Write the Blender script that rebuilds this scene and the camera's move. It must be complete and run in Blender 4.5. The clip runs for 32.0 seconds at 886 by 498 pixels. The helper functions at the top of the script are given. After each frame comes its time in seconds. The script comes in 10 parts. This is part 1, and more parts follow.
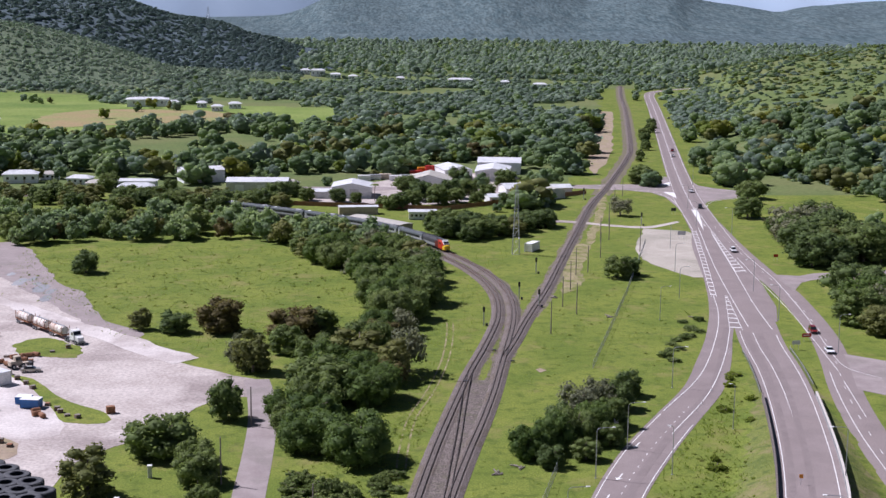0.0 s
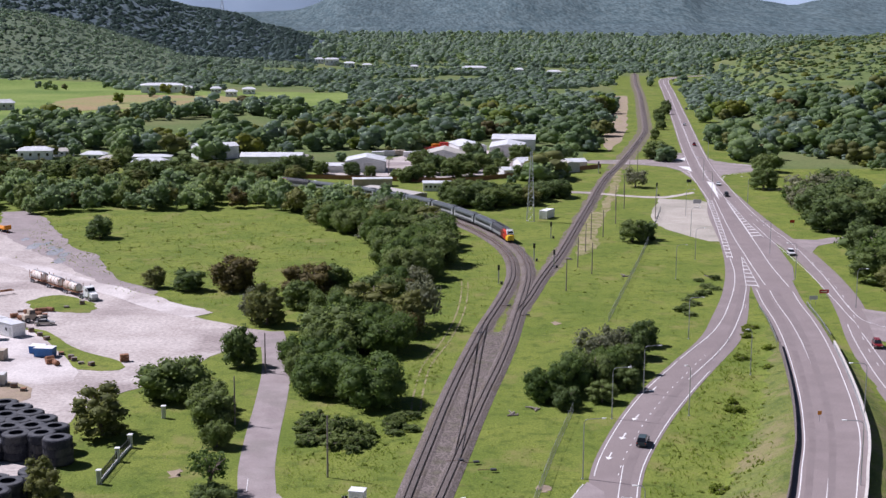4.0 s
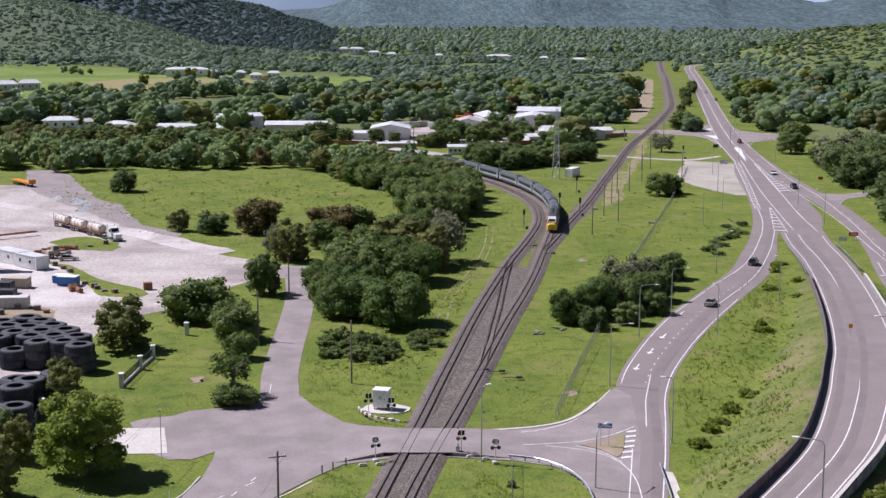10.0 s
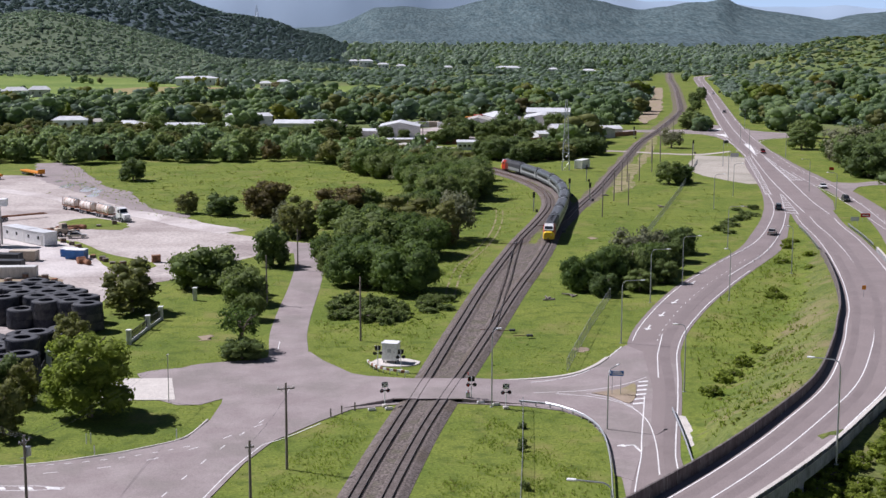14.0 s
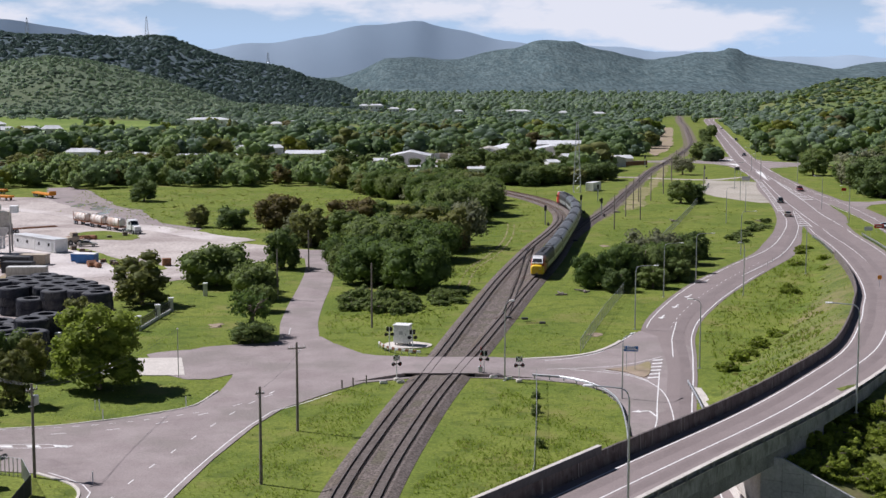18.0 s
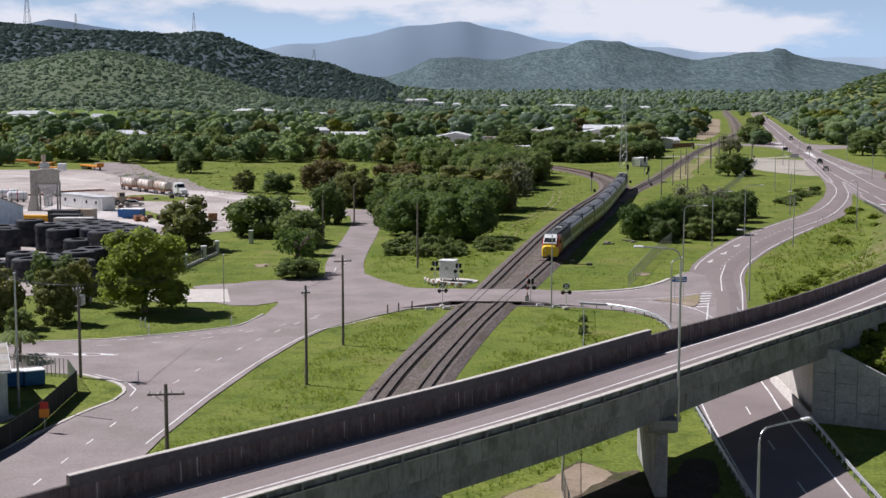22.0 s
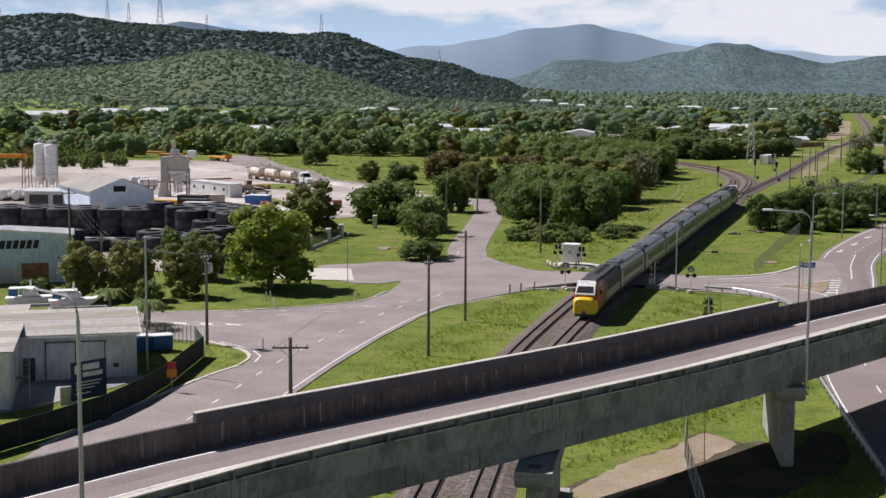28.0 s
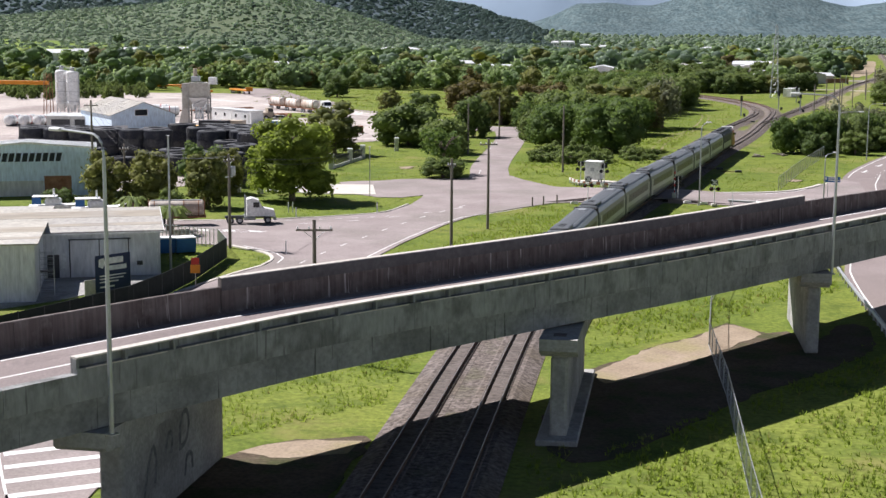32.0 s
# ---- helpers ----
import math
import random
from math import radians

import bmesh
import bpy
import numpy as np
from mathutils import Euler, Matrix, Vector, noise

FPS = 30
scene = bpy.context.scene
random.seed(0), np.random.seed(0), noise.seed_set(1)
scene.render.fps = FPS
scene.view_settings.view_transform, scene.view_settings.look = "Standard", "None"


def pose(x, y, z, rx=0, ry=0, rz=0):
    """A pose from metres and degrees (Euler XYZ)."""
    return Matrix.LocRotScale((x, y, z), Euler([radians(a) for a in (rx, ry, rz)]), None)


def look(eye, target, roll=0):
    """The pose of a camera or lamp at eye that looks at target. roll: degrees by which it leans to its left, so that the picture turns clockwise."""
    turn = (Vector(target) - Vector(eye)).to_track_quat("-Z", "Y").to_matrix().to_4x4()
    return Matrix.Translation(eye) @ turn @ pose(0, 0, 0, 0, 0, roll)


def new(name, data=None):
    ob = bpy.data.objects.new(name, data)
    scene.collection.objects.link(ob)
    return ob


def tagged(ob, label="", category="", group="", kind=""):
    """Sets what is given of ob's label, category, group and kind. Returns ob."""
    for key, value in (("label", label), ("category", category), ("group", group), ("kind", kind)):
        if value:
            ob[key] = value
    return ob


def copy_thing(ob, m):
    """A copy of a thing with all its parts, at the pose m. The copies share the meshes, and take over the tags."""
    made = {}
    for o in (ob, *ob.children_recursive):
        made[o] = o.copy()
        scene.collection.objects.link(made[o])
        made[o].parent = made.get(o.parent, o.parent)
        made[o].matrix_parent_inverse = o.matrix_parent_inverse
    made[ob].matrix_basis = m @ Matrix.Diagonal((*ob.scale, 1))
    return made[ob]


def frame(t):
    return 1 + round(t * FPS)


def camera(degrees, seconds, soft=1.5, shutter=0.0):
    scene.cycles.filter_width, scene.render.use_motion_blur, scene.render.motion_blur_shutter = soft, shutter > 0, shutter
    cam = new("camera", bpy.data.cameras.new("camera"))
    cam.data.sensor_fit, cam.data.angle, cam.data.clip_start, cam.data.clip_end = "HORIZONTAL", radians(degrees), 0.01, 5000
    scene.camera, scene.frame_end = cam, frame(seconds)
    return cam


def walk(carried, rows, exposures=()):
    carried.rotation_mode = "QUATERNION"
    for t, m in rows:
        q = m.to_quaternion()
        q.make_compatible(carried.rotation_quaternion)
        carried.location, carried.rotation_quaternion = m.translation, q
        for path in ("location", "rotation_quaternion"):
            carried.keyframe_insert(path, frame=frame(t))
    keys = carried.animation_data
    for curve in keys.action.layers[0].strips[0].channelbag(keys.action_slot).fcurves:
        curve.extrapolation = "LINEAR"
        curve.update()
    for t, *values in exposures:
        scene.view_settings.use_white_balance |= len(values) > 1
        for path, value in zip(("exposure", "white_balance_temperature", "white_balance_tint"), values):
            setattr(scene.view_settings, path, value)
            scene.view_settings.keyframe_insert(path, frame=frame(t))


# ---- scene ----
cam = camera(34.69, 32.0, soft=1.5)
PATH = [
    (0, (16.98, -85.21, 86.72), (20.71, 13.25, 69.64), 0.57),
    (0.5, (16.98, -85.22, 85.27), (20.77, 13.23, 68.15), 0.57),
    (1, (16.98, -85.24, 83.96), (20.70, 13.21, 66.80), 0.50),
    (1.5, (16.98, -85.26, 82.59), (20.64, 13.19, 65.40), 0.51),
    (2, (16.99, -85.27, 81.06), (20.57, 13.17, 63.88), 0.49),
    (2.5, (16.99, -85.29, 79.77), (20.39, 13.15, 62.54), 0.47),
    (3, (16.99, -85.31, 78.49), (20.16, 13.15, 61.29), 0.42),
    (3.5, (17.01, -85.38, 77.04), (19.94, 13.08, 59.85), 0.36),
    (5.5, (17.06, -85.69, 72.15), (19.29, 12.78, 54.87), 0.31),
    (6, (17.08, -85.77, 70.88), (19.16, 12.70, 53.59), 0.28),
    (6.5, (17.06, -85.74, 69.27), (18.97, 12.75, 52.06), 0.25),
    (7, (17.03, -85.71, 67.88), (18.79, 12.79, 50.66), 0.22),
    (7.5, (17.01, -85.67, 66.52), (18.62, 12.82, 49.32), 0.28),
    (8, (16.99, -85.64, 65.07), (18.44, 12.86, 47.87), 0.22),
    (8.5, (16.96, -85.61, 63.58), (18.28, 12.90, 46.45), 0.25),
    (9, (16.94, -85.58, 62.24), (18.15, 12.94, 45.12), 0.27),
    (9.5, (16.96, -85.60, 60.84), (18.05, 12.93, 43.80), 0.22),
    (10, (16.98, -85.63, 59.58), (17.98, 12.91, 42.60), 0.23),
    (10.5, (17.01, -85.66, 58.40), (17.92, 12.92, 41.61), 0.22),
    (11, (17.03, -85.68, 56.94), (17.85, 12.93, 40.36), 0.18),
    (11.5, (16.99, -85.67, 55.75), (17.74, 12.96, 39.30), 0.17),
    (12, (16.95, -85.66, 54.33), (17.59, 13.00, 38.05), 0.18),
    (12.5, (16.91, -85.65, 53.08), (17.49, 13.03, 36.95), 0.17),
    (13, (16.87, -85.64, 51.75), (17.36, 13.07, 35.76), 0.17),
    (13.5, (16.89, -85.69, 50.52), (17.31, 13.05, 34.68), 0.18),
    (15.5, (16.97, -85.86, 45.29), (17.02, 13.24, 31.85), -0.00),
    (16, (16.99, -85.90, 43.96), (16.92, 13.32, 31.48), -0.04),
    (16.5, (16.92, -85.86, 42.71), (16.76, 13.43, 30.81), -0.01),
    (17, (16.86, -85.82, 41.34), (16.59, 13.47, 29.51), 0.00),
    (17.5, (16.79, -85.78, 40.00), (16.49, 13.52, 28.19), -0.00),
    (18, (16.72, -85.75, 38.65), (16.33, 13.55, 26.82), -0.01),
    (18.5, (16.66, -85.71, 37.33), (16.14, 13.59, 25.52), 0.02),
    (19, (16.59, -85.67, 36.00), (15.61, 13.63, 24.19), 0.07),
    (19.5, (16.57, -85.64, 34.64), (13.85, 13.62, 22.86), 0.05),
    (20, (16.54, -85.61, 33.29), (13.38, 13.64, 21.56), 0.07),
    (20.5, (16.52, -85.59, 31.92), (13.28, 13.68, 20.27), 0.04),
    (21, (16.50, -85.56, 30.55), (13.15, 13.71, 18.98), 0.02),
    (21.5, (16.48, -85.63, 29.30), (13.02, 13.64, 17.76), -0.02),
    (22, (16.46, -85.70, 28.66), (12.94, 13.56, 17.07), 0.05),
    (22.5, (16.45, -85.77, 28.49), (12.86, 13.49, 16.93), 0.13),
    (23, (16.43, -85.84, 28.49), (12.76, 13.42, 16.92), 0.15),
    (23.5, (16.47, -85.93, 28.51), (12.74, 13.33, 16.94), 0.13),
    (24, (16.51, -86.01, 28.58), (12.47, 13.23, 17.01), 0.15),
    (24.5, (16.56, -86.10, 28.57), (12.06, 13.13, 17.01), 0.13),
    (25, (16.60, -86.18, 28.47), (11.49, 13.02, 16.94), 0.12),
    (25.5, (16.55, -86.12, 28.30), (10.03, 13.00, 16.80), 0.15),
    (27.5, (16.37, -85.86, 26.38), (5.48, 12.88, 14.95), 0.28),
    (28, (16.32, -85.80, 25.70), (4.25, 12.81, 14.30), 0.36),
    (28.5, (16.29, -85.79, 25.08), (3.73, 12.76, 13.72), 0.34),
    (29, (16.27, -85.78, 24.55), (3.38, 12.70, 12.95), 0.33),
    (29.5, (16.24, -85.78, 24.15), (3.25, 12.64, 12.08), 0.28),
    (30, (16.22, -85.77, 23.68), (3.20, 12.60, 11.28), 0.28),
    (30.5, (16.19, -85.83, 23.20), (3.12, 12.48, 10.42), 0.26),
    (31, (16.17, -85.90, 22.69), (3.04, 12.31, 9.19), 0.31),
    (31.5, (16.14, -85.97, 22.11), (2.94, 12.11, 7.76), 0.36),
    (32, (16.11, -86.03, 21.57), (2.72, 11.89, 6.36), 0.41),
]
walk(cam, [(t, look(eye, target, roll)) for t, eye, target, roll in PATH], [(0, 0.34, 5930, 24), (3, 0.33, 5930, 24), (9, 0.31, 5980, 23), (13, 0.29, 6030, 21), (16, 0.18, 6150, 18), (25, 0.17, 6300, 16.5), (28, 0.22, 6450, 16), (30, 0.30, 6450, 16), (31, 0.42, 6450, 15.5), (32, 0.70, 6380, 15)])

# ---- world, sun ----
SUN_EL = radians(50)
SUN_FROM = Vector((-0.92 * math.cos(SUN_EL), 0.40 * math.cos(SUN_EL), math.sin(SUN_EL)))
sun = new("sun", bpy.data.lights.new("sun", "SUN"))
sun.data.energy, sun.data.angle, sun.data.color = 5.05, radians(0.5), (1.0, 0.98, 0.955)
sun.matrix_world = look(SUN_FROM * 400, (0, 0, 0))
world = bpy.data.worlds.new("world")
scene.world = world
world.use_nodes = True
wn, wl = world.node_tree.nodes, world.node_tree.links
wn.clear()
w_out, w_bg = wn.new("ShaderNodeOutputWorld"), wn.new("ShaderNodeBackground")
w_sky = wn.new("ShaderNodeTexSky")
w_sky.sky_type, w_sky.sun_disc = "NISHITA", False
w_sky.sun_elevation, w_sky.sun_rotation = SUN_EL, math.atan2(-0.92, 0.40)
w_sky.air_density, w_sky.dust_density, w_sky.ozone_density = 1.0, 0.05, 3.0
w_bg.inputs["Strength"].default_value = 0.041


def wmath(op, a, b):
    n = wn.new("ShaderNodeMath")
    n.operation = op
    for sock, v in zip(n.inputs, (a, b)):
        if isinstance(v, (int, float)):
            sock.default_value = v
        else:
            wl.new(v, sock)
    return n.outputs[0]


# Heaped clouds in the lower sky, a pale blue air near the horizon.
w_tc, w_map, w_sep = wn.new("ShaderNodeTexCoord"), wn.new("ShaderNodeMapping"), wn.new("ShaderNodeSeparateXYZ")
w_map.inputs["Scale"].default_value = (5.5, 5.5, 17.0)
w_map.inputs["Location"].default_value = (0.35, 0.1, 0.2)
w_noise = wn.new("ShaderNodeTexNoise")
w_noise.inputs["Scale"].default_value, w_noise.inputs["Detail"].default_value = 1.3, 9.0
w_noise.inputs["Roughness"].default_value = 0.55
wl.new(w_tc.outputs["Generated"], w_map.inputs["Vector"])
wl.new(w_map.outputs["Vector"], w_noise.inputs["Vector"])
wl.new(w_tc.outputs["Generated"], w_sep.inputs["Vector"])
w_low = wmath("MINIMUM", wmath("MULTIPLY", wmath("SUBTRACT", w_sep.outputs["Z"], 0.033), 7.0), 0.06)
w_ramp = wn.new("ShaderNodeValToRGB")
w_ramp.color_ramp.elements[0].position, w_ramp.color_ramp.elements[1].position = 0.47, 0.565
w_high = wmath("MULTIPLY", wmath("MAXIMUM", wmath("SUBTRACT", w_sep.outputs["Z"], 0.12), 0.0), 1.6)
wl.new(wmath("SUBTRACT", wmath("ADD", w_noise.outputs["Fac"], w_low), w_high), w_ramp.inputs["Fac"])
w_air = wn.new("ShaderNodeValToRGB")
w_air.color_ramp.elements[0].position, w_air.color_ramp.elements[1].position = 0.03, 0.17
w_air.color_ramp.elements[0].color, w_air.color_ramp.elements[1].color = (1, 1, 1, 1), (0, 0, 0, 1)
wl.new(w_sep.outputs["Z"], w_air.inputs["Fac"])
w_haze, w_mix = wn.new("ShaderNodeMixRGB"), wn.new("ShaderNodeMixRGB")
w_haze.inputs[2].default_value = (9.6, 13.2, 17.2, 1)
w_mix.inputs[2].default_value = (16.4, 17.1, 18.0, 1)
wl.new(w_air.outputs["Color"], w_haze.inputs[0])
w_deep = wn.new("ShaderNodeMixRGB")
w_deep.blend_type = "MULTIPLY"
w_deep.inputs[0].default_value, w_deep.inputs[2].default_value = 1.0, (0.66, 0.66, 0.66, 1)
wl.new(w_sky.outputs["Color"], w_deep.inputs[1])
wl.new(w_deep.outputs["Color"], w_haze.inputs[1])
wl.new(w_ramp.outputs["Color"], w_mix.inputs[0])
wl.new(w_haze.outputs["Color"], w_mix.inputs[1])
wl.new(w_mix.outputs["Color"], w_bg.inputs["Color"])
wl.new(w_bg.outputs["Background"], w_out.inputs["Surface"])

# ---- materials ----
MATS = {}


def mat(name, a, b=None, scale=1.0, rough=0.8, metal=0.0, bump=0.0, fine=0.0, c=None, c_scale=0.1, island=0.0, rand=0.0, spec=0.3, streak=None, glow=0.0, grain=0.17, runs=None):
    """A surface of two tones a and b in noise of that scale (per metre), a third tone c in large stains, fine grain, and bump."""
    m = bpy.data.materials.new(name)
    m.use_nodes = True
    n, l = m.node_tree.nodes, m.node_tree.links
    p = n["Principled BSDF"]
    p.inputs["Roughness"].default_value, p.inputs["Metallic"].default_value = rough, metal
    p.inputs["Specular IOR Level"].default_value = spec
    tc = n.new("ShaderNodeTexCoord")
    vec = tc.outputs["Object"]
    if streak:
        mp = n.new("ShaderNodeMapping")
        mp.inputs["Scale"].default_value = streak
        l.new(vec, mp.inputs["Vector"])
        vec = mp.outputs["Vector"]

    def tex(s, detail=4.0, v=None):
        t = n.new("ShaderNodeTexNoise")
        t.inputs["Scale"].default_value, t.inputs["Detail"].default_value = s, detail
        t.inputs["Roughness"].default_value = 0.6
        l.new(v or vec, t.inputs["Vector"])
        return t.outputs["Fac"]

    def ramp(fac, lo, hi, x=(0, 0, 0, 1), y=(1, 1, 1, 1)):
        r = n.new("ShaderNodeValToRGB")
        r.color_ramp.elements[0].position, r.color_ramp.elements[1].position = lo, hi
        r.color_ramp.elements[0].color, r.color_ramp.elements[1].color = x, y
        l.new(fac, r.inputs["Fac"])
        return r.outputs["Color"]

    def mix(fac, x, y, kind="MIX"):
        k = n.new("ShaderNodeMixRGB")
        k.blend_type = kind
        for sock, val in zip(k.inputs, (fac, x, y)):
            if isinstance(val, (int, float)):
                sock.default_value = val
            elif isinstance(val, tuple):
                sock.default_value = val
            else:
                l.new(val, sock)
        return k.outputs["Color"]

    a4, b4 = (*a, 1), (*(b or a), 1)
    noise1 = tex(scale)
    col = ramp(noise1, 0.35, 0.65, a4, b4)
    if c:
        col = mix(ramp(tex(c_scale, 5.0, tc.outputs["Object"]), 0.48, 0.62), col, (*c, 1))
    if runs:
        drip = n.new("ShaderNodeMapping")
        drip.inputs["Scale"].default_value = (4.5, 4.5, 0.22)
        l.new(tc.outputs["Object"], drip.inputs["Vector"])
        col = mix(ramp(tex(1.0, 3.0, drip.outputs["Vector"]), 0.62, 0.69), col, (*runs, 1))
    if fine:
        g = ramp(tex(fine, 2.0), 0.3, 0.7, (1 - grain, 1 - grain, 1 - grain, 1), (1 + grain, 1 + grain, 1 + grain, 1))
        col = mix(1.0, col, g, "MULTIPLY")
    if island:
        ge = n.new("ShaderNodeNewGeometry")
        g = ramp(ge.outputs["Random Per Island"], 0.0, 1.0, (1 - island, 1 - island, 1 - island, 1), (1 + island, 1 + island, 1 + island * 0.6, 1))
        col = mix(1.0, col, g, "MULTIPLY")
    if rand:
        oi = n.new("ShaderNodeObjectInfo")
        g = ramp(oi.outputs["Random"], 0.0, 1.0, (1 - rand, 1 - rand * 0.8, 1 - rand, 1), (1 + rand, 1 + rand * 0.7, 1 + rand * 0.4, 1))
        col = mix(1.0, col, g, "MULTIPLY")
    l.new(col, p.inputs["Base Color"])
    if bump:
        bp = n.new("ShaderNodeBump")
        bp.inputs["Strength"].default_value, bp.inputs["Distance"].default_value = bump, 0.1
        l.new(tex(fine or scale * 3, 3.0), bp.inputs["Height"])
        l.new(bp.outputs["Normal"], p.inputs["Normal"])
    if glow:
        p.inputs["Emission Color"].default_value, p.inputs["Emission Strength"].default_value = (*a, 1), glow
    MATS[name] = m
    return m


def leaf_mat(name, a, b, island=0.35, rand=0.2, through_light=0.36, fine=1.7, grain=0.22):
    m = mat(name, a, b, scale=0.35, rough=0.7, island=island, rand=rand, spec=0.15, fine=fine, grain=grain)
    n, l = m.node_tree.nodes, m.node_tree.links
    p, out = n["Principled BSDF"], n["Material Output"]
    tr, ad = n.new("ShaderNodeBsdfTranslucent"), n.new("ShaderNodeMixShader")
    tr.inputs["Color"].default_value = (b[0] * 1.5, b[1] * 1.5, b[2] * 1.1, 1)
    ad.inputs[0].default_value = through_light
    l.new(p.outputs[0], ad.inputs[1])
    l.new(tr.outputs[0], ad.inputs[2])
    l.new(ad.outputs[0], out.inputs["Surface"])
    return m


def grass_mat(name, dark, mid, bright, dry, dry_from=0.56, weed=0.5):
    """Uneven turf: patches of four tones at three scales, with fine grain and relief."""
    m = mat(name, mid, bright, scale=0.055, rough=0.9, bump=0.9, fine=2.6, grain=0.30, spec=0.1)
    n, l = m.node_tree.nodes, m.node_tree.links
    p = n["Principled BSDF"]
    col = p.inputs["Base Color"].links[0].from_socket
    tc = n.new("ShaderNodeTexCoord")
    for scale, lo, hi, tone, most in ((0.33, 0.50, 0.66, dark, 0.75), (0.085, dry_from, dry_from + 0.12, dry, 0.75), (1.15, 0.52, 0.70, dark, weed), (0.9, 0.60, 0.72, dry, 0.35)):
        t, r, k = n.new("ShaderNodeTexNoise"), n.new("ShaderNodeValToRGB"), n.new("ShaderNodeMixRGB")
        t.inputs["Scale"].default_value, t.inputs["Detail"].default_value, t.inputs["Roughness"].default_value = scale, 6.0, 0.65
        mp = n.new("ShaderNodeMapping")
        mp.inputs["Location"].default_value = (scale * 37.0, scale * 91.0, 0.0)
        l.new(tc.outputs["Object"], mp.inputs["Vector"])
        l.new(mp.outputs["Vector"], t.inputs["Vector"])
        r.color_ramp.elements[0].position, r.color_ramp.elements[1].position = lo, hi
        r.color_ramp.elements[1].color = (most, most, most, 1)
        l.new(t.outputs["Fac"], r.inputs["Fac"])
        l.new(r.outputs["Color"], k.inputs[0])
        l.new(col, k.inputs[1])
        k.inputs[2].default_value = (*tone, 1)
        col = k.outputs["Color"]
    l.new(col, p.inputs["Base Color"])
    return m


M_GRASS = grass_mat("grass", (0.064, 0.096, 0.018), (0.116, 0.158, 0.028), (0.176, 0.206, 0.040), (0.215, 0.200, 0.068), 0.545, weed=0.42)
M_BANK = grass_mat("weedy_bank", (0.058, 0.088, 0.024), (0.116, 0.144, 0.036), (0.162, 0.178, 0.048), (0.225, 0.180, 0.102), 0.50, 0.6)
M_VERGE = mat("weedy_gravel", (0.150, 0.125, 0.098), (0.205, 0.172, 0.135), scale=0.8, rough=0.95, bump=0.8, fine=4.0, grain=0.28, c=(0.105, 0.122, 0.036), c_scale=0.45, spec=0.1)
# Soil brown darkened to deepen the shade under the bridge.
M_SOIL = mat("shaded_bare_soil", (0.085, 0.066, 0.047), (0.125, 0.098, 0.070), scale=0.7, rough=0.95, bump=0.5, fine=4.0, grain=0.25, c=(0.062, 0.066, 0.030), c_scale=0.35, spec=0.1)
M_FOREST = mat("forest_floor", (0.092, 0.128, 0.044), (0.132, 0.168, 0.058), scale=0.04, rough=0.95, bump=0.4, fine=0.5, c=(0.140, 0.158, 0.062), c_scale=0.012, spec=0.1)
# Blue in this forest tone is haze put into the colour.
M_FAR = mat("hazed_far_forest", (0.070, 0.102, 0.110), (0.112, 0.148, 0.152), scale=0.045, rough=0.95, fine=0.16, grain=0.38, streak=(1.0, 0.14, 1.0), c=(0.088, 0.120, 0.128), c_scale=0.003, spec=0.0)
# Pale blue standing for the haze before the last range.
M_BLUE = mat("hazed_range", (0.34, 0.43, 0.53), (0.37, 0.46, 0.56), scale=0.003, rough=1.0, spec=0.0)
M_ROAD = mat("asphalt", (0.208, 0.171, 0.163), (0.248, 0.206, 0.197), scale=0.12, rough=0.85, bump=0.15, fine=9.0, c=(0.23, 0.19, 0.18), c_scale=0.05, spec=0.25)
M_ROAD2 = mat("worn_bitumen", (0.252, 0.210, 0.203), (0.312, 0.268, 0.256), scale=0.2, rough=0.88, bump=0.2, fine=7.0, c=(0.235, 0.205, 0.19), c_scale=0.09, spec=0.2)
M_YARD = mat("crushed_limestone", (0.395, 0.345, 0.315), (0.490, 0.440, 0.405), scale=0.10, rough=0.95, bump=0.3, fine=1.2, grain=0.22, c=(0.285, 0.242, 0.225), c_scale=0.03, spec=0.1)
M_SLAB = mat("worn_slab", (0.50, 0.455, 0.43), (0.58, 0.535, 0.505), scale=0.15, rough=0.9, bump=0.2, fine=1.5, grain=0.15, c=(0.41, 0.36, 0.335), c_scale=0.06, spec=0.15)
M_PUDDLE = mat("puddle", (0.30, 0.29, 0.28), (0.36, 0.35, 0.34), scale=0.5, rough=0.08, spec=0.6)
# Haze is mixed into both hill floors, cloud shade into the ridge's.
M_HILL = mat("hazed_hill_floor", (0.094, 0.127, 0.079), (0.125, 0.158, 0.099), scale=0.04, rough=0.95, bump=0.4, fine=0.4, grain=0.25, c=(0.110, 0.136, 0.080), c_scale=0.012, spec=0.1)
M_RIDGE = mat("shaded_hazed_ridge_floor", (0.067, 0.094, 0.104), (0.089, 0.118, 0.130), scale=0.04, rough=0.95, bump=0.4, fine=0.4, grain=0.25, spec=0.1)
M_WORN = mat("worn_grass", (0.21, 0.185, 0.09), (0.30, 0.255, 0.155), scale=0.10, rough=0.95, bump=0.5, fine=1.6, grain=0.3, c=(0.13, 0.16, 0.035), c_scale=0.22, spec=0.1)
M_LAYBY = mat("layby_gravel", (0.36, 0.325, 0.275), (0.45, 0.41, 0.35), scale=0.12, rough=0.95, bump=0.3, fine=2.5, grain=0.2, c=(0.30, 0.28, 0.23), c_scale=0.06, spec=0.1)
M_DIRT = mat("bare_dirt", (0.27, 0.212, 0.155), (0.345, 0.275, 0.205), scale=0.3, rough=0.95, bump=0.4, fine=5.0, c=(0.27, 0.23, 0.13), c_scale=0.12, spec=0.1)
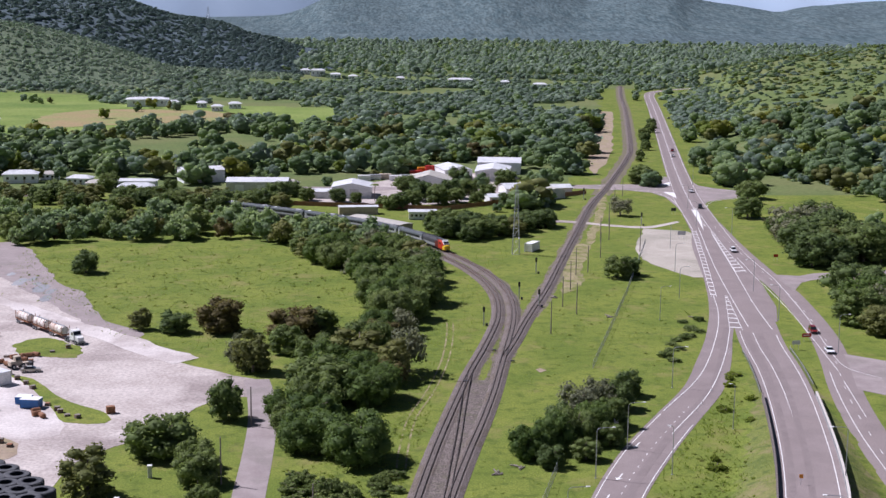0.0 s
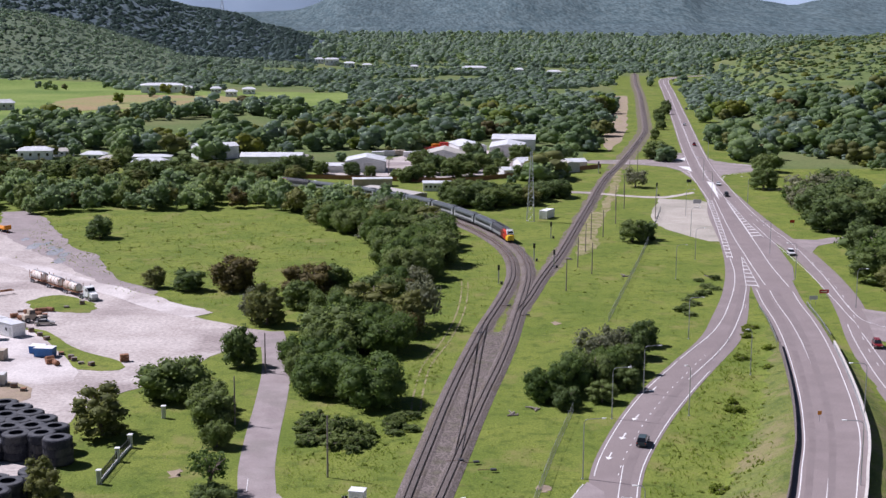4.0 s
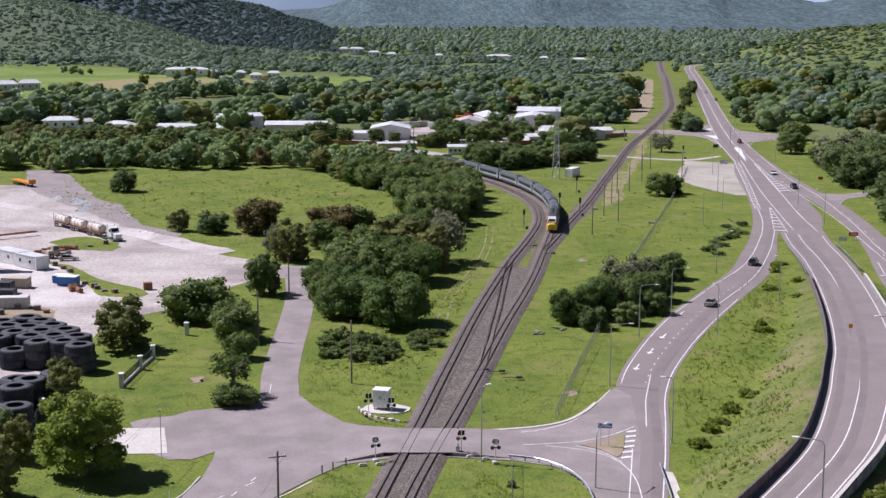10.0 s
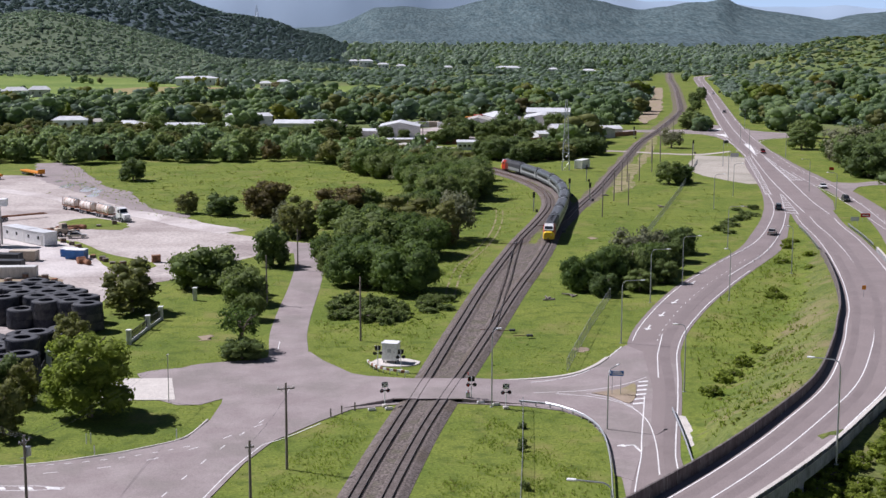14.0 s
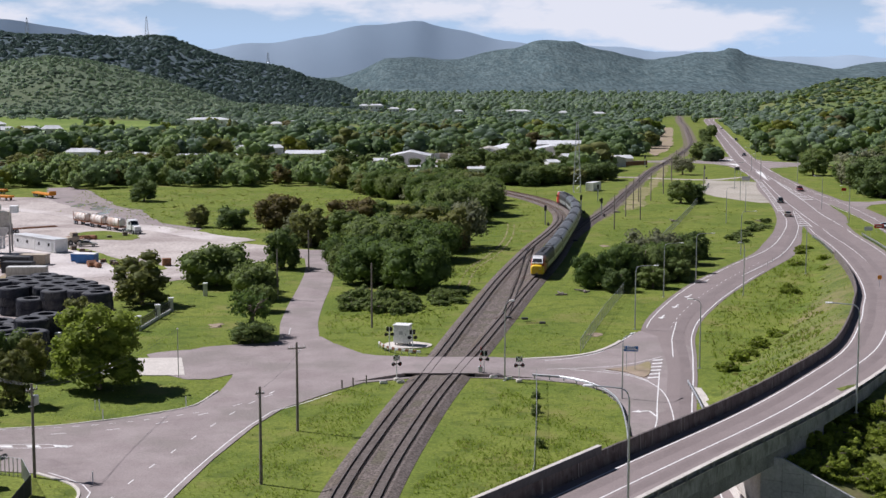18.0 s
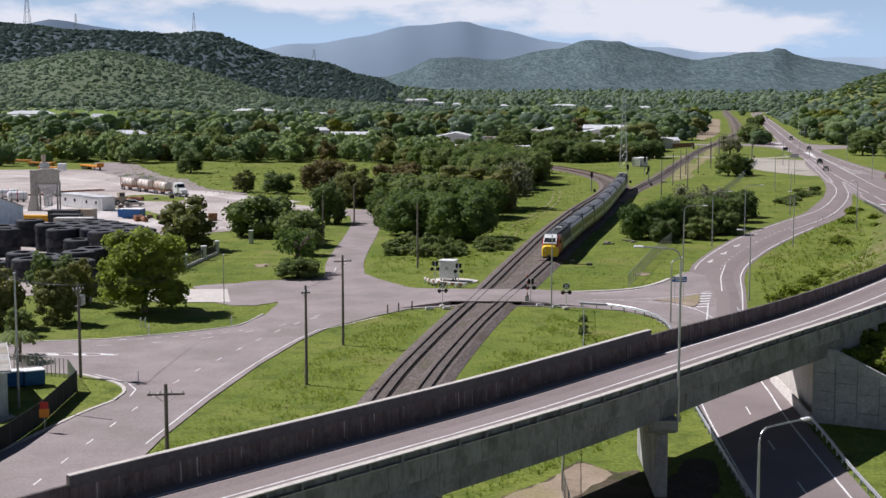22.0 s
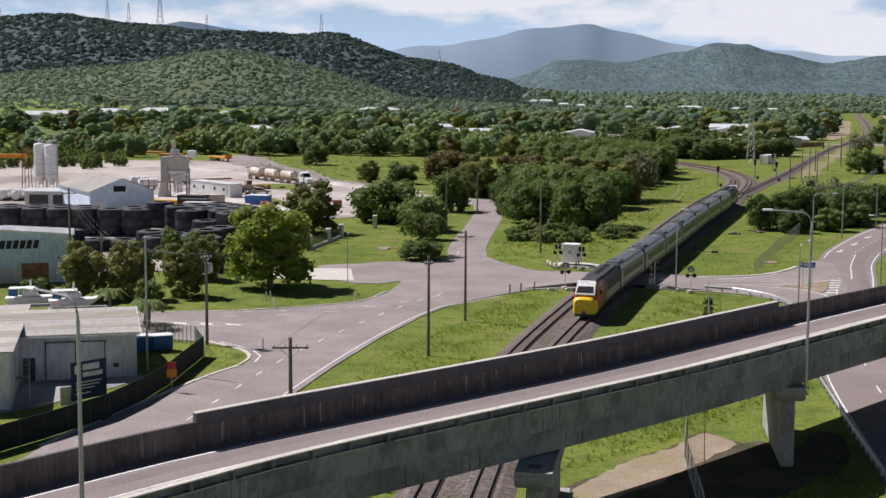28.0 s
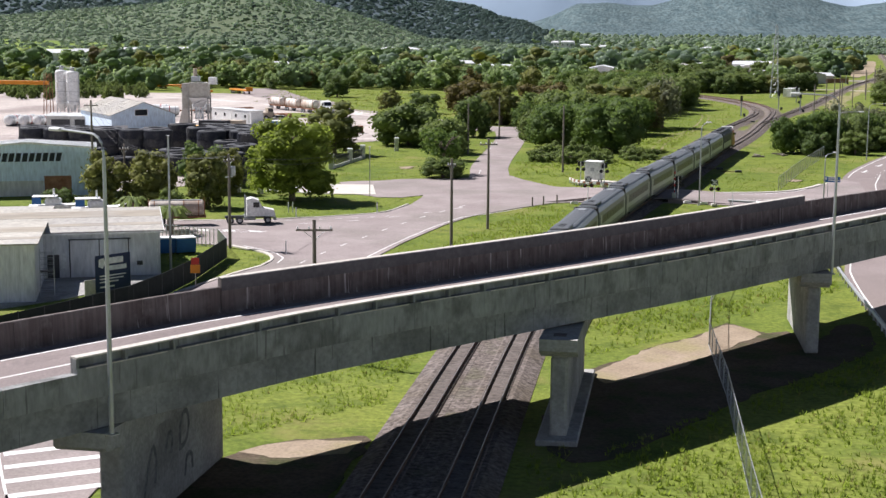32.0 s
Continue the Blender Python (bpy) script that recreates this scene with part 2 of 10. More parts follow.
M_FIELD = mat("ploughed_field", (0.30, 0.21, 0.12), (0.22, 0.24, 0.09), scale=0.02, rough=0.95, fine=0.5, spec=0.1)
M_PASTURE = mat("pasture", (0.14, 0.20, 0.045), (0.20, 0.25, 0.07), scale=0.02, rough=0.95, fine=0.3, c=(0.11, 0.17, 0.04), c_scale=0.008, spec=0.1)
M_BALLAST = mat("ballast", (0.116, 0.096, 0.086), (0.186, 0.159, 0.145), scale=2.5, rough=0.95, bump=0.9, fine=3.2, grain=0.5, c=(0.130, 0.108, 0.088), c_scale=0.12, spec=0.1)
M_FILL = mat("weedy_ballast", (0.116, 0.096, 0.086), (0.180, 0.153, 0.138), scale=1.6, rough=0.95, bump=0.9, fine=3.2, grain=0.5, c=(0.120, 0.108, 0.082), c_scale=0.26, spec=0.1)
M_BED = mat("rusty_ballast", (0.102, 0.086, 0.078), (0.160, 0.138, 0.127), scale=1.2, rough=0.95, bump=0.8, fine=3.6, grain=0.4, spec=0.1)
M_RAIL = mat("rusty_rail", (0.10, 0.055, 0.035), (0.14, 0.08, 0.05), scale=3.0, rough=0.6, metal=0.4)
M_RAILTOP = mat("polished_rail", (0.26, 0.24, 0.225), (0.20, 0.185, 0.17), scale=3.0, rough=0.4, metal=0.6)
M_SLEEPER = mat("sleeper", (0.104, 0.087, 0.078), (0.150, 0.128, 0.116), scale=2.0, rough=0.95, rand=0.12)
M_WHITE = mat("white_line_paint", (0.78, 0.77, 0.75), (0.62, 0.60, 0.58), scale=1.2, rough=0.7, fine=8.0)
M_CONC = mat("weathered_concrete", (0.29, 0.283, 0.268), (0.38, 0.372, 0.35), scale=0.5, rough=0.9, bump=0.2, fine=5.0, c=(0.215, 0.208, 0.20), c_scale=0.22, spec=0.2)
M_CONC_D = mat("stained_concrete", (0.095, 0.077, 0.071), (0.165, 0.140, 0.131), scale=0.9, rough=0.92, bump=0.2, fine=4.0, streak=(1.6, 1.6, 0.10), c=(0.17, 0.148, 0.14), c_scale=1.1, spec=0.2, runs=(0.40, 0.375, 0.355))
M_CONC_P = mat("panel_concrete", (0.40, 0.40, 0.405), (0.47, 0.47, 0.475), scale=0.4, rough=0.9, bump=0.1, fine=4.0, c=(0.34, 0.34, 0.345), c_scale=0.3, spec=0.2)
# Darkened for the shade below the fascia; the runs are stains.
M_GIRDER = mat("recess_shaded_concrete", (0.212, 0.212, 0.212), (0.284, 0.284, 0.282), scale=0.35, rough=0.92, bump=0.15, fine=4.0, c=(0.166, 0.166, 0.165), c_scale=0.3, spec=0.2, runs=(0.085, 0.084, 0.080))
M_LANE = mat("worn_wheel_path", (0.186, 0.152, 0.145), (0.222, 0.184, 0.176), scale=0.25, rough=0.8, fine=8.0, c=(0.205, 0.170, 0.162), c_scale=0.08, spec=0.25)
M_SCREEN = mat("grey_sheet_screen", (0.085, 0.082, 0.084), (0.115, 0.110, 0.110), scale=0.4, rough=0.7, fine=3.0, spec=0.3)
# Mid grey with upright streaks and darker runs.
M_CONC_S = mat("streaked_concrete", (0.235, 0.237, 0.234), (0.31, 0.312, 0.306), scale=0.45, rough=0.92, bump=0.2, fine=4.0, streak=(1.0, 1.0, 0.35), c=(0.165, 0.164, 0.16), c_scale=0.5, spec=0.2, runs=(0.14, 0.138, 0.135))
M_CONC_L = mat("pale_concrete", (0.50, 0.46, 0.415), (0.57, 0.53, 0.48), scale=0.6, rough=0.9, fine=5.0, spec=0.2)
M_STEEL = mat("galvanised_steel", (0.48, 0.49, 0.50), (0.40, 0.41, 0.42), scale=1.5, rough=0.45, metal=0.7)
M_WOOD = mat("weathered_timber", (0.17, 0.145, 0.125), (0.25, 0.215, 0.19), scale=1.5, rough=0.9, streak=(4, 4, 0.3), fine=8.0)
M_BLACK = mat("black_paint", (0.012, 0.012, 0.013), (0.02, 0.02, 0.02), rough=0.5)
M_RUBBER = mat("tyre_rubber", (0.017, 0.020, 0.030), (0.030, 0.033, 0.044), scale=1.5, rough=0.75, fine=6.0, c=(0.062, 0.062, 0.064), c_scale=0.6)
M_WPAINT = mat("white_paint", (0.80, 0.80, 0.79), (0.72, 0.72, 0.71), scale=0.7, rough=0.5, fine=3.0)
M_ROOFW = mat("pale_roof_sheet", (0.62, 0.63, 0.63), (0.50, 0.51, 0.52), scale=0.25, rough=0.55, fine=2.0)
M_ROOFG = mat("weathered_roof_sheet", (0.45, 0.425, 0.375), (0.39, 0.365, 0.32), scale=0.35, rough=0.7, fine=2.5, c=(0.38, 0.36, 0.33), c_scale=0.12)
M_ROOFB = mat("brown_roof_sheet", (0.37, 0.33, 0.27), (0.30, 0.265, 0.215), scale=0.5, rough=0.75, streak=(0.12, 1.0, 1.0), fine=2.5, c=(0.33, 0.30, 0.26), c_scale=0.2)
M_WALLG = mat("grey_sheet_wall", (0.60, 0.60, 0.58), (0.50, 0.50, 0.48), scale=0.4, rough=0.65, streak=(1, 1, 0.25), fine=3.0)
M_TAN = mat("tan_wall", (0.50, 0.42, 0.33), (0.42, 0.36, 0.28), scale=0.4, rough=0.8, fine=3.0)
M_PBLUE = mat("pale_blue_sheet", (0.54, 0.65, 0.77), (0.62, 0.73, 0.84), scale=0.3, rough=0.6, streak=(1, 1, 0.25), fine=3.0)
M_GLASS = mat("dark_glass", (0.015, 0.018, 0.022), (0.02, 0.022, 0.026), rough=0.08, spec=0.6)
M_RED = mat("red_paint", (0.50, 0.035, 0.025), (0.42, 0.03, 0.02), scale=0.8, rough=0.4)
M_ORANGE = mat("orange_paint", (0.70, 0.26, 0.02), (0.60, 0.22, 0.02), scale=0.8, rough=0.5)
M_YELLOW = mat("yellow_paint", (0.80, 0.42, 0.02), (0.74, 0.38, 0.02), scale=0.8, rough=0.4)
M_BLUEP = mat("blue_paint", (0.04, 0.16, 0.42), (0.035, 0.13, 0.34), scale=0.8, rough=0.5)
M_SILVER = mat("silver_paint", (0.33, 0.35, 0.345), (0.28, 0.30, 0.295), scale=0.6, rough=0.42, metal=0.35)
M_TGREY = mat("carriage_silver", (0.15, 0.17, 0.172), (0.12, 0.138, 0.14), scale=0.5, rough=0.36, metal=0.35)
M_TROOF = mat("carriage_roof", (0.15, 0.156, 0.162), (0.115, 0.12, 0.126), scale=0.6, rough=0.45, metal=0.3, fine=3.0)
M_DARK = mat("dark_grey", (0.045, 0.047, 0.05), (0.06, 0.062, 0.066), scale=0.8, rough=0.6)
M_RUST = mat("rusty_steel", (0.22, 0.10, 0.055), (0.32, 0.17, 0.10), scale=1.2, rough=0.85, fine=5.0)
M_BARK = mat("bark", (0.13, 0.10, 0.08), (0.20, 0.165, 0.135), scale=2.0, rough=0.95, streak=(3, 3, 0.5), fine=6.0)
M_TREES = [
    leaf_mat("leaf_dark", (0.080, 0.118, 0.048), (0.122, 0.168, 0.066)),
    leaf_mat("leaf_mid", (0.108, 0.148, 0.054), (0.158, 0.204, 0.074)),
    leaf_mat("leaf_olive", (0.128, 0.142, 0.054), (0.178, 0.188, 0.070)),
    leaf_mat("leaf_bright", (0.135, 0.182, 0.036), (0.190, 0.240, 0.050), through_light=0.46),
    leaf_mat("leaf_bronze", (0.095, 0.080, 0.038), (0.130, 0.112, 0.048)),
    leaf_mat("leaf_grey", (0.145, 0.158, 0.105), (0.200, 0.208, 0.145)),
    # Far foliage: haze put into the colour, paler and bluer with distance.
    leaf_mat("leaf_hazed_pale", (0.214, 0.271, 0.249), (0.278, 0.341, 0.305), island=0.14, fine=0.45, grain=0.32, through_light=0.6),
    leaf_mat("leaf_hazed", (0.170, 0.228, 0.201), (0.233, 0.293, 0.254), island=0.14, fine=0.5, grain=0.32, through_light=0.6),
    leaf_mat("hazed_hill_scrub", (0.271, 0.338, 0.295), (0.331, 0.401, 0.346), island=0.08, fine=0.35, grain=0.34, through_light=0.6),
    # The ridge foliage also has a cloud's shade in its colour.
    leaf_mat("shaded_hazed_ridge_leaf", (0.149, 0.202, 0.216), (0.187, 0.242, 0.254), island=0.06, fine=0.3, grain=0.26, through_light=0.6),
    leaf_mat("leaf_rain_tree", (0.070, 0.115, 0.036), (0.116, 0.170, 0.050), island=0.30),
    leaf_mat("leaf_tussock", (0.165, 0.212, 0.040), (0.215, 0.262, 0.056), island=0.18, through_light=0.62),
    leaf_mat("leaf_yellowish", (0.165, 0.185, 0.045), (0.220, 0.235, 0.060), island=0.22, through_light=0.55),
    leaf_mat("leaf_plain_green", (0.158, 0.223, 0.114), (0.228, 0.298, 0.148), island=0.2, fine=0.8, grain=0.3, through_light=0.5),
    leaf_mat("leaf_plain_dark", (0.118, 0.175, 0.099), (0.173, 0.238, 0.132), island=0.2, fine=0.8, grain=0.3, through_light=0.5),
]


# ---- mesh tools ----
class Geo:
    """Collects vertices and faces of one mesh; faces carry a material slot."""

    def __init__(self):
        self.v, self.f, self.m = [], [], []

    def add(self, verts, faces, slot=0):
        o = len(self.v)
        self.v += [tuple(p) for p in verts]
        self.f += [tuple(i + o for i in q) for q in faces]
        self.m += [slot] * len(faces)
        return self

    def box(self, x0, y0, z0, x1, y1, z1, slot=0, c=0.0, m=None):
        if c <= 0:
            vs = [(x, y, z) for z in (z0, z1) for y in (y0, y1) for x in (x0, x1)]
            fs = [(0, 2, 3, 1), (4, 5, 7, 6), (0, 1, 5, 4), (2, 6, 7, 3), (0, 4, 6, 2), (1, 3, 7, 5)]
        else:
            c = min(c, (x1 - x0) * 0.49, (y1 - y0) * 0.49, (z1 - z0) * 0.49)
            vs, fs, key = [], [], {}
            X, Y, Z = (x0, x1), (y0, y1), (z0, z1)
            for i in (0, 1):
                for j in (0, 1):
                    for k in (0, 1):
                        sx, sy, sz = 1 - 2 * i, 1 - 2 * j, 1 - 2 * k
                        for ax in range(3):
                            p = [X[i] + sx * c, Y[j] + sy * c, Z[k] + sz * c]
                            p[ax] = (X[i], Y[j], Z[k])[ax]
                            key[i, j, k, ax] = len(vs)
                            vs.append(tuple(p))
            q = key
            for s in (0, 1):
                fx = [q[s, 0, 0, 0], q[s, 1, 0, 0], q[s, 1, 1, 0], q[s, 0, 1, 0]]
                fy = [q[0, s, 0, 1], q[0, s, 1, 1], q[1, s, 1, 1], q[1, s, 0, 1]]
                fz = [q[0, 0, s, 2], q[1, 0, s, 2], q[1, 1, s, 2], q[0, 1, s, 2]]
                for face in (fx, fy, fz):
                    fs.append(tuple(face if s else face[::-1]))
            for i in (0, 1):
                for j in (0, 1):
                    fs.append((q[i, j, 0, 0], q[i, j, 1, 0], q[i, j, 1, 1], q[i, j, 0, 1]))
                    fs.append((q[i, 0, j, 0], q[i, 1, j, 0], q[i, 1, j, 2], q[i, 0, j, 2]))
                    fs.append((q[0, i, j, 1], q[1, i, j, 1], q[1, i, j, 2], q[0, i, j, 2]))
                    for k in (0, 1):
                        fs.append((q[i, j, k, 0], q[i, j, k, 1], q[i, j, k, 2]))
        if m is not None:
            vs = [tuple(m @ Vector(p)) for p in vs]
        return self.add(vs, fs, slot)

    def tube(self, path, r, n=8, slot=0, caps=True):
        """A round tube along points; r is a radius or one a point."""
        pts = [Vector(p) for p in path]
        rs = r if isinstance(r, (list, tuple)) else [r] * len(pts)
        vs, fs = [], []
        for i, p in enumerate(pts):
            d = (pts[min(i + 1, len(pts) - 1)] - pts[max(i - 1, 0)]).normalized()
            u = d.cross(Vector((0, 0, 1)) if abs(d.z) < 0.95 else Vector((1, 0, 0))).normalized()
            w = d.cross(u)
            vs += [tuple(p + (u * math.cos(2 * math.pi * k / n) + w * math.sin(2 * math.pi * k / n)) * rs[i]) for k in range(n)]
        for i in range(len(pts) - 1):
            for k in range(n):
                fs.append((i * n + k, i * n + (k + 1) % n, (i + 1) * n + (k + 1) % n, (i + 1) * n + k))
        if caps:
            fs += [tuple(range(n - 1, -1, -1)), tuple(range((len(pts) - 1) * n, len(pts) * n))]
        return self.add(vs, fs, slot)

    def lathe(self, prof, n=16, slot=0, centre=(0, 0, 0)):
        """A body of revolution about z from (radius, z) pairs."""
        vs, fs, cx, cy, cz = [], [], *centre
        for r, z in prof:
            vs += [(cx + r * math.cos(2 * math.pi * k / n), cy + r * math.sin(2 * math.pi * k / n), cz + z) for k in range(n)]
        for i in range(len(prof) - 1):
            for k in range(n):
                fs.append((i * n + k, i * n + (k + 1) % n, (i + 1) * n + (k + 1) % n, (i + 1) * n + k))
        return self.add(vs, fs, slot)

    def sweep(self, line, prof, slot=0, closed=True):
        """A section of (side to the right, up) pairs along points (x, y, z)."""
        pts, n = [Vector(p) for p in line], len(prof)
        vs, fs = [], []
        for i, p in enumerate(pts):
            d = pts[min(i + 1, len(pts) - 1)] - pts[max(i - 1, 0)]
            r = Vector((d.y, -d.x, 0)).normalized()
            vs += [tuple(p + r * a + Vector((0, 0, b))) for a, b in prof]
        for i in range(len(pts) - 1):
            for k in range(n if closed else n - 1):
                fs.append((i * n + k, (i + 1) * n + k, (i + 1) * n + (k + 1) % n, i * n + (k + 1) % n))
        if closed:
            fs += [tuple(range(n)), tuple(range(len(pts) * n - 1, (len(pts) - 1) * n - 1, -1))]
        return self.add(vs, fs, slot)

    def mesh(self, name):
        me = bpy.data.meshes.new(name)
        me.from_pydata(self.v, [], self.f)
        me.polygons.foreach_set("material_index", self.m)
        me.update()
        return me


def thing(name, label, category, group="", kind="", at=None):
    ob = new(name)
    ob.empty_display_size = 0.3
    if at is not None:
        ob.matrix_world = at
    return tagged(ob, label, category, group, kind)


def part(name, geo, material, parent=None, label="", smooth=False):
    """Links a Geo (or a mesh) as one mesh object under a thing or a part."""
    me = geo.mesh(name) if isinstance(geo, Geo) else geo
    if not me.materials:
        for m in material if isinstance(material, (list, tuple)) else [material]:
            me.materials.append(m)
    if smooth:
        me.polygons.foreach_set("use_smooth", [True] * len(me.polygons))
    ob = new(name, me)
    if parent is not None:
        ob.parent = parent
    if label:
        ob["label"] = label
    return ob


def fast_mesh(name, verts, tris, materials):
    """A mesh of triangles from arrays."""
    me = bpy.data.meshes.new(name)
    verts, tris = np.asarray(verts, np.float32), np.asarray(tris, np.int32)
    me.vertices.add(len(verts))
    me.vertices.foreach_set("co", verts.ravel())
    me.loops.add(tris.size)
    me.loops.foreach_set("vertex_index", tris.ravel())
    me.polygons.add(len(tris))
    me.polygons.foreach_set("loop_start", np.arange(0, tris.size, 3, dtype=np.int32))
    for m in materials:
        me.materials.append(m)
    me.update(calc_edges=True)
    return me


def spline(points, step=4.0):
    """A smooth line through the points (Catmull-Rom), in steps of about that length."""
    p = [np.array(q, float) for q in points]
    p = [2 * p[0] - p[1]] + p + [2 * p[-1] - p[-2]]
    out = []
    for a, b, c, d in zip(p, p[1:], p[2:], p[3:]):
        n = max(1, int(np.linalg.norm(c - b) / step))
        for k in range(n):
            t = k / n
            out.append(0.5 * (2 * b + (c - a) * t + (2 * a - 5 * b + 4 * c - d) * t**2 + (3 * b - a - 3 * c + d) * t**3))
    out.append(p[-2])
    return [tuple(float(v) for v in q) for q in out]


def shifted(line, side, up=0.0):
    """A line moved to its right by side metres (a number or one a point) and up."""
    out = []
    for i, p in enumerate(line):
        a, b = line[max(i - 1, 0)], line[min(i + 1, len(line) - 1)]
        dx, dy = b[0] - a[0], b[1] - a[1]
        d = math.hypot(dx, dy) or 1
        s = side[i] if isinstance(side, (list, tuple, np.ndarray)) else side
        out.append((p[0] + dy / d * s, p[1] - dx / d * s, (p[2] if len(p) > 2 else 0.0) + up))
    return out


def length_of(line):
    return np.r_[0, np.cumsum([math.dist(a[:2], b[:2]) for a, b in zip(line, line[1:])])]


def along(line, s, lens=None):
    """The point at s metres along a line and the heading there (radians from +x)."""
    lens = length_of(line) if lens is None else lens
    s = min(max(s, 0.0), lens[-1])
    i = min(int(np.searchsorted(lens, s, side="right")) - 1, len(line) - 2)
    t = (s - lens[i]) / max(lens[i + 1] - lens[i], 1e-9)
    a, b = line[i], line[i + 1]
    p = [a[k] + (b[k] - a[k]) * t for k in range(len(a))]
    return p + ([0.0] if len(p) < 3 else []), math.atan2(b[1] - a[1], b[0] - a[0])


def inside(poly, x, y):
    """Which of the points lie in the polygon (arrays)."""
    x, y, hit = np.asarray(x, float), np.asarray(y, float), np.zeros(np.shape(x), bool)
    for (ax, ay), (bx, by) in zip(poly, poly[1:] + poly[:1]):
        cross = (ay > y) != (by > y)
        hit ^= cross & (x < (bx - ax) * (y - ay) / ((by - ay) or 1e-9) + ax)
    return hit


def from_line(line, x, y):
    """The distance of points from a line, and the line's height at the nearest place."""
    x, y = np.asarray(x, float), np.asarray(y, float)
    best, height = np.full(x.shape, 1e9), np.zeros(x.shape)
    for a, b in zip(line, line[1:]):
        dx, dy = b[0] - a[0], b[1] - a[1]
        t = np.clip(((x - a[0]) * dx + (y - a[1]) * dy) / (dx * dx + dy * dy + 1e-9), 0, 1)
        d = np.hypot(x - a[0] - t * dx, y - a[1] - t * dy)
        near = d < best
        best = np.where(near, d, best)
        if len(a) > 2:
            height = np.where(near, a[2] + t * (b[2] - a[2]), height)
    return best, height

# ---- plan: lines of roads and tracks ----
# Overpass: its north-west kerb line, with the height of the carriageway.
OVER = spline([(-60, -100, 7.0), (-33, -60, 7.0), (-12.1, -27.4, 7.05), (-4.9, -16.5, 7.05), (6.1, -3.05, 7.05), (15.85, 9.15, 7.05), (29.2, 27.75, 7.05), (43.8, 48.2, 7.0), (54.8, 66.35, 6.85), (63.6, 83.5, 6.5),
               (71.8, 106, 5.9), (76.8, 121.9, 5.4), (82.4, 140.3, 4.6), (90.4, 172.2, 3.1), (99.1, 213, 1.4), (104.6, 244.3, 0.45), (108.6, 275, 0.06), (116, 318, 0.05)], 3.0)
OVER_S = length_of(OVER)
OVER_W = np.interp(OVER_S, [0, OVER_S[-1] * 0.45, OVER_S[-1] * 0.62, OVER_S[-1]], [9.2, 9.2, 11.6, 12.0])
# The curve is banked: metres of rise for each metre across.
OVER_FALL = np.interp(OVER_S, [0, OVER_S[-1] * 0.5, OVER_S[-1] * 0.8, OVER_S[-1]], [0.048, 0.048, 0.01, 0.0])


def across(off, up=0.0):
    """The line that far across the banked overpass road (metres, or one a point)."""
    off = np.broadcast_to(np.asarray(off, float), OVER_S.shape)
    return [(x, y, z + c * o + up) for (x, y, z), c, o in zip(shifted(OVER, list(off)), OVER_FALL, off)]


def slab(low, high, z0, z1, lim=(-1e9, 1e9)):
    """A banked slab between two offsets across the overpass."""
    rows = [across(low, z0), across(low, z1), across(high, z1), across(high, z0)]
    keep = [i for i, p in enumerate(OVER) if lim[0] <= p[0] + p[1] < lim[1]]
    n, vs = len(keep), []
    for i in keep:
        vs += [r[i] for r in rows]
    fs = [(i * 4 + k, i * 4 + 4 + k, i * 4 + 4 + (k + 1) % 4, i * 4 + (k + 1) % 4) for i in range(n - 1) for k in range(4)]
    return Geo().add(vs, fs + [(0, 1, 2, 3), (4 * n - 1, 4 * n - 2, 4 * n - 3, 4 * n - 4)])


RAMP = spline([(38.6, -60), (38.5, -10), (38.6, 20), (39.4, 45), (42.6, 73), (47.6, 103.5), (51.0, 131.9), (58.4, 157), (67.8, 181.5), (78.2, 204.5), (89, 228), (96.8, 252), (104, 277.5), (112.5, 311), (121, 355), (131, 420), (139.5, 462), (146, 505)], 4.0)
RAMP_S = length_of(RAMP)
RAMP_W = np.interp([p[1] for p in RAMP], [-60, 45, 73, 104, 132, 180, 250, 277, 311, 420, 505], [8.6, 8.6, 5.0, 5.6, 8.6, 10.0, 8.6, 7.0, 7.2, 8.0, 8.0])
HIGH = spline([(121.4, 298), (124, 318), (131.5, 377), (137, 426), (145, 490), (154, 560), (169.5, 664), (199, 850), (240, 1110), (268, 1290), (284, 1350), (312, 1392), (360, 1430)], 12.0)
HIGH_W = np.interp([p[1] for p in HIGH], [298, 318, 377, 426, 490, 560, 664, 850, 1480], [7.4, 12.2, 13.0, 13.0, 13.0, 12.0, 11.5, 11.0, 10.0])
SERV = spline([(110, 120), (112, 160), (117, 200), (122, 228), (128, 255), (133.5, 286), (138.5, 333), (140.2, 375), (142.5, 422), (147, 480)], 5.0)
LOCAL = spline([(-5.2, 112), (-5.8, 125), (-7.2, 138.4), (-8.0, 156.8), (-8.5, 178.4), (-9.6, 202), (-12, 224), (-14, 236)], 3.0)
LOCAL_W = [8.5] * 3 + [6.0] * (len(LOCAL) - 3)
TRACK_R = spline([(-420, 640), (-300, 600), (-190, 565), (-110, 536), (-60, 512), (-28, 488), (-11, 474), (2.7, 461), (16, 445), (26.4, 428.5), (34.1, 412.5), (40.2, 396.7), (45.4, 380.5), (49.2, 364), (51.6, 349), (52.8, 332), (52.6, 315),
                  (51.2, 298), (49.0, 281), (46.6, 265), (43.9, 247), (40.6, 225), (36.6, 202), (33.2, 184.2), (29.9, 166), (26.9, 148.5), (24.1, 132.5), (21.6, 118.3), (19.6, 107.3), (17.7, 97), (15.2, 82.5), (12.6, 64.3), (10.7, 49), (9.3, 33), (8.4, 10), (8.1, -24), (7.9, -70), (7.7, -160)], 3.0)
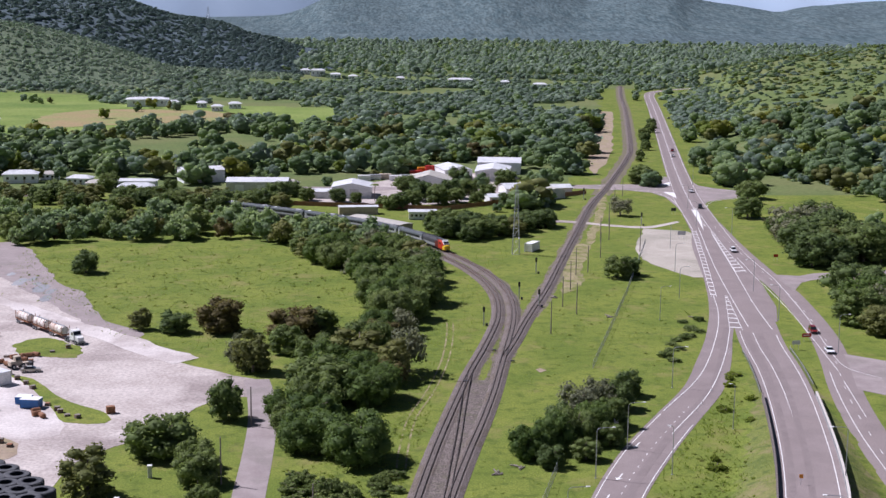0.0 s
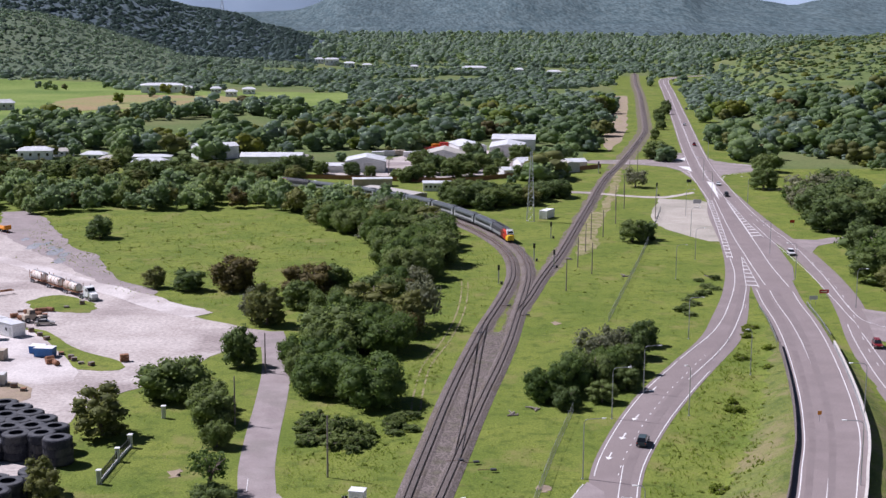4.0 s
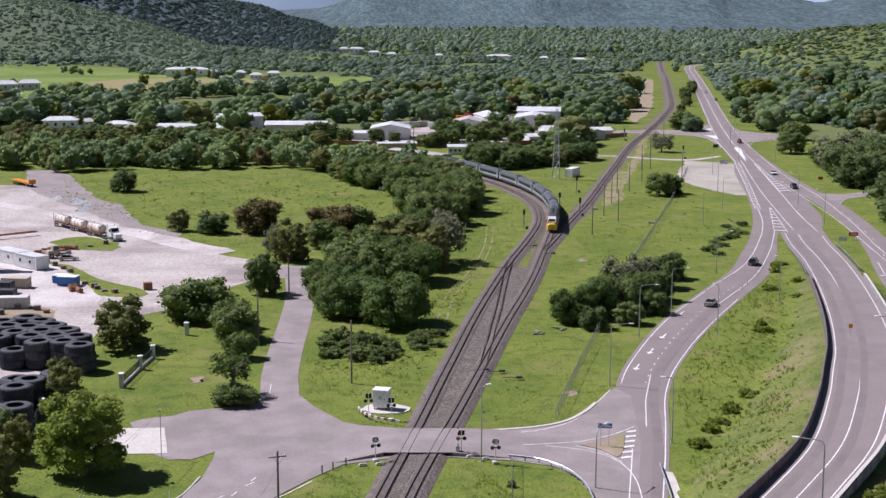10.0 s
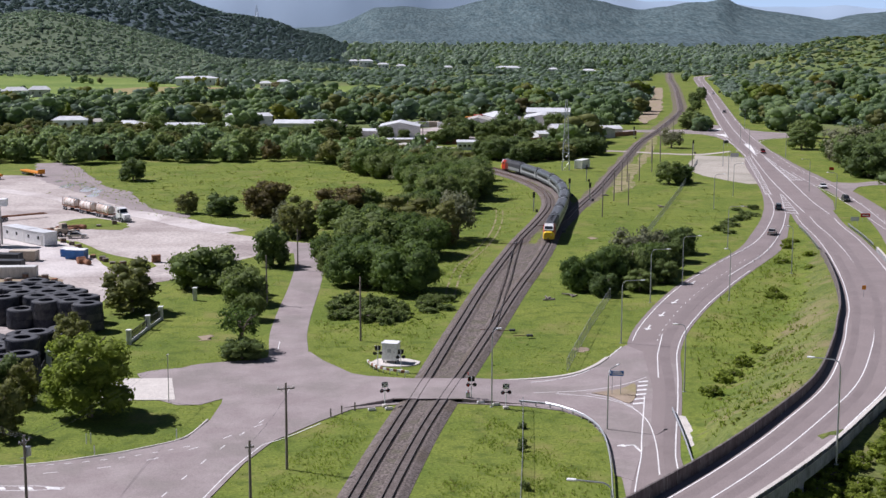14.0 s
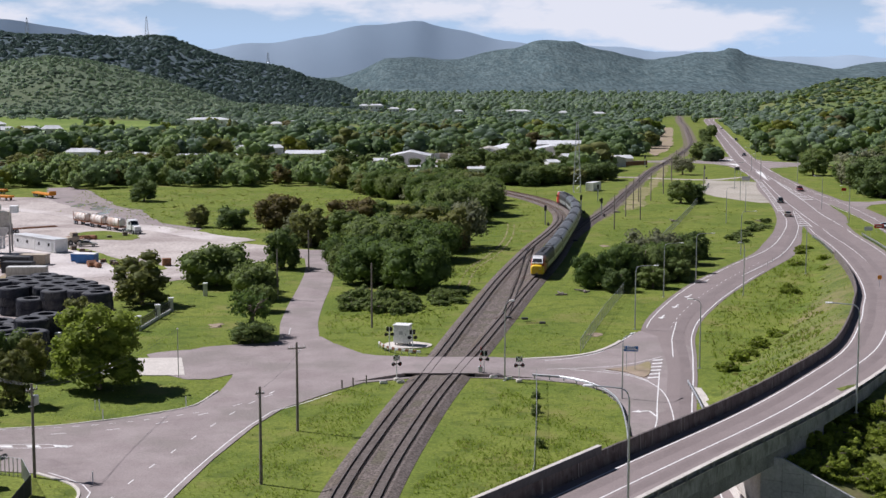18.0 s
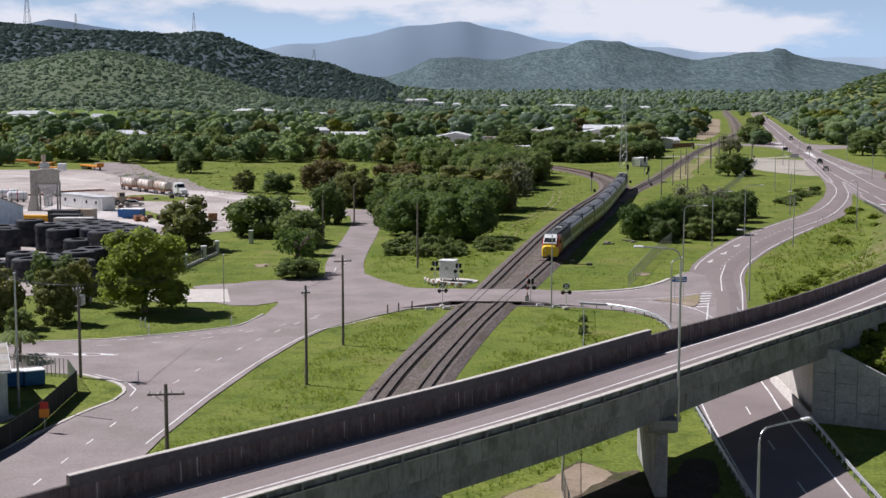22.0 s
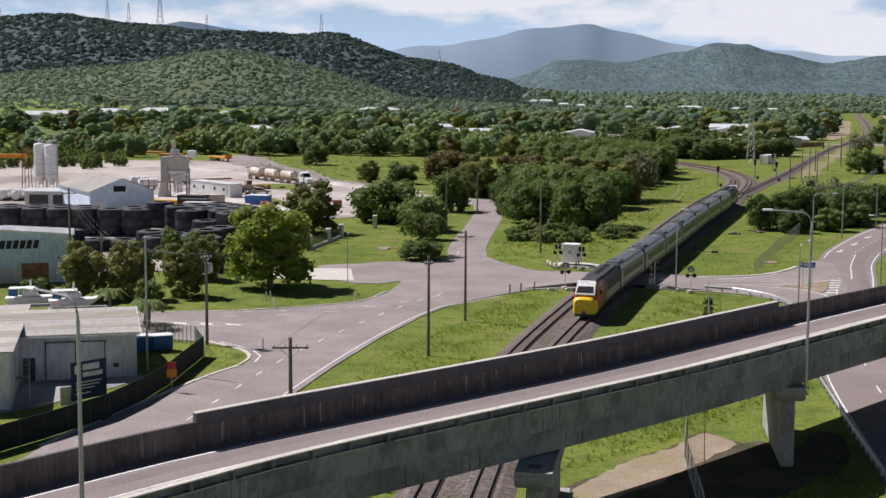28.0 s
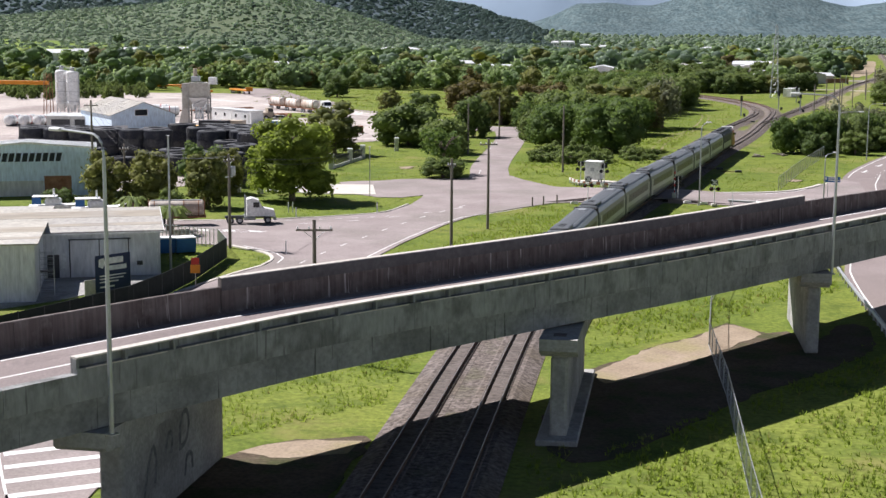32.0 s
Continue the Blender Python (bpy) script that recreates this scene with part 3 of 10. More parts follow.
TRACK_L = spline([(-60, 506), (-28, 482.5), (-13, 469.5), (0, 457), (13, 441.5), (23, 425.5), (30.5, 409.5), (36.3, 394.5), (41.4, 378.5), (45.1, 362.5), (47.4, 348), (48.6, 332), (48.3, 315), (46.9, 299), (44.3, 283), (40.3, 262), (36.3, 242.5), (32.8, 223), (27.9, 194), (24.7, 173.5),
                  (21.7, 152.5), (19.1, 134.5), (16.9, 118.6), (15.3, 107.3), (13.8, 97.2), (11.6, 82.5), (9.3, 66), (7.2, 49), (5.9, 33), (5.0, 10), (4.6, -24), (4.4, -70), (4.2, -160)], 3.0)
TRACK_M = spline([(45.2, 256), (50, 276), (54, 294.5), (58.6, 314), (65.4, 342.4), (75.3, 389.2), (87.6, 447.1), (103.3, 520.8), (120.6, 587.1), (140.6, 669.4), (154.4, 729), (163.3, 774.1), (184.8, 911.4), (213.4, 1100), (234.4, 1251), (265, 1450)], 5.0)
TRACK_X = spline([(36.2, 242), (34.2, 225), (32.5, 208), (30.8, 190), (29.2, 175), (27.7, 160), (26.0, 143.5)], 3.0)
EYE = (16.8, -85.6)


RAMP3 = [(p[0], p[1], 0.0) for p in RAMP if p[1] < 130]


# ---- terrain ----
def ridge(az, dist, prof, far, front, back):
    """A ridge at that distance whose crest follows (bearing, height) pairs."""
    crest = np.interp(az, [a for a, _ in prof], [h for _, h in prof])
    t = np.where(dist < far, (dist - far + front) / front, (far + back - dist) / back)
    t = np.clip(t, 0, 1)
    return crest * t * t * (3 - 2 * t)


LEFT_RIDGE = [(-60, 70), (-40, 112), (-24.2, 112), (-21.5, 113), (-17.7, 109), (-16.1, 104), (-14.6, 105), (-13.7, 103), (-12.9, 97), (-11.2, 95), (-10.5, 86), (-9.2, 70), (-8.5, 62), (-7.6, 58), (-6.8, 53), (-6.1, 45), (-5.6, 37), (-4.7, 33), (-3.6, 18), (-1, 0)]
LEFT_SPUR = [(-60, 20), (-30, 26), (-24.2, 34), (-21.1, 43), (-18.9, 48), (-17.2, 57), (-15.6, 65), (-14.1, 62), (-12.1, 47), (-10.3, 30), (-8.9, 17), (-7.6, 5), (-6, 0)]
MID_RANGE = [(-14, 0), (-8, 28), (-5.3, 38), (-4.2, 43), (-3.4, 65), (-2.5, 95), (-1.6, 101), (-0.4, 91), (0.4, 95), (1.4, 113), (2.6, 128), (3.4, 141), (5.0, 145), (5.6, 130), (6.5, 118), (7.2, 103), (8.0, 87), (8.8, 101), (9.8, 112), (10.7, 111), (11.1, 125), (11.4, 118), (11.8, 100), (12.9, 86), (14.0, 81), (15.2, 66), (15.8, 77), (16.6, 86), (20, 98), (40, 60)]
RIGHT_HILL = [(10.6, 0), (11.9, 9), (13.1, 19), (14.2, 30), (15.2, 36), (16.7, 38), (19.3, 48), (24, 62), (40, 50), (60, 0)]


def height(x, y):
    x, y = np.asarray(x, float), np.asarray(y, float)
    dx, dy = x - EYE[0], y - EYE[1]
    dist, az = np.hypot(dx, dy), np.degrees(np.arctan2(dx, dy))
    wob = np.sin(x * 0.011 + 1.3) * np.sin(y * 0.009) * 0.07 + np.sin(x * 0.027) * np.sin(y * 0.023 + 0.7) * 0.035
    # Spurs and gullies that run down the far range.
    rib = 1 - np.clip((dist - 2500) / 900, 0, 1) * np.clip((4330 - dist) / 700, 0, 1) * (0.10 + 0.07 * np.sin(az * 1.1 + 0.5 * np.sin(dist * 0.002)) + 0.03 * np.sin(az * 2.9 + 1.1 + dist * 0.0012))
    hills = np.maximum.reduce([ridge(az, dist, LEFT_RIDGE, 2080, 620, 700), ridge(az, dist, LEFT_SPUR, 1640, 330, 500), ridge(az, dist, MID_RANGE, 4350, 1700, 500) * rib, ridge(az, dist, RIGHT_HILL, 1480, 830, 700)])
    off = np.clip((from_line(HIGH[::3], x, y)[0] - 16) / 70, 0, 1)
    hills = hills * off * off * (3 - 2 * off)
    z = hills * (1 + wob) + np.clip((dist - 1700) / 2000, 0, 1) * 6
    d, top = from_line(OVER_MID, x, y)
    past = np.interp(x + y, [98, 108, 118], [0, 0.6, 1]) * (y > 20)
    bank = np.clip(top - 0.3 - np.clip(d - 6.6, 0, 99) * 0.52, 0, 99) * past
    beside = np.clip((from_line(RAMP3, x, y)[0] - 4.0) / 4.0, 0, 1)
    return np.maximum(z, bank * np.where((y < 108) & (x < 62), beside, 1.0))


OVER_MID = shifted(OVER, [w / 2 for w in OVER_W])[::3]


def axis_lines(parts):
    out = []
    for a, b, step in parts:
        out += list(np.arange(a, b, step))
    return np.array(out + [parts[-1][1]])


gx = axis_lines([(-4900, -1200, 110), (-1200, -240, 26), (-240, -70, 10), (-70, 150, 2.5), (150, 300, 10), (300, 1300, 26), (1300, 4900, 110)])
gy = axis_lines([(-900, -60, 40), (-60, 300, 2.5), (300, 520, 10), (520, 2700, 22), (2700, 4960, 70)])
GX, GY = np.meshgrid(gx, gy)
GZ = height(GX, GY)
nx, ny = len(gx), len(gy)
idx = np.arange(nx * ny).reshape(ny, nx)
quads = np.stack([idx[:-1, :-1], idx[:-1, 1:], idx[1:, 1:], idx[1:, :-1]], -1).reshape(-1, 4)
tris = np.concatenate([quads[:, [0, 1, 2]], quads[:, [0, 2, 3]]])
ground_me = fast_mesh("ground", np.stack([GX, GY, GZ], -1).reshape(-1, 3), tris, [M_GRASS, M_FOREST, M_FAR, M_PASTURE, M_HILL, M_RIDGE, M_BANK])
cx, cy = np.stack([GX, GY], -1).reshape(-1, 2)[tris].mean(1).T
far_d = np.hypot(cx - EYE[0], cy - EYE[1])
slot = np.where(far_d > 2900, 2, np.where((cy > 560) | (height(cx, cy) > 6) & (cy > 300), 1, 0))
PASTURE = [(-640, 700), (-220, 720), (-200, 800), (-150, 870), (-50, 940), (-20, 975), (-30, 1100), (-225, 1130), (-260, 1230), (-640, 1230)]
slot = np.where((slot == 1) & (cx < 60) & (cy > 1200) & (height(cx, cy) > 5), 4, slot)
# Behind the spur the floor takes the tone with painted cloud shade.
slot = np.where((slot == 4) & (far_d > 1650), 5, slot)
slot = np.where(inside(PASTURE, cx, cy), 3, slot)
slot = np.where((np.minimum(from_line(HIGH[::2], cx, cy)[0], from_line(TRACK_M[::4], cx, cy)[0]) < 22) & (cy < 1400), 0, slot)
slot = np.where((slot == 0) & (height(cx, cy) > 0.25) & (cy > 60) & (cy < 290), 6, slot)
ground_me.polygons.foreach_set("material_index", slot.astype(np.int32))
ground_me.polygons.foreach_set("use_smooth", np.ones(len(tris), bool))
tagged(new("ground", ground_me), "green grassland rising into wooded hills", "ground", kind="structure")

# A range behind the hills, at the limit of sight, haze put into its colour.
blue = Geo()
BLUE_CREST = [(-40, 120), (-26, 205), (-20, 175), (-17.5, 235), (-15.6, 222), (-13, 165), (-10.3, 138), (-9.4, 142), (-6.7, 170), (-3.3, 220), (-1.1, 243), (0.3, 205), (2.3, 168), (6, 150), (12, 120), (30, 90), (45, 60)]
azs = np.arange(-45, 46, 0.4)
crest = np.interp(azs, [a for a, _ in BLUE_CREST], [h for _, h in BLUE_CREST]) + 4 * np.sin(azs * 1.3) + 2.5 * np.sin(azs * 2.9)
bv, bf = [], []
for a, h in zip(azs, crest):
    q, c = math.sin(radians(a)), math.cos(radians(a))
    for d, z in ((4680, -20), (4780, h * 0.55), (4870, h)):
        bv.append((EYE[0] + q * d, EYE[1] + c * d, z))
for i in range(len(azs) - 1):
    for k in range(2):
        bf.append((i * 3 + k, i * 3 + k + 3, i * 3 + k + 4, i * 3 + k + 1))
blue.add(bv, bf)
tagged(part("backdrop", blue, M_BLUE, smooth=True), "mountain range on the horizon, haze put into its pale blue", "mountains", kind="structure")


# ---- sheets: roads, yards, bare ground ----
def sheet(name, poly, material, z=0.03, label="", kind="structure", category="ground"):
    """A flat piece of ground with a shallow rim."""
    bm = bmesh.new()
    top = [bm.verts.new((x, y, z)) for x, y in poly]
    low = [bm.verts.new((x, y, z - 0.12)) for x, y in poly]
    face = bm.faces.new(top)
    if face.normal.z < 0:
        face.normal_flip()
    for i in range(len(poly)):
        j = (i + 1) % len(poly)
        bm.faces.new((top[i], low[i], low[j], top[j]))
    bmesh.ops.triangulate(bm, faces=[f for f in bm.faces if len(f.verts) > 4])
    bmesh.ops.recalc_face_normals(bm, faces=bm.faces)
    me = bpy.data.meshes.new(name)
    bm.to_mesh(me)
    bm.free()
    me.materials.append(material)
    return tagged(new(name, me), label, category, kind=kind)


def soft(poly, step=3.0, wob=0.35, seed=1):
    """A closed outline, rounded and made a little uneven."""
    line = spline(poly + poly[:1], step)[:-1]
    rng = random.Random(seed)
    return [(p[0] + rng.uniform(-wob, wob), p[1] + rng.uniform(-wob, wob)) for p in line]


def ribbon(name, line, width, material, z=0.04, thick=0.15, label="", category="road", crown=0.06):
    """A road along its middle line, slightly crowned."""
    w = width if isinstance(width, (list, np.ndarray)) else [width] * len(line)
    vs, fs = [], []
    for off, up in ((-0.5, -thick), (-0.5, 0), (0, crown), (0.5, 0), (0.5, -thick)):
        vs.append([(x, y, q + z + up) for x, y, q in shifted(line, [k * off for k in w])])
    n = len(line)
    flat = [p for row in vs for p in row]
    for k in range(4):
        for i in range(n - 1):
            fs.append((k * n + i, (k + 1) * n + i, (k + 1) * n + i + 1, k * n + i + 1))
    g = Geo().add(flat, [q[::-1] for q in fs])
    return tagged(part(name, g, material), label, category, kind="structure")


highway = ribbon("road_highway", HIGH, HIGH_W, M_ROAD, 0.07, label="grey two-way highway running to the hills", crown=0.03)
ramp = ribbon("road_ramp", RAMP, RAMP_W, M_ROAD, 0.05, label="grey asphalt slip road curving beside the embankment")
service = ribbon("road_service", SERV, 7.6, M_ROAD, 0.045, label="grey asphalt service road beside the highway")
local = ribbon("road_local", LOCAL, LOCAL_W, M_ROAD2, 0.05, label="narrow worn bitumen lane")
tagged(part("road_approach", slab(0.06, OVER_W - 0.1, -0.35, 0.0, (96, 1e9)), M_ROAD), "grey asphalt approach climbing to the overpass", "road", kind="structure")
CROSS = [(-75, 62), (-55, 64), (-34, 68), (-28, 69.6), (-22.5, 72.2), (-17, 76), (-13.3, 80), (-11.8, 88), (-11.6, 96), (-12.2, 104), (-10.4, 113), (-10, 121), (-2.6, 126), (-0.3, 120.6), (4.6, 112.4), (11.2, 108.2), (16, 108.0), (23.9, 107.4), (32, 109.4), (38.1, 114.2), (41.7, 121), (46.3, 131), (52, 118),
         (50.3, 106), (45, 82), (41.2, 76), (38.4, 64), (36.6, 66), (37.4, 80), (36, 88.5), (33, 92.6), (28.3, 94.8), (18.3, 96.4), (11.6, 95.6), (5.7, 93), (1.8, 87), (-2.9, 78.5), (-5.1, 70), (-7.4, 56), (-9.2, 40), (-10.3, 26), (-10.6, 8), (-9.6, -14), (-7.5, -40), (-4, -75), (-18, -75),
         (-23, -40), (-24.5, -10), (-23.8, 9), (-21.6, 22), (-19.2, 34), (-17.6, 39.5), (-17.6, 43), (-19.2, 46.6), (-23.5, 50.4), (-34, 52.8), (-75, 49)]
crossing_road = sheet("road_crossing", CROSS, M_ROAD2, 0.085, "pinkish grey bitumen junction crossing the railway", category="road")
YARD = soft([(-400, 330), (-260, 350), (-150, 380), (-112, 378), (-96, 348), (-79, 318), (-62, 290), (-50, 270), (-34, 252), (-20, 240), (-12, 234), (-13, 222), (-22, 219), (-30, 196), (-41, 178), (-44, 160), (-40, 138), (-42, 112), (-52, 96), (-75, 84), (-120, 90), (-400, 150)], 4.0, 0.6, 4)
tagged(sheet("pavement_yard", YARD, M_YARD, 0.05), "pale crushed-stone industrial yard with wheel marks", "yard")
STRIP = soft([(-73, 240), (-66, 232), (-56, 213), (-50.5, 202), (-42, 201), (-43, 208), (-55, 220), (-66, 237)], 3.0, 0.2, 5)
sheet("ground_strip", STRIP, M_GRASS, 0.09, "grass strip in the stone yard")
sheet("ground_strip_far", soft([(-79, 270), (-72, 277), (-61, 266), (-61, 256), (-74, 260)], 2, 0.8, 6), M_GRASS, 0.09, "patch of grass in the stone yard")
sheet("pavement_slab", soft([(-90, 246), (-75, 243), (-57, 220), (-52, 206), (-50, 194), (-58, 190), (-74, 200), (-90, 215)], 3, 0.5, 15), M_SLAB, 0.066, "pale concrete hardstand in the yard", category="yard")
sheet("road_yard", soft([(-128, 424), (-114, 420), (-86, 352), (-74, 334), (-64, 304), (-48, 282), (-54, 276), (-73, 307), (-94, 341), (-114, 376)], 4, 0.8, 16), M_ROAD2, 0.066, "cracked bitumen track through the yard", category="road")
sheet("ground_pale_strip", soft([(-150, 362), (-113, 334), (-89, 312), (-62, 280), (-36, 251), (-30, 256), (-62, 291), (-93, 324), (-116, 343)], 4, 0.8, 17), M_SLAB, 0.07, "pale worn wheel track in the yard")
for k, (x, y, r) in enumerate(((-98, 352, 2.6), (-95, 357, 1.6), (-89, 342, 3.0), (-85, 337, 1.8), (-104, 365, 1.5), (-84, 327, 2.2), (-92, 349, 1.2))):
    sheet("water_puddle", soft([(x + r * math.cos(a) * 0.8, y + r * 2.2 * math.sin(a)) for a in np.linspace(0, 2 * math.pi, 10)[:-1]], 1.0, 0.5, 40 + k), M_PUDDLE, 0.078 + 0.001 * k, "shallow silvery puddle on the yard road", category="puddle")
sheet("ground_bare_patch", soft([(-72, 196), (-58, 190), (-56, 178), (-72, 180)], 3, 0.5, 7), M_DIRT, 0.09, "bare brown earth in the yard")
sheet("ground_lot", soft([(117, 463), (106.5, 420), (105, 392), (112, 370), (119.5, 362), (127, 400), (134, 452)], 4, 0.5, 8), M_LAYBY, 0.05, "pale gravel lay-by beside the highway")
sheet("ground_worn", soft([(89.4, 428.8), (86.5, 404), (80, 372), (79, 356), (74, 342), (69.5, 336), (71, 350), (75, 376), (81, 408), (85, 425)], 3, 0.7, 18), M_WORN, 0.04, "worn dry grass beside the pole line")
sheet("ground_worn_verge", soft([(118, 590), (122, 590), (110, 520), (99, 462), (92, 428), (84, 398), (83, 404), (92, 446), (104, 505)], 5, 0.8, 19), M_WORN, 0.035, "worn dry grass beside the railway")
sheet("ground_apron", soft([(-26, 112), (-16, 119), (-9, 120), (-10, 108), (-12.5, 97), (-20, 97)], 2, 0.5, 9), M_ROAD2, 0.06, "broken bitumen and gravel apron")
sheet("pavement_driveway", [(-34.0, 108.6), (-20.6, 109.4), (-18.0, 97.6), (-24.2, 97.4), (-33.4, 99.0)], M_CONC_L, 0.10, "pale concrete driveway slab")
sheet("ground_track_path", spline([(60, 470), (86, 478), (105, 468), (119, 464), (134, 479)], 5) [:] + [p for p in spline([(134, 483), (119, 469), (105, 473), (86, 484), (60, 476)], 5)], M_YARD, 0.05, "pale gravel track crossing the railway")
sheet("road_side_street", [(-60, 586), (60, 588), (97.5, 596.9), (119.4, 600), (141, 603), (150.4, 616), (156.5, 634), (162, 632), (150, 500), (140.4, 500), (142.4, 530), (143, 556), (139.4, 571), (130, 578.6), (117, 583.4), (96.6, 585.6), (60, 578), (-60, 576)], M_ROAD2, 0.055, "flared side street meeting the highway", category="road")
sheet("road_east_street", [(160, 612), (167.4, 612.8), (167.6, 598), (173.1, 588), (180, 582), (186, 572), (184, 560), (174.8, 553), (165.5, 547), (159.2, 540.5), (152.2, 520.4), (147, 500)], M_ROAD2, 0.05, "short flared side street leaving the highway", category="road")
sheet("road_link", [(139, 352), (146, 362), (157, 370), (200, 380), (200, 374), (158, 363), (148, 354), (140, 336)], M_ROAD2, 0.06, "short bitumen road joining the service road", category="road")
sheet("ground_town_yard", soft([(-18, 530), (0, 522), (40, 530), (62, 545), (88, 556), (92, 580), (76, 640), (40, 636), (4, 600), (-18, 560)], 6, 1.0, 10), M_YARD, 0.04, "pale gravel yard among the sheds")
sheet("ground_field", soft([(-222, 886), (-178, 918), (-109, 958), (-124, 1050), (-214, 1062), (-244, 990)], 12, 2, 11), M_FIELD, 0.10, "ploughed brown field")
sheet("ground_rail_path", soft([(122, 640), (138, 700), (150, 760), (172, 900), (200, 1080), (190, 1080), (160, 900), (138, 760), (126, 700)], 12, 1.0, 12), M_DIRT, 0.05, "sandy strip beside the railway")
# This sheet and ground_soil_west darken the ground where the bridge's shade falls.
sheet("ground_under_bridge", soft([(11.6, -2.0), (13.2, 3.4), (15.5, 6.7), (17.7, 11.4), (21.0, 15.8), (23.2, 20.2), (25.6, 17.2), (27.2, 17.8), (29.4, 16.0), (31.6, 21.0), (33.4, 20.5), (32.6, 12.6), (28.4, 5.6), (24.6, 0.4), (21.4, -4.6), (17.2, -12.6), (13.4, -16.6), (11.4, -12.0)], 0.9, 0.22, 13), M_SOIL, 0.042, "bare soil below the bridge, shade put into its colour")
sheet("ground_sandy", soft([(13.4, 2.6), (15.4, 6.4), (17.6, 11.0), (20.9, 15.3), (23.2, 19.6), (25.2, 16.6), (23.6, 13.4), (21.0, 8.4), (18.2, 3.8), (16.0, 1.4), (14.4, 0.2)], 0.8, 0.2, 113), M_DIRT, 0.056, "bare sandy soil beside the bridge shadow")
sheet("ground_soil_west", soft([(-6.4, -22.6), (-3.8, -17.4), (-2.4, -15.4), (0.4, -14.3), (2.2, -13.8), (2.4, -20.0), (1.8, -27.0), (-3.2, -28.0)], 0.9, 0.3, 114), M_SOIL, 0.042, "bare soil below the bridge, shade put into its colour")
sheet("ground_bare_west", soft([(-3.6, -17.6), (-2.6, -15.8), (0.4, -14.6), (1.9, -14.4), (1.7, -16.6), (-0.8, -18.0)], 0.8, 0.3, 14), M_DIRT, 0.056, "bare sandy soil below the bridge")
BARE = ((39, 128, 1.0), (-20, 136, 1.3), (53, 245, 1.3))
for k, (x, y, r) in enumerate(BARE):
    sheet("ground_worn_patch", soft([(x + r * math.cos(a) * 0.8, y + r * 1.6 * math.sin(a)) for a in np.linspace(0, 2 * math.pi, 13)[:-1]], 0.8, 0.7, 20 + k), M_DIRT, 0.045 + 0.0008 * k, "worn bare earth in the grass")

# Wheel tracks worn through the long grass.
for off in (-0.85, 0.85):
    path = shifted(spline([(19.2, 172, 0), (19.9, 185, 0), (21.8, 205, 0), (26.4, 227, 0), (30.3, 252, 0), (32.6, 276, 0), (33.6, 296, 0)], 3.0), off)
    a, b = shifted(path, -0.2), shifted(path, 0.2)
    tagged(part("ground_wheel_track", Geo().add([(x, y, 0.03) for x, y, _ in a + b], [(i, i + len(a), i + len(a) + 1, i + 1) for i in range(len(a) - 1)]), M_WORN), "faint wheel track worn in the grass", "track", kind="structure")

# Worn, weedy gravel beside the rails, with an uneven edge.
def verge(line, inner, outer, seed, lim):
    rng = random.Random(seed)
    pts = [p for p in line if lim[0] < p[1] < lim[1]]
    wob = [outer + 0.55 * math.sin(i * 0.9 + seed) * rng.uniform(0.3, 1.0) + rng.uniform(-0.25, 0.25) for i in range(len(pts))]
    a, b = shifted(pts, inner), shifted(pts, wob if outer > 0 else [w for w in wob])
    n = len(pts)
    g = Geo().add([(x, y, 0.045) for x, y, _ in a] + [(x, y, 0.012) for x, y, _ in b], [(i, i + n, i + n + 1, i + 1) if outer < 0 else (i + 1, i + n + 1, i + n, i) for i in range(n - 1)])
    tagged(part("ground_track_verge", g, M_VERGE), "worn weedy gravel beside the rails", "gravel", kind="structure")


verge(TRACK_R, 1.2, 2.7, 1, (-150, 330))
verge(TRACK_R, -1.2, -2.5, 2, (255, 450))
verge(TRACK_L, -1.2, -2.2, 3, (-150, 460))
verge(TRACK_M, 1.2, 3.0, 4, (300, 560))
verge(TRACK_M, -1.2, -2.9, 5, (300, 560))
# The broad brown formation of the main line.
verge(TRACK_M, 0.8, 4.4, 6, (560, 1440))
verge(TRACK_M, -0.8, -4.6, 7, (560, 1440))

# ---- railway ----
RAIL_Z = 0.62


def railway(name, line, label, ballast_w=1.08, rails_only=False, low=0.0):
    t = thing(name, label, "railway track", kind="structure")
    line = [(p[0], p[1], 0.0) for p in line]
    if not rails_only:
        part("ballast", Geo().sweep(line, [(-ballast_w - 0.95, 0.03), (-ballast_w, 0.38 - low), (ballast_w, 0.38 - low), (ballast_w + 0.95, 0.03)], closed=False), M_BALLAST, t, "grey crushed-stone ballast")
        part("track_bed", Geo().sweep(line, [(-0.80, 0.36 - low), (-0.72, 0.438), (0.72, 0.438), (0.80, 0.36 - low)], closed=False), M_BED, t, "rust-stained ballast between the rails")
    for side in (-0.5335, 0.5335):
        rail_line = shifted(line, side)
        r = part("rail", Geo().sweep(rail_line, [(-0.065, 0.42), (-0.065, 0.45), (-0.012, 0.47), (-0.012, 0.57), (-0.036, 0.585), (-0.036, RAIL_Z - 0.004), (0.036, RAIL_Z - 0.004), (0.036, 0.585), (0.012, 0.57), (0.012, 0.47), (0.065, 0.45), (0.065, 0.42)]), M_RAIL, t)
        part("running_surface", Geo().sweep(rail_line, [(-0.03, RAIL_Z - 0.004), (-0.024, RAIL_Z + 0.001), (0.024, RAIL_Z + 0.001), (0.03, RAIL_Z - 0.004)], closed=False), M_RAILTOP, r, "bright worn rail head")
    return t


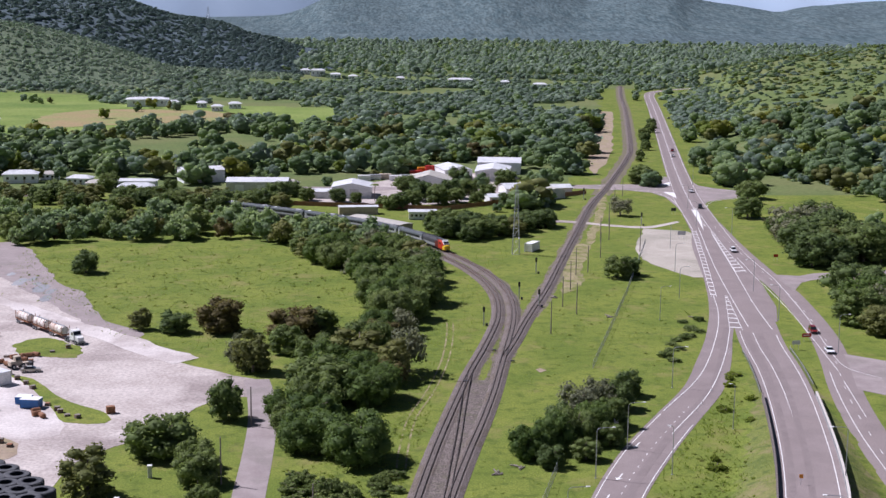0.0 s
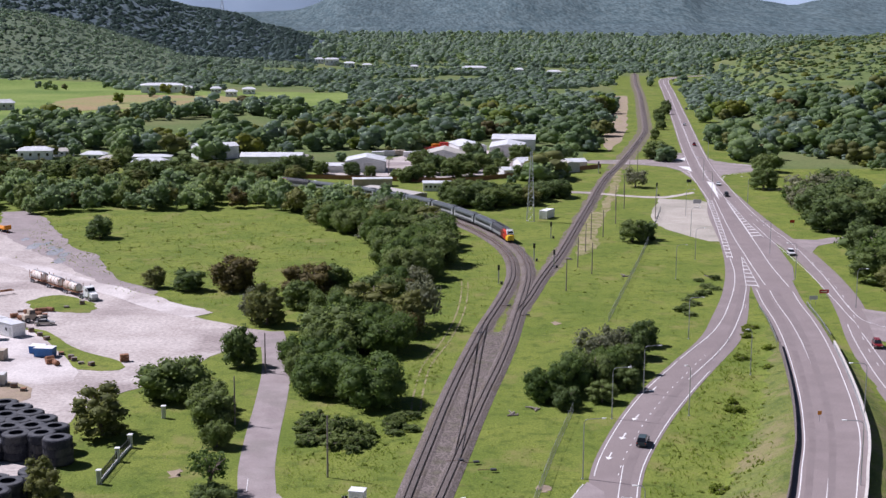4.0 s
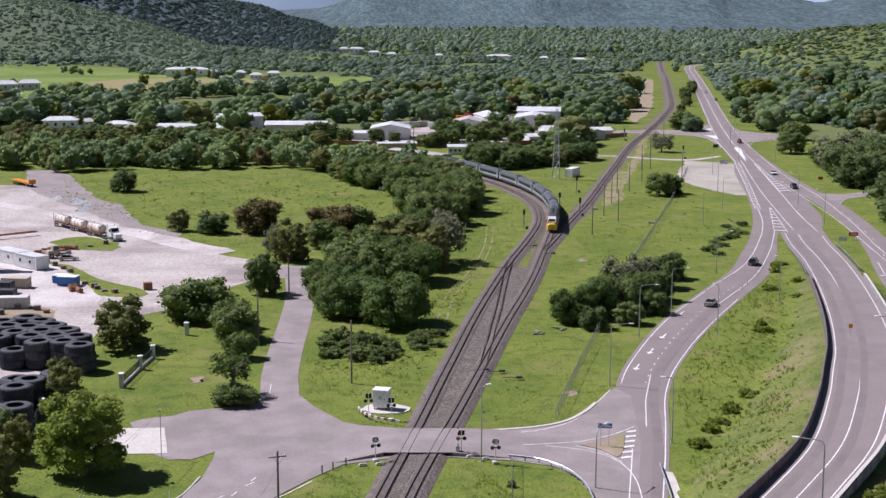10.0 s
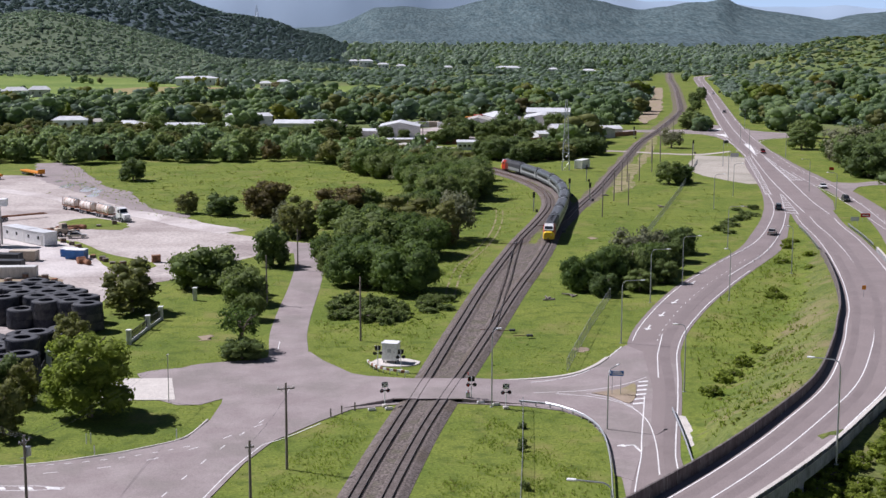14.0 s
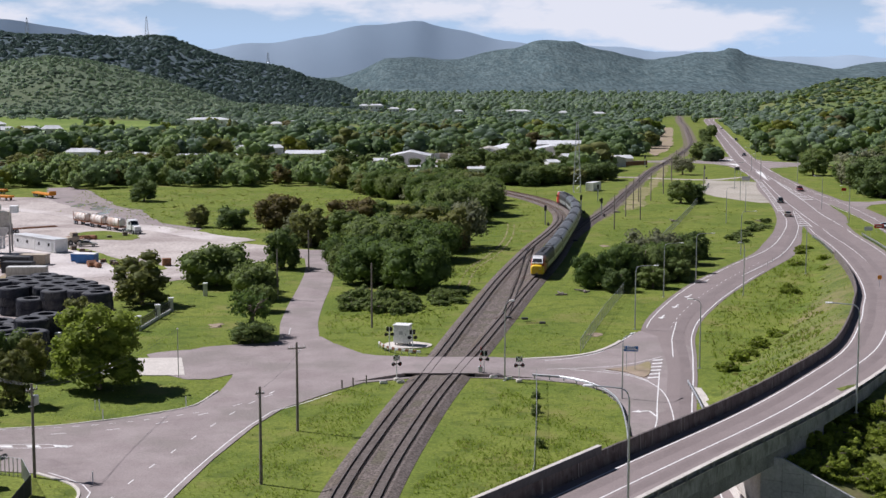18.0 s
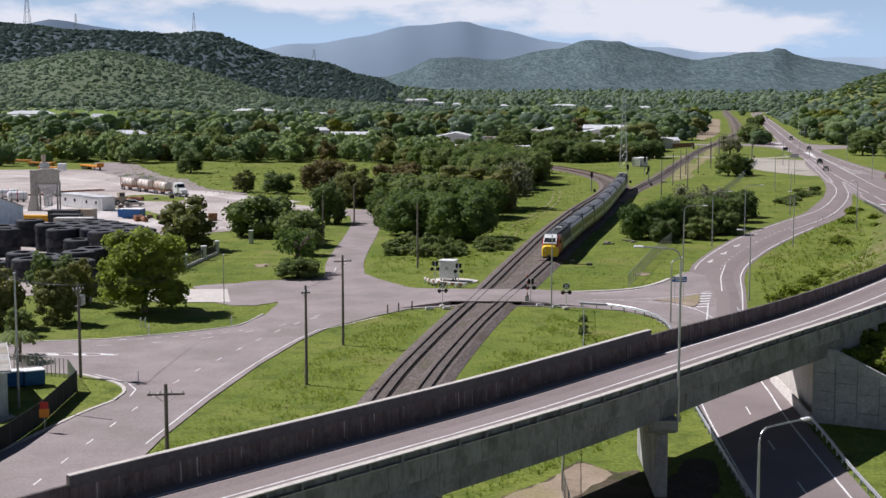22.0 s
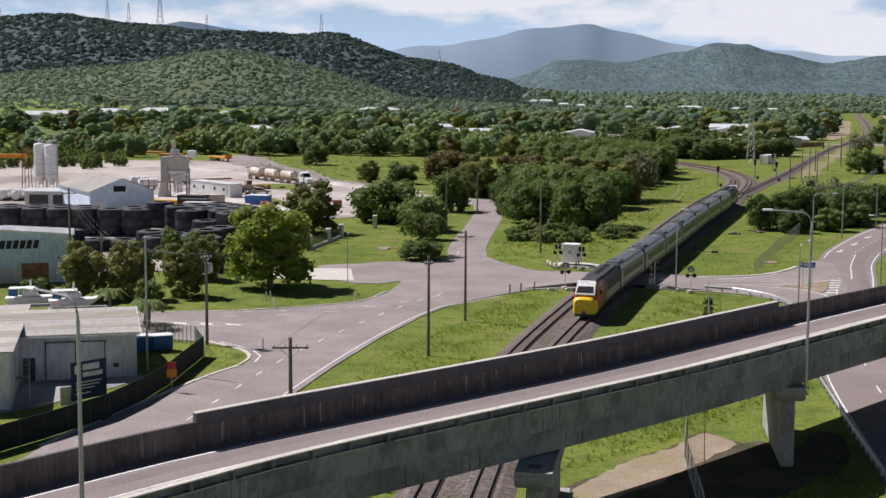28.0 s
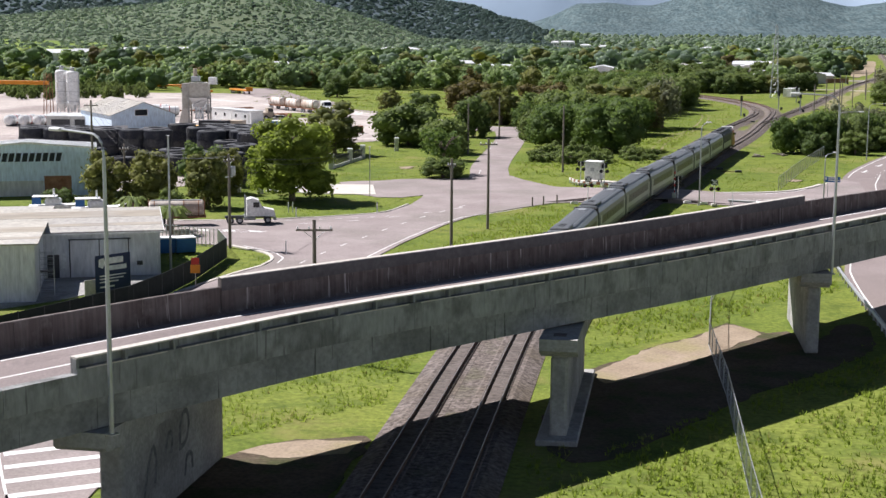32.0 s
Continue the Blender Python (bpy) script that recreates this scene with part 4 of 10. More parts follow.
track_right = railway("railway_track", TRACK_R, "narrow-gauge track with rusty rails on grey ballast")
track_left = railway("railway_track", TRACK_L, "narrow-gauge track with rusty rails on grey ballast", low=0.03)
track_main = railway("railway_track", TRACK_M, "narrow-gauge main line running to the hills", low=0.015)
railway("railway_track", TRACK_X, "crossover track between the two lines", rails_only=True)
GAP = [(p[0], p[1], 0.0) for p in TRACK_R if -160 < p[1] < 236]
GAPL = [(p[0], p[1], 0.0) for p in TRACK_L if -160 < p[1] < 236]
mid = []
for p in GAP:
    q = min(GAPL, key=lambda s: abs(s[1] - p[1]))
    mid.append(((p[0] + q[0]) / 2, p[1], abs(p[0] - q[0])))
fill = Geo()
fv, ff = [], []
for x, y, w in mid:
    h = max(w / 2 - 1.0, 0.02) if w < 7.4 else max(0.02, 2.7 - (w - 7.4) * 1.4)
    fv += [(x - h, y, 0.33 if w < 4.6 else 0.20), (x + h, y, 0.33 if w < 4.6 else 0.20)]
for i in range(len(mid) - 1):
    ff.append((2 * i, 2 * i + 2, 2 * i + 3, 2 * i + 1))
fill.add(fv, ff)
tagged(part("ground_track_fill", fill, M_FILL), "grey stone with weeds between the two tracks", "ballast", kind="structure")

# Sleepers: those near the bridge singly, the rest in one mesh.
sleeper_geo = Geo().box(-0.77, -0.11, 0.30, 0.77, 0.11, 0.443, c=0.02)
sleeper_me = sleeper_geo.mesh("sleeper")
sleeper_me.materials.append(M_SLEEPER)
for owner, line in ((track_right, TRACK_R), (track_left, TRACK_L), (track_main, TRACK_M)):
    lens, rest, s = length_of(line), Geo(), 0.0
    while s < lens[-1]:
        p, head = along(line, s, lens)
        m = pose(p[0], p[1], 0.0, 0, 0, math.degrees(head) - 90)
        if -40 < p[1] < 55 and line is not TRACK_M:
            ob = new("sleeper", sleeper_me)
            ob.parent, ob.matrix_basis = owner, m
        elif p[1] < 420 and not 95.5 < p[1] < 109:
            rest.box(-0.77, -0.11, 0.30, 0.77, 0.11, 0.443, m=m)
        s += 0.685
    tagged(part("sleepers", rest, M_SLEEPER, owner), kind="stuff")

# Panels that carry the road over the rails.
sheet("road_crossing_panel", [(11.0, 96.6), (20.2, 96.6), (22.4, 107.6), (13.0, 107.6)], M_ROAD2, 0.585, "worn bitumen raised to the rails at the level crossing", category="road")
for a, b, c, d in (((4.5, 93.6), (11.0, 96.6), (13.0, 107.6), (3.5, 111.6)), ((20.2, 96.6), (29, 95.6), (30, 108.2), (22.4, 107.6))):
    g = Geo()
    lows = (a, d) if a[0] < 10 else (b, c)
    vs = [(x, y, 0.095 if (x, y) in lows else 0.58) for x, y in (a, b, c, d)]
    g.add(vs, [(0, 1, 2, 3)])
    g.add([(x, y, -0.05) for x, y, z in vs] + vs, [(0, 4, 5, 1), (2, 6, 7, 3)])
    tagged(part("road_crossing_rise", g, M_ROAD2), "bitumen rising to the level crossing", "road", kind="structure")

# ---- overpass ----
bridge = thing("overpass_bridge", "weathered concrete road overpass on blade piers", "bridge")
B_LIM = (-1e9, 99)
part("deck", slab(-0.25, OVER_W + 0.2, -0.34, -0.03, B_LIM), M_CONC, bridge)
part("carriageway", slab(0.06, OVER_W - 0.1, -0.05, 0.0, B_LIM), M_ROAD, bridge, "pinkish grey asphalt surface")
GIRD = [(-0.55, -1.42), (-0.55, -1.20), (-0.36, -1.08), (-0.36, -0.55), (-0.62, -0.38), (-0.62, -0.36), (0.62, -0.36), (0.62, -0.38), (0.36, -0.55), (0.36, -1.08), (0.55, -1.20), (0.55, -1.42)]
# Girders take a darker mix that carries the shade below the deck.
for off in (0.7, 2.65, 4.6, 6.55):
    line = [p for p in across(off, -0.3) if p[0] + p[1] < 96]
    part("girder", Geo().sweep(line, GIRD), M_CONC_S, bridge)
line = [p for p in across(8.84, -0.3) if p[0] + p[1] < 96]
part("edge_beam", Geo().sweep(line, [(-0.42, -1.42), (-0.42, -0.10), (0.44, -0.10), (0.44, -1.42)]), M_GIRDER, bridge, "deep concrete edge beam, recess shade put into its colour")
# North parapet: panels of stained concrete, a taller run above the railway.
N_LINE = [p for p in OVER if p[0] + p[1] < 318]
n_len = length_of(N_LINE)
s0 = next(s for s, p in zip(n_len, N_LINE) if p[0] + p[1] > -22.5)
s1 = next(s for s, p in zip(n_len, N_LINE) if p[0] + p[1] > 56.5)
s = 0.0
while s < n_len[-1] - 1:
    e = min(s + 4.0, n_len[-1])
    if s < s0 < e:
        e = s0
    if s < s1 < e:
        e = s1
    pts = [tuple(along(N_LINE, q, n_len)[0]) for q in (s + 0.012, (s + e) / 2, e - 0.012)]
    tall = 1.86 if s0 - 0.01 <= s < s1 - 0.01 else float(np.interp(s, [s1, s1 + 60], [1.42, 1.1]))
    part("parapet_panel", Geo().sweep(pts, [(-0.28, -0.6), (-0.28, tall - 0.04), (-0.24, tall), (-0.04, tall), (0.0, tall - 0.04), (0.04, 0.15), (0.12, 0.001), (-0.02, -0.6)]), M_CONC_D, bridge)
    s = e
cap_line = [tuple(along(N_LINE, q, n_len)[0]) for q in np.linspace(s0, s1, 24)]
part("parapet_screen", Geo().sweep(cap_line, [(0.045, 1.22), (0.045, 1.855), (0.075, 1.855), (0.075, 1.22)]), M_SCREEN, bridge, "smooth dark grey sheet along the top")
part("parapet_capping", Geo().sweep(cap_line, [(-0.30, 1.862), (-0.30, 1.91), (0.08, 1.91), (0.08, 1.862)]), M_CONC_L, bridge, "pale metal capping strip")
# South parapet: a deep fascia, a recessed upper band with posts and a pale coping.
S_LINE = [p for p in across(OVER_W) if p[0] + p[1] < 330]
s_len = length_of(S_LINE)
post_me = Geo().box(-0.07, 0.02, 0.90, 0.07, 0.30, 1.30, c=0.008).mesh("rail_post")
post_me.materials.append(M_CONC_S)
s_a = next(s for s, p in zip(s_len, S_LINE) if p[0] + p[1] > -40)
s = 0.0
while s < s_len[-1] - 1:
    e = min(s + 4.8, s_len[-1])
    if s < s_a < e:
        e = s_a
    top = 1.30 if s >= s_a - 0.01 else 0.72
    top = min(top, float(np.interp(s, [s_len[-1] - 190, s_len[-1] - 130], [1.30, 0.9])))
    pts = [tuple(along(S_LINE, q, s_len)[0]) for q in (s + 0.01, (s + e) / 2, e - 0.01)]
    mid = min(0.92, top - 0.02)
    part("fascia_panel", Geo().sweep(pts, [(-0.14, -0.02), (-0.12, mid), (0.34, mid), (0.34, -0.40), (0.0, -0.40)]), M_CONC_S, bridge)
    if top > 0.8:
        part("parapet_panel", Geo().sweep(pts, [(-0.12, mid + 0.002), (-0.12, top), (0.02, top), (0.02, mid + 0.002)]), M_CONC_S, bridge)
        part("coping", Geo().sweep(pts, [(-0.13, top + 0.002), (-0.13, top + 0.07), (0.30, top + 0.07), (0.30, top + 0.002)]), M_CONC_L, bridge, "pale worn coping")
        part("ledge_strip", Geo().sweep([tuple(along(S_LINE, q, s_len)[0]) for q in (s + 0.4, (s + e) / 2, e - 0.4)], [(0.345, mid - 0.05), (0.345, mid), (0.37, mid), (0.37, mid - 0.05)]), M_CONC_L, bridge, "pale ledge strip")
        for q in (s + 0.05, (s + e) / 2):
            p, head = along(S_LINE, q, s_len)
            ob = new("rail_post", post_me)
            ob.parent, ob.matrix_basis = bridge, pose(p[0], p[1], p[2] + min(0.0, top - 1.3), 0, 0, math.degrees(head)) @ Matrix.Diagonal((1, -1, 1, 1))
    s = e


def pier(x, y, turn, length, south, half=0.45, foot=True):
    """A blade pier with a hammerhead cap; its long way lies along the railway."""
    m = pose(x, y, 0, 0, 0, turn)
    col = part("pier", Geo().box(-half, 0.9, 0.0, half, length, 4.6, c=0.12), M_CONC, bridge)
    col.matrix_basis = m
    side = [(-south, 5.1), (-south + 0.25, 4.9), (-south + 0.8, 4.82), (0.95, 4.62), (length - 0.4, 4.25), (length + 0.7, 4.7), (length + 0.7, 5.3), (-south, 5.72)]
    n, w = len(side), half + 0.55
    vs = [(xx, a, b) for xx in (-w, w) for a, b in side]
    fs = [tuple(range(n)), tuple(range(2 * n - 1, n - 1, -1))] + [(k, k + n, (k + 1) % n + n, (k + 1) % n) for k in range(n)]
    part("pier_cap", Geo().add(vs, [q[::-1] for q in fs]), M_CONC, col)
    if foot:
        part("footing", Geo().box(-1.1, -0.1, -0.3, 1.1, length + 0.8, 0.32, c=0.06), M_CONC, col)
    for k in range(5):
        q = -south + 1.0 + k * (length + south - 1.4) / 4
        part("bearing", Geo().box(-0.34, q, 5.25, 0.34, q + 0.6, 5.74 - 0.1 * k), M_CONC_D, col)
    return col


pier(12.3, -13.7, -1.5, 15.6, 0.0)
pier(28.2, 9.9, 0, 12.8, 0.0, foot=False)
p_west = pier(-5.45, -31.9, -2.5, 13.5, 2.1, 0.55, foot=False)
M_FADED = mat("faded_spray_paint", (0.10, 0.10, 0.105), (0.17, 0.17, 0.17), scale=2.0, rough=0.9, fine=4.0)
# Spray-painted scrawl on the western pier.
for pts in ([(0.556, 3.0, 1.2), (0.556, 3.6, 2.6), (0.556, 4.2, 3.3), (0.556, 4.5, 2.5), (0.556, 4.3, 1.6)], [(0.556, 5.6, 2.6), (0.556, 6.0, 3.4), (0.556, 6.5, 3.2), (0.556, 6.3, 2.4)],
            [(0.556, 7.4, 2.2), (0.556, 7.6, 3.6), (0.556, 8.3, 3.9), (0.556, 8.6, 3.2), (0.556, 8.2, 2.5), (0.556, 7.5, 2.3)], [(0.556, 8.0, 0.8), (0.556, 8.3, 1.7), (0.556, 8.9, 1.6), (0.556, 9.0, 0.9)]):
    stroke = [Vector(p) for p in spline(pts, 0.2)]
    vs = []
    for i, p in enumerate(stroke):
        d = stroke[min(i + 1, len(stroke) - 1)] - stroke[max(i - 1, 0)]
        n = Vector((0, -d.z, d.y)).normalized() * 0.13
        vs += [tuple(p + n), tuple(p - n)]
    part("graffiti_stroke", Geo().add(vs, [(2 * i, 2 * i + 2, 2 * i + 3, 2 * i + 1) for i in range(len(stroke) - 1)]), M_FADED, p_west, "faded dark sprayed scrawl")
# East abutment with its wing wall.
part("abutment", Geo().add([(45.6, 54.5, 0), (54.0, 48.2, 0), (54.8, 49.2, 0), (46.4, 55.5, 0), (46.2, 55.2, 5.4), (54.4, 48.6, 5.7), (55.0, 49.4, 5.7), (46.8, 56.2, 5.4)], [(0, 1, 5, 4), (1, 2, 6, 5), (2, 3, 7, 6), (3, 0, 4, 7), (4, 5, 6, 7)]), M_CONC, bridge)
for i in range(10):
    part("wall_panel", Geo().box(-0.15, 0, 0, 0.15, 1.47, 5.6 - 0.06 * i, c=0.03, m=pose(44.3, 49.3 - i * 1.5, 0)), M_CONC_L, bridge)
# The wing wall: columns of staggered panels under a falling top.
WING_AT, WING_TURN, WING_LEN = (43.8, 33.9), -25.2, 14.6


def wing_top(s):
    return 6.45 - 0.45 * max(s - 1.7, 0.0)


for k in range(8):
    s0, s1 = k * 1.83, k * 1.83 + 1.80
    t0, t1 = wing_top(s0), wing_top(s1)
    z0 = 0.0
    z1 = 2.0 if k % 2 else 1.2
    while z0 < max(t0, t1) - 0.1:
        if max(t0, t1) - z1 < 0.7:
            z1 = 9.0
        a, b = min(z1 - 0.03, t0), min(z1 - 0.03, t1)
        if b - z0 > 0.06:
            vs = [(x, y, z) for y in (-0.16, 0.16) for x, z in ((s0, z0), (s1, z0), (s1, b), (s0, a))]
            g = Geo().add(vs, [(0, 1, 2, 3), (7, 6, 5, 4), (0, 4, 5, 1), (1, 5, 6, 2), (2, 6, 7, 3), (3, 7, 4, 0)])
            o = part("wall_panel", g, M_CONC_P, bridge)
            o.matrix_local = pose(*WING_AT, 0, 0, 0, WING_TURN)
        z0, z1 = z1, z1 + 1.6
# A low concrete barrier before the abutment.
part("low_barrier", Geo().add([(x + (0.16 if z > 0.5 else 0.0), y, z) for x, y in ((43.35, 50.5), (43.25, 33.2)) for z in (0.0, 0.85)] + [(43.75, 50.5, 0.0), (43.72, 50.5, 0.85), (43.65, 33.2, 0.0), (43.62, 33.2, 0.85)], [(0, 1, 3, 2), (1, 5, 7, 3), (4, 6, 7, 5), (2, 3, 7, 6), (0, 4, 5, 1)]), M_CONC_L, bridge)
# Fill behind the wing wall.
BANK_PTS = [(44.3, 34.3, 6.0), (53.0, 30.1, 2.5), (80, 36, 4.2), (75, 70, 6.6), (58, 58, 7.4), (45, 51.5, 5.8), (57.6, 27.8, 0.1), (86, 34, 0), (90, 70, 0)]
BANK_TRIS = [(0, 1, 4), (0, 4, 5), (1, 2, 4), (2, 3, 4), (1, 6, 7), (1, 7, 2), (2, 7, 8), (2, 8, 3)]
tagged(part("ground_bank", Geo().add(BANK_PTS, BANK_TRIS), M_BANK), "overgrown bank behind the wing wall", "bank", kind="structure")


def bank_z(x, y):
    for tri in BANK_TRIS:
        (x0, y0, a), (x1, y1, b), (x2, y2, c) = (BANK_PTS[k] for k in tri)
        d = (y1 - y2) * (x0 - x2) + (x2 - x1) * (y0 - y2)
        u, v = ((y1 - y2) * (x - x2) + (x2 - x1) * (y - y2)) / d, ((y2 - y0) * (x - x2) + (x0 - x2) * (y - y2)) / d
        if u >= 0 and v >= 0 and u + v <= 1:
            return u * a + v * b + (1 - u - v) * c
    return None


# ---- trees ----
def quad_leaves(rng, centres, radii, n, leaf, droop=0.0):
    """Leaf clumps on the skins of round lobes: vertices and triangles."""
    w = radii**2 / (radii**2).sum()
    k = rng.choice(len(radii), n, p=w)
    d = rng.normal(size=(n, 3))
    d[:, 2] = d[:, 2] * 0.9 + 0.25
    d /= np.linalg.norm(d, axis=1)[:, None]
    pos = centres[k] + d * (radii[k] * rng.uniform(0.78, 1.10, n))[:, None] * [1, 1, 0.86]
    nor = d + rng.normal(size=(n, 3)) * 0.55
    nor /= np.linalg.norm(nor, axis=1)[:, None]
    u = np.cross(nor, rng.normal(size=(n, 3)))
    u /= np.linalg.norm(u, axis=1)[:, None]
    v = np.cross(nor, u)
    size = (leaf * rng.uniform(0.5, 1.25, n))[:, None]
    pos[:, 2] -= droop * rng.uniform(0, 1, n)
    quad = np.stack([pos - u * size, pos - v * size * 0.6 + nor * size * 0.15, pos + u * size, pos + v * size * 0.6 + nor * size * 0.15], 1).reshape(-1, 3)
    base = np.arange(n)[:, None] * 4
    return quad, np.concatenate([base + [0, 1, 2], base + [0, 2, 3]], 1).reshape(-1, 3)


def ball(sub):
    bm = bmesh.new()
    bmesh.ops.create_icosphere(bm, subdivisions=sub, radius=1)
    v, f = np.array([p.co for p in bm.verts]), np.array([[q.index for q in t.verts] for t in bm.faces])
    bm.free()
    return v, f


BALL0 = ball(1)


def cores(rng, centres, radii, shape, shrink=0.80):
    """Uneven inner masses that keep the sky from showing through the whole crown."""
    vs, fs, o = [], [], 0
    for c, r in zip(centres, radii):
        v = shape[0] * (1 + rng.uniform(-0.16, 0.16, (len(shape[0]), 1)))
        vs.append(v * r * shrink * [1, 1, 0.86] + c)
        fs.append(shape[1] + o)
        o += len(v)
    return np.concatenate(vs), np.concatenate(fs)


def crown(seed, r, h, base, lobes, n, leaf, flat=0.7, droop=0.0, shrink=0.84, shape=None):
    """A crown of radius r between base and h: lobes round the middle, leaf clumps on them."""
    rng = np.random.default_rng(seed)
    mid, half = (base + h) / 2, (h - base) / 2
    a = rng.uniform(-0.5, 0.5, lobes) + np.arange(lobes) * 2.4
    v = np.linspace(-0.74, 0.76, lobes) + rng.uniform(-0.12, 0.12, lobes)
    few = lobes < 9
    q = np.sqrt(np.clip(1 - (v / 1.05) ** 2, 0.08, 1)) * rng.uniform(0.42 if few else 0.5, 0.68 if few else 0.80, lobes)
    c = np.stack([np.cos(a) * q * r, np.sin(a) * q * r, mid + v * half], 1)
    rad = r * (rng.uniform(0.34, 0.50, lobes) if few else rng.uniform(0.22, 0.38, lobes))
    rad = np.minimum(rad, half * rng.uniform(0.45, 0.7, lobes))
    c[0], rad[0] = (0, 0, mid), min(r * 0.72, half * 0.9)
    lv, lf = quad_leaves(rng, c, rad, n, leaf, droop)
    cv, cf = cores(rng, c, rad, shape or BALL0, shrink)
    return np.concatenate([cv, lv]), np.concatenate([cf, lf + len(cv)])


def trunk(seed, h, r0, spread, stems=1):
    rng = random.Random(seed)
    g = Geo()
    for k in range(stems):
        a = rng.uniform(0, 6.28)
        lean = spread * (0.12 if stems == 1 else 0.5)
        top = (math.cos(a) * lean, math.sin(a) * lean, h * 0.55)
        g.tube([(0, 0, -0.3), (top[0] * 0.25, top[1] * 0.25, h * 0.2), top], [r0, r0 * 0.8, r0 * 0.55], 7)
        for j in range(4):
            b = a + j * 1.57 + rng.uniform(-0.5, 0.5)
            e = (top[0] + math.cos(b) * spread * 0.6, top[1] + math.sin(b) * spread * 0.6, h * rng.uniform(0.72, 0.9))
            m = tuple((p + q) / 2 + (0.0, 0.0, h * 0.06)[i] for i, (p, q) in enumerate(zip(top, e)))
            g.tube([top, m, e], [r0 * 0.5, r0 * 0.34, r0 * 0.14], 5)
    return g.mesh("trunk")


TREE_KINDS = {}


def tree_kind(key, variants, r, h, base, lobes, n, leaf, colour, flat=0.7, droop=0.0, stems=1, shrink=0.80):
    out = []
    for k in range(variants):
        v, f = crown(hash_of(key) + k * 17, r, h, base, lobes, n, leaf, flat, droop, shrink)
        me = fast_mesh("crown", v, f, [M_TREES[colour]])
        tr = trunk(hash_of(key) + k, h, r * 0.055 + 0.08, r, stems)
        tr.materials.append(M_BARK)
        out.append((me, tr))
    TREE_KINDS[key] = (out, r, h)


def hash_of(key):
    return sum(ord(c) * (i + 3) for i, c in enumerate(key))


tree_kind("dark", 4, 4.0, 7.0, -0.4, 26, 1800, 0.30, 0)
tree_kind("mid", 4, 4.0, 7.5, -0.3, 26, 1800, 0.30, 1)
tree_kind("olive", 3, 3.6, 8.0, -0.3, 26, 1800, 0.28, 2, droop=0.5)
tree_kind("bright", 2, 4.4, 10.0, 0.5, 40, 6500, 0.25, 3, droop=0.4)
tree_kind("bronze", 2, 4.0, 6.5, -0.2, 24, 1800, 0.29, 4)
tree_kind("spread", 3, 4.6, 5.2, 0.3, 30, 2200, 0.28, 1)
tree_kind("grey", 2, 3.6, 6.0, 0.2, 16, 1000, 0.28, 5, shrink=0.6)
tree_kind("dome", 5, 6.0, 7.2, 0.2, 40, 4600, 0.27, 10)
tree_kind("dome_light", 3, 5.6, 6.6, 0.2, 36, 4000, 0.27, 1)
tree_kind("airy", 2, 3.4, 5.6, 2.0, 14, 900, 0.24, 10, shrink=0.45, stems=2)
tree_kind("shrub", 3, 2.0, 2.0, -0.1, 10, 480, 0.24, 1)
tree_kind("weed", 3, 2.0, 1.5, -0.2, 12, 560, 0.24, 11)
TREE_LABELS = {"dark": "dense dark green tree with a rounded crown", "mid": "leafy green tree with an uneven crown", "olive": "olive green gum tree with drooping foliage", "bright": "large bright green shade tree on the lawn", "bronze": "bronze-tinged leafy tree with a rounded crown",
               "dome": "broad dark green rain tree with a domed crown", "dome_light": "broad mid-green tree with a domed crown", "airy": "small open-crowned tree with visible limbs", "spread": "low spreading flat-topped tree", "grey": "half-bare greyish shrub tree", "shrub": "small green shrub in the grass", "weed": "low bright green bush on the bank"}
tree_rng = random.Random(7)


def tree(key, x, y, h=None, r=None, turn=None, group="", label="", z=None):
    kinds, r0, h0 = TREE_KINDS[key]
    me, tr = kinds[tree_rng.randrange(len(kinds))]
    z = float(height(np.array([x]), np.array([y]))[0]) if z is None else z
    t = thing("shrub" if key in ("shrub", "weed") else "tree", label or TREE_LABELS[key], "shrub" if key in ("shrub", "weed") else "tree", group)
    sz, sr = (h or h0) / h0, (r or r0) / r0
    t.matrix_world = pose(x, y, z - 0.05, 0, 0, tree_rng.uniform(0, 360) if turn is None else turn) @ Matrix.Diagonal((sr, sr, sz, 1))
    part("trunk", tr, None, t)
    part("crown", me, None, t)
    return t


def scatter(poly, gap, seed, skip=()):
    """Uneven points about gap metres apart in a polygon."""
    rng = np.random.default_rng(seed)
    xs, ys = [p[0] for p in poly], [p[1] for p in poly]
    X, Y = np.meshgrid(np.arange(min(xs), max(xs), gap), np.arange(min(ys), max(ys), gap))
    X, Y = X + rng.uniform(-0.48, 0.48, X.shape) * gap, Y + rng.uniform(-0.48, 0.48, Y.shape) * gap
    keep = inside(poly, X, Y)
    for q in skip:
        keep &= ~inside(q, X, Y)
    return list(zip(X[keep].tolist(), Y[keep].tolist()))


def wood(poly, gap, seed, mix, lo, hi, group, skip=()):
    rng = random.Random(seed)
    for x, y in scatter(poly, gap, seed, skip):
        h = rng.uniform(lo, hi)
        tree(rng.choices([m[0] for m in mix], [m[1] for m in mix])[0], x, y, h, h * rng.uniform(0.66, 0.86), group=group)


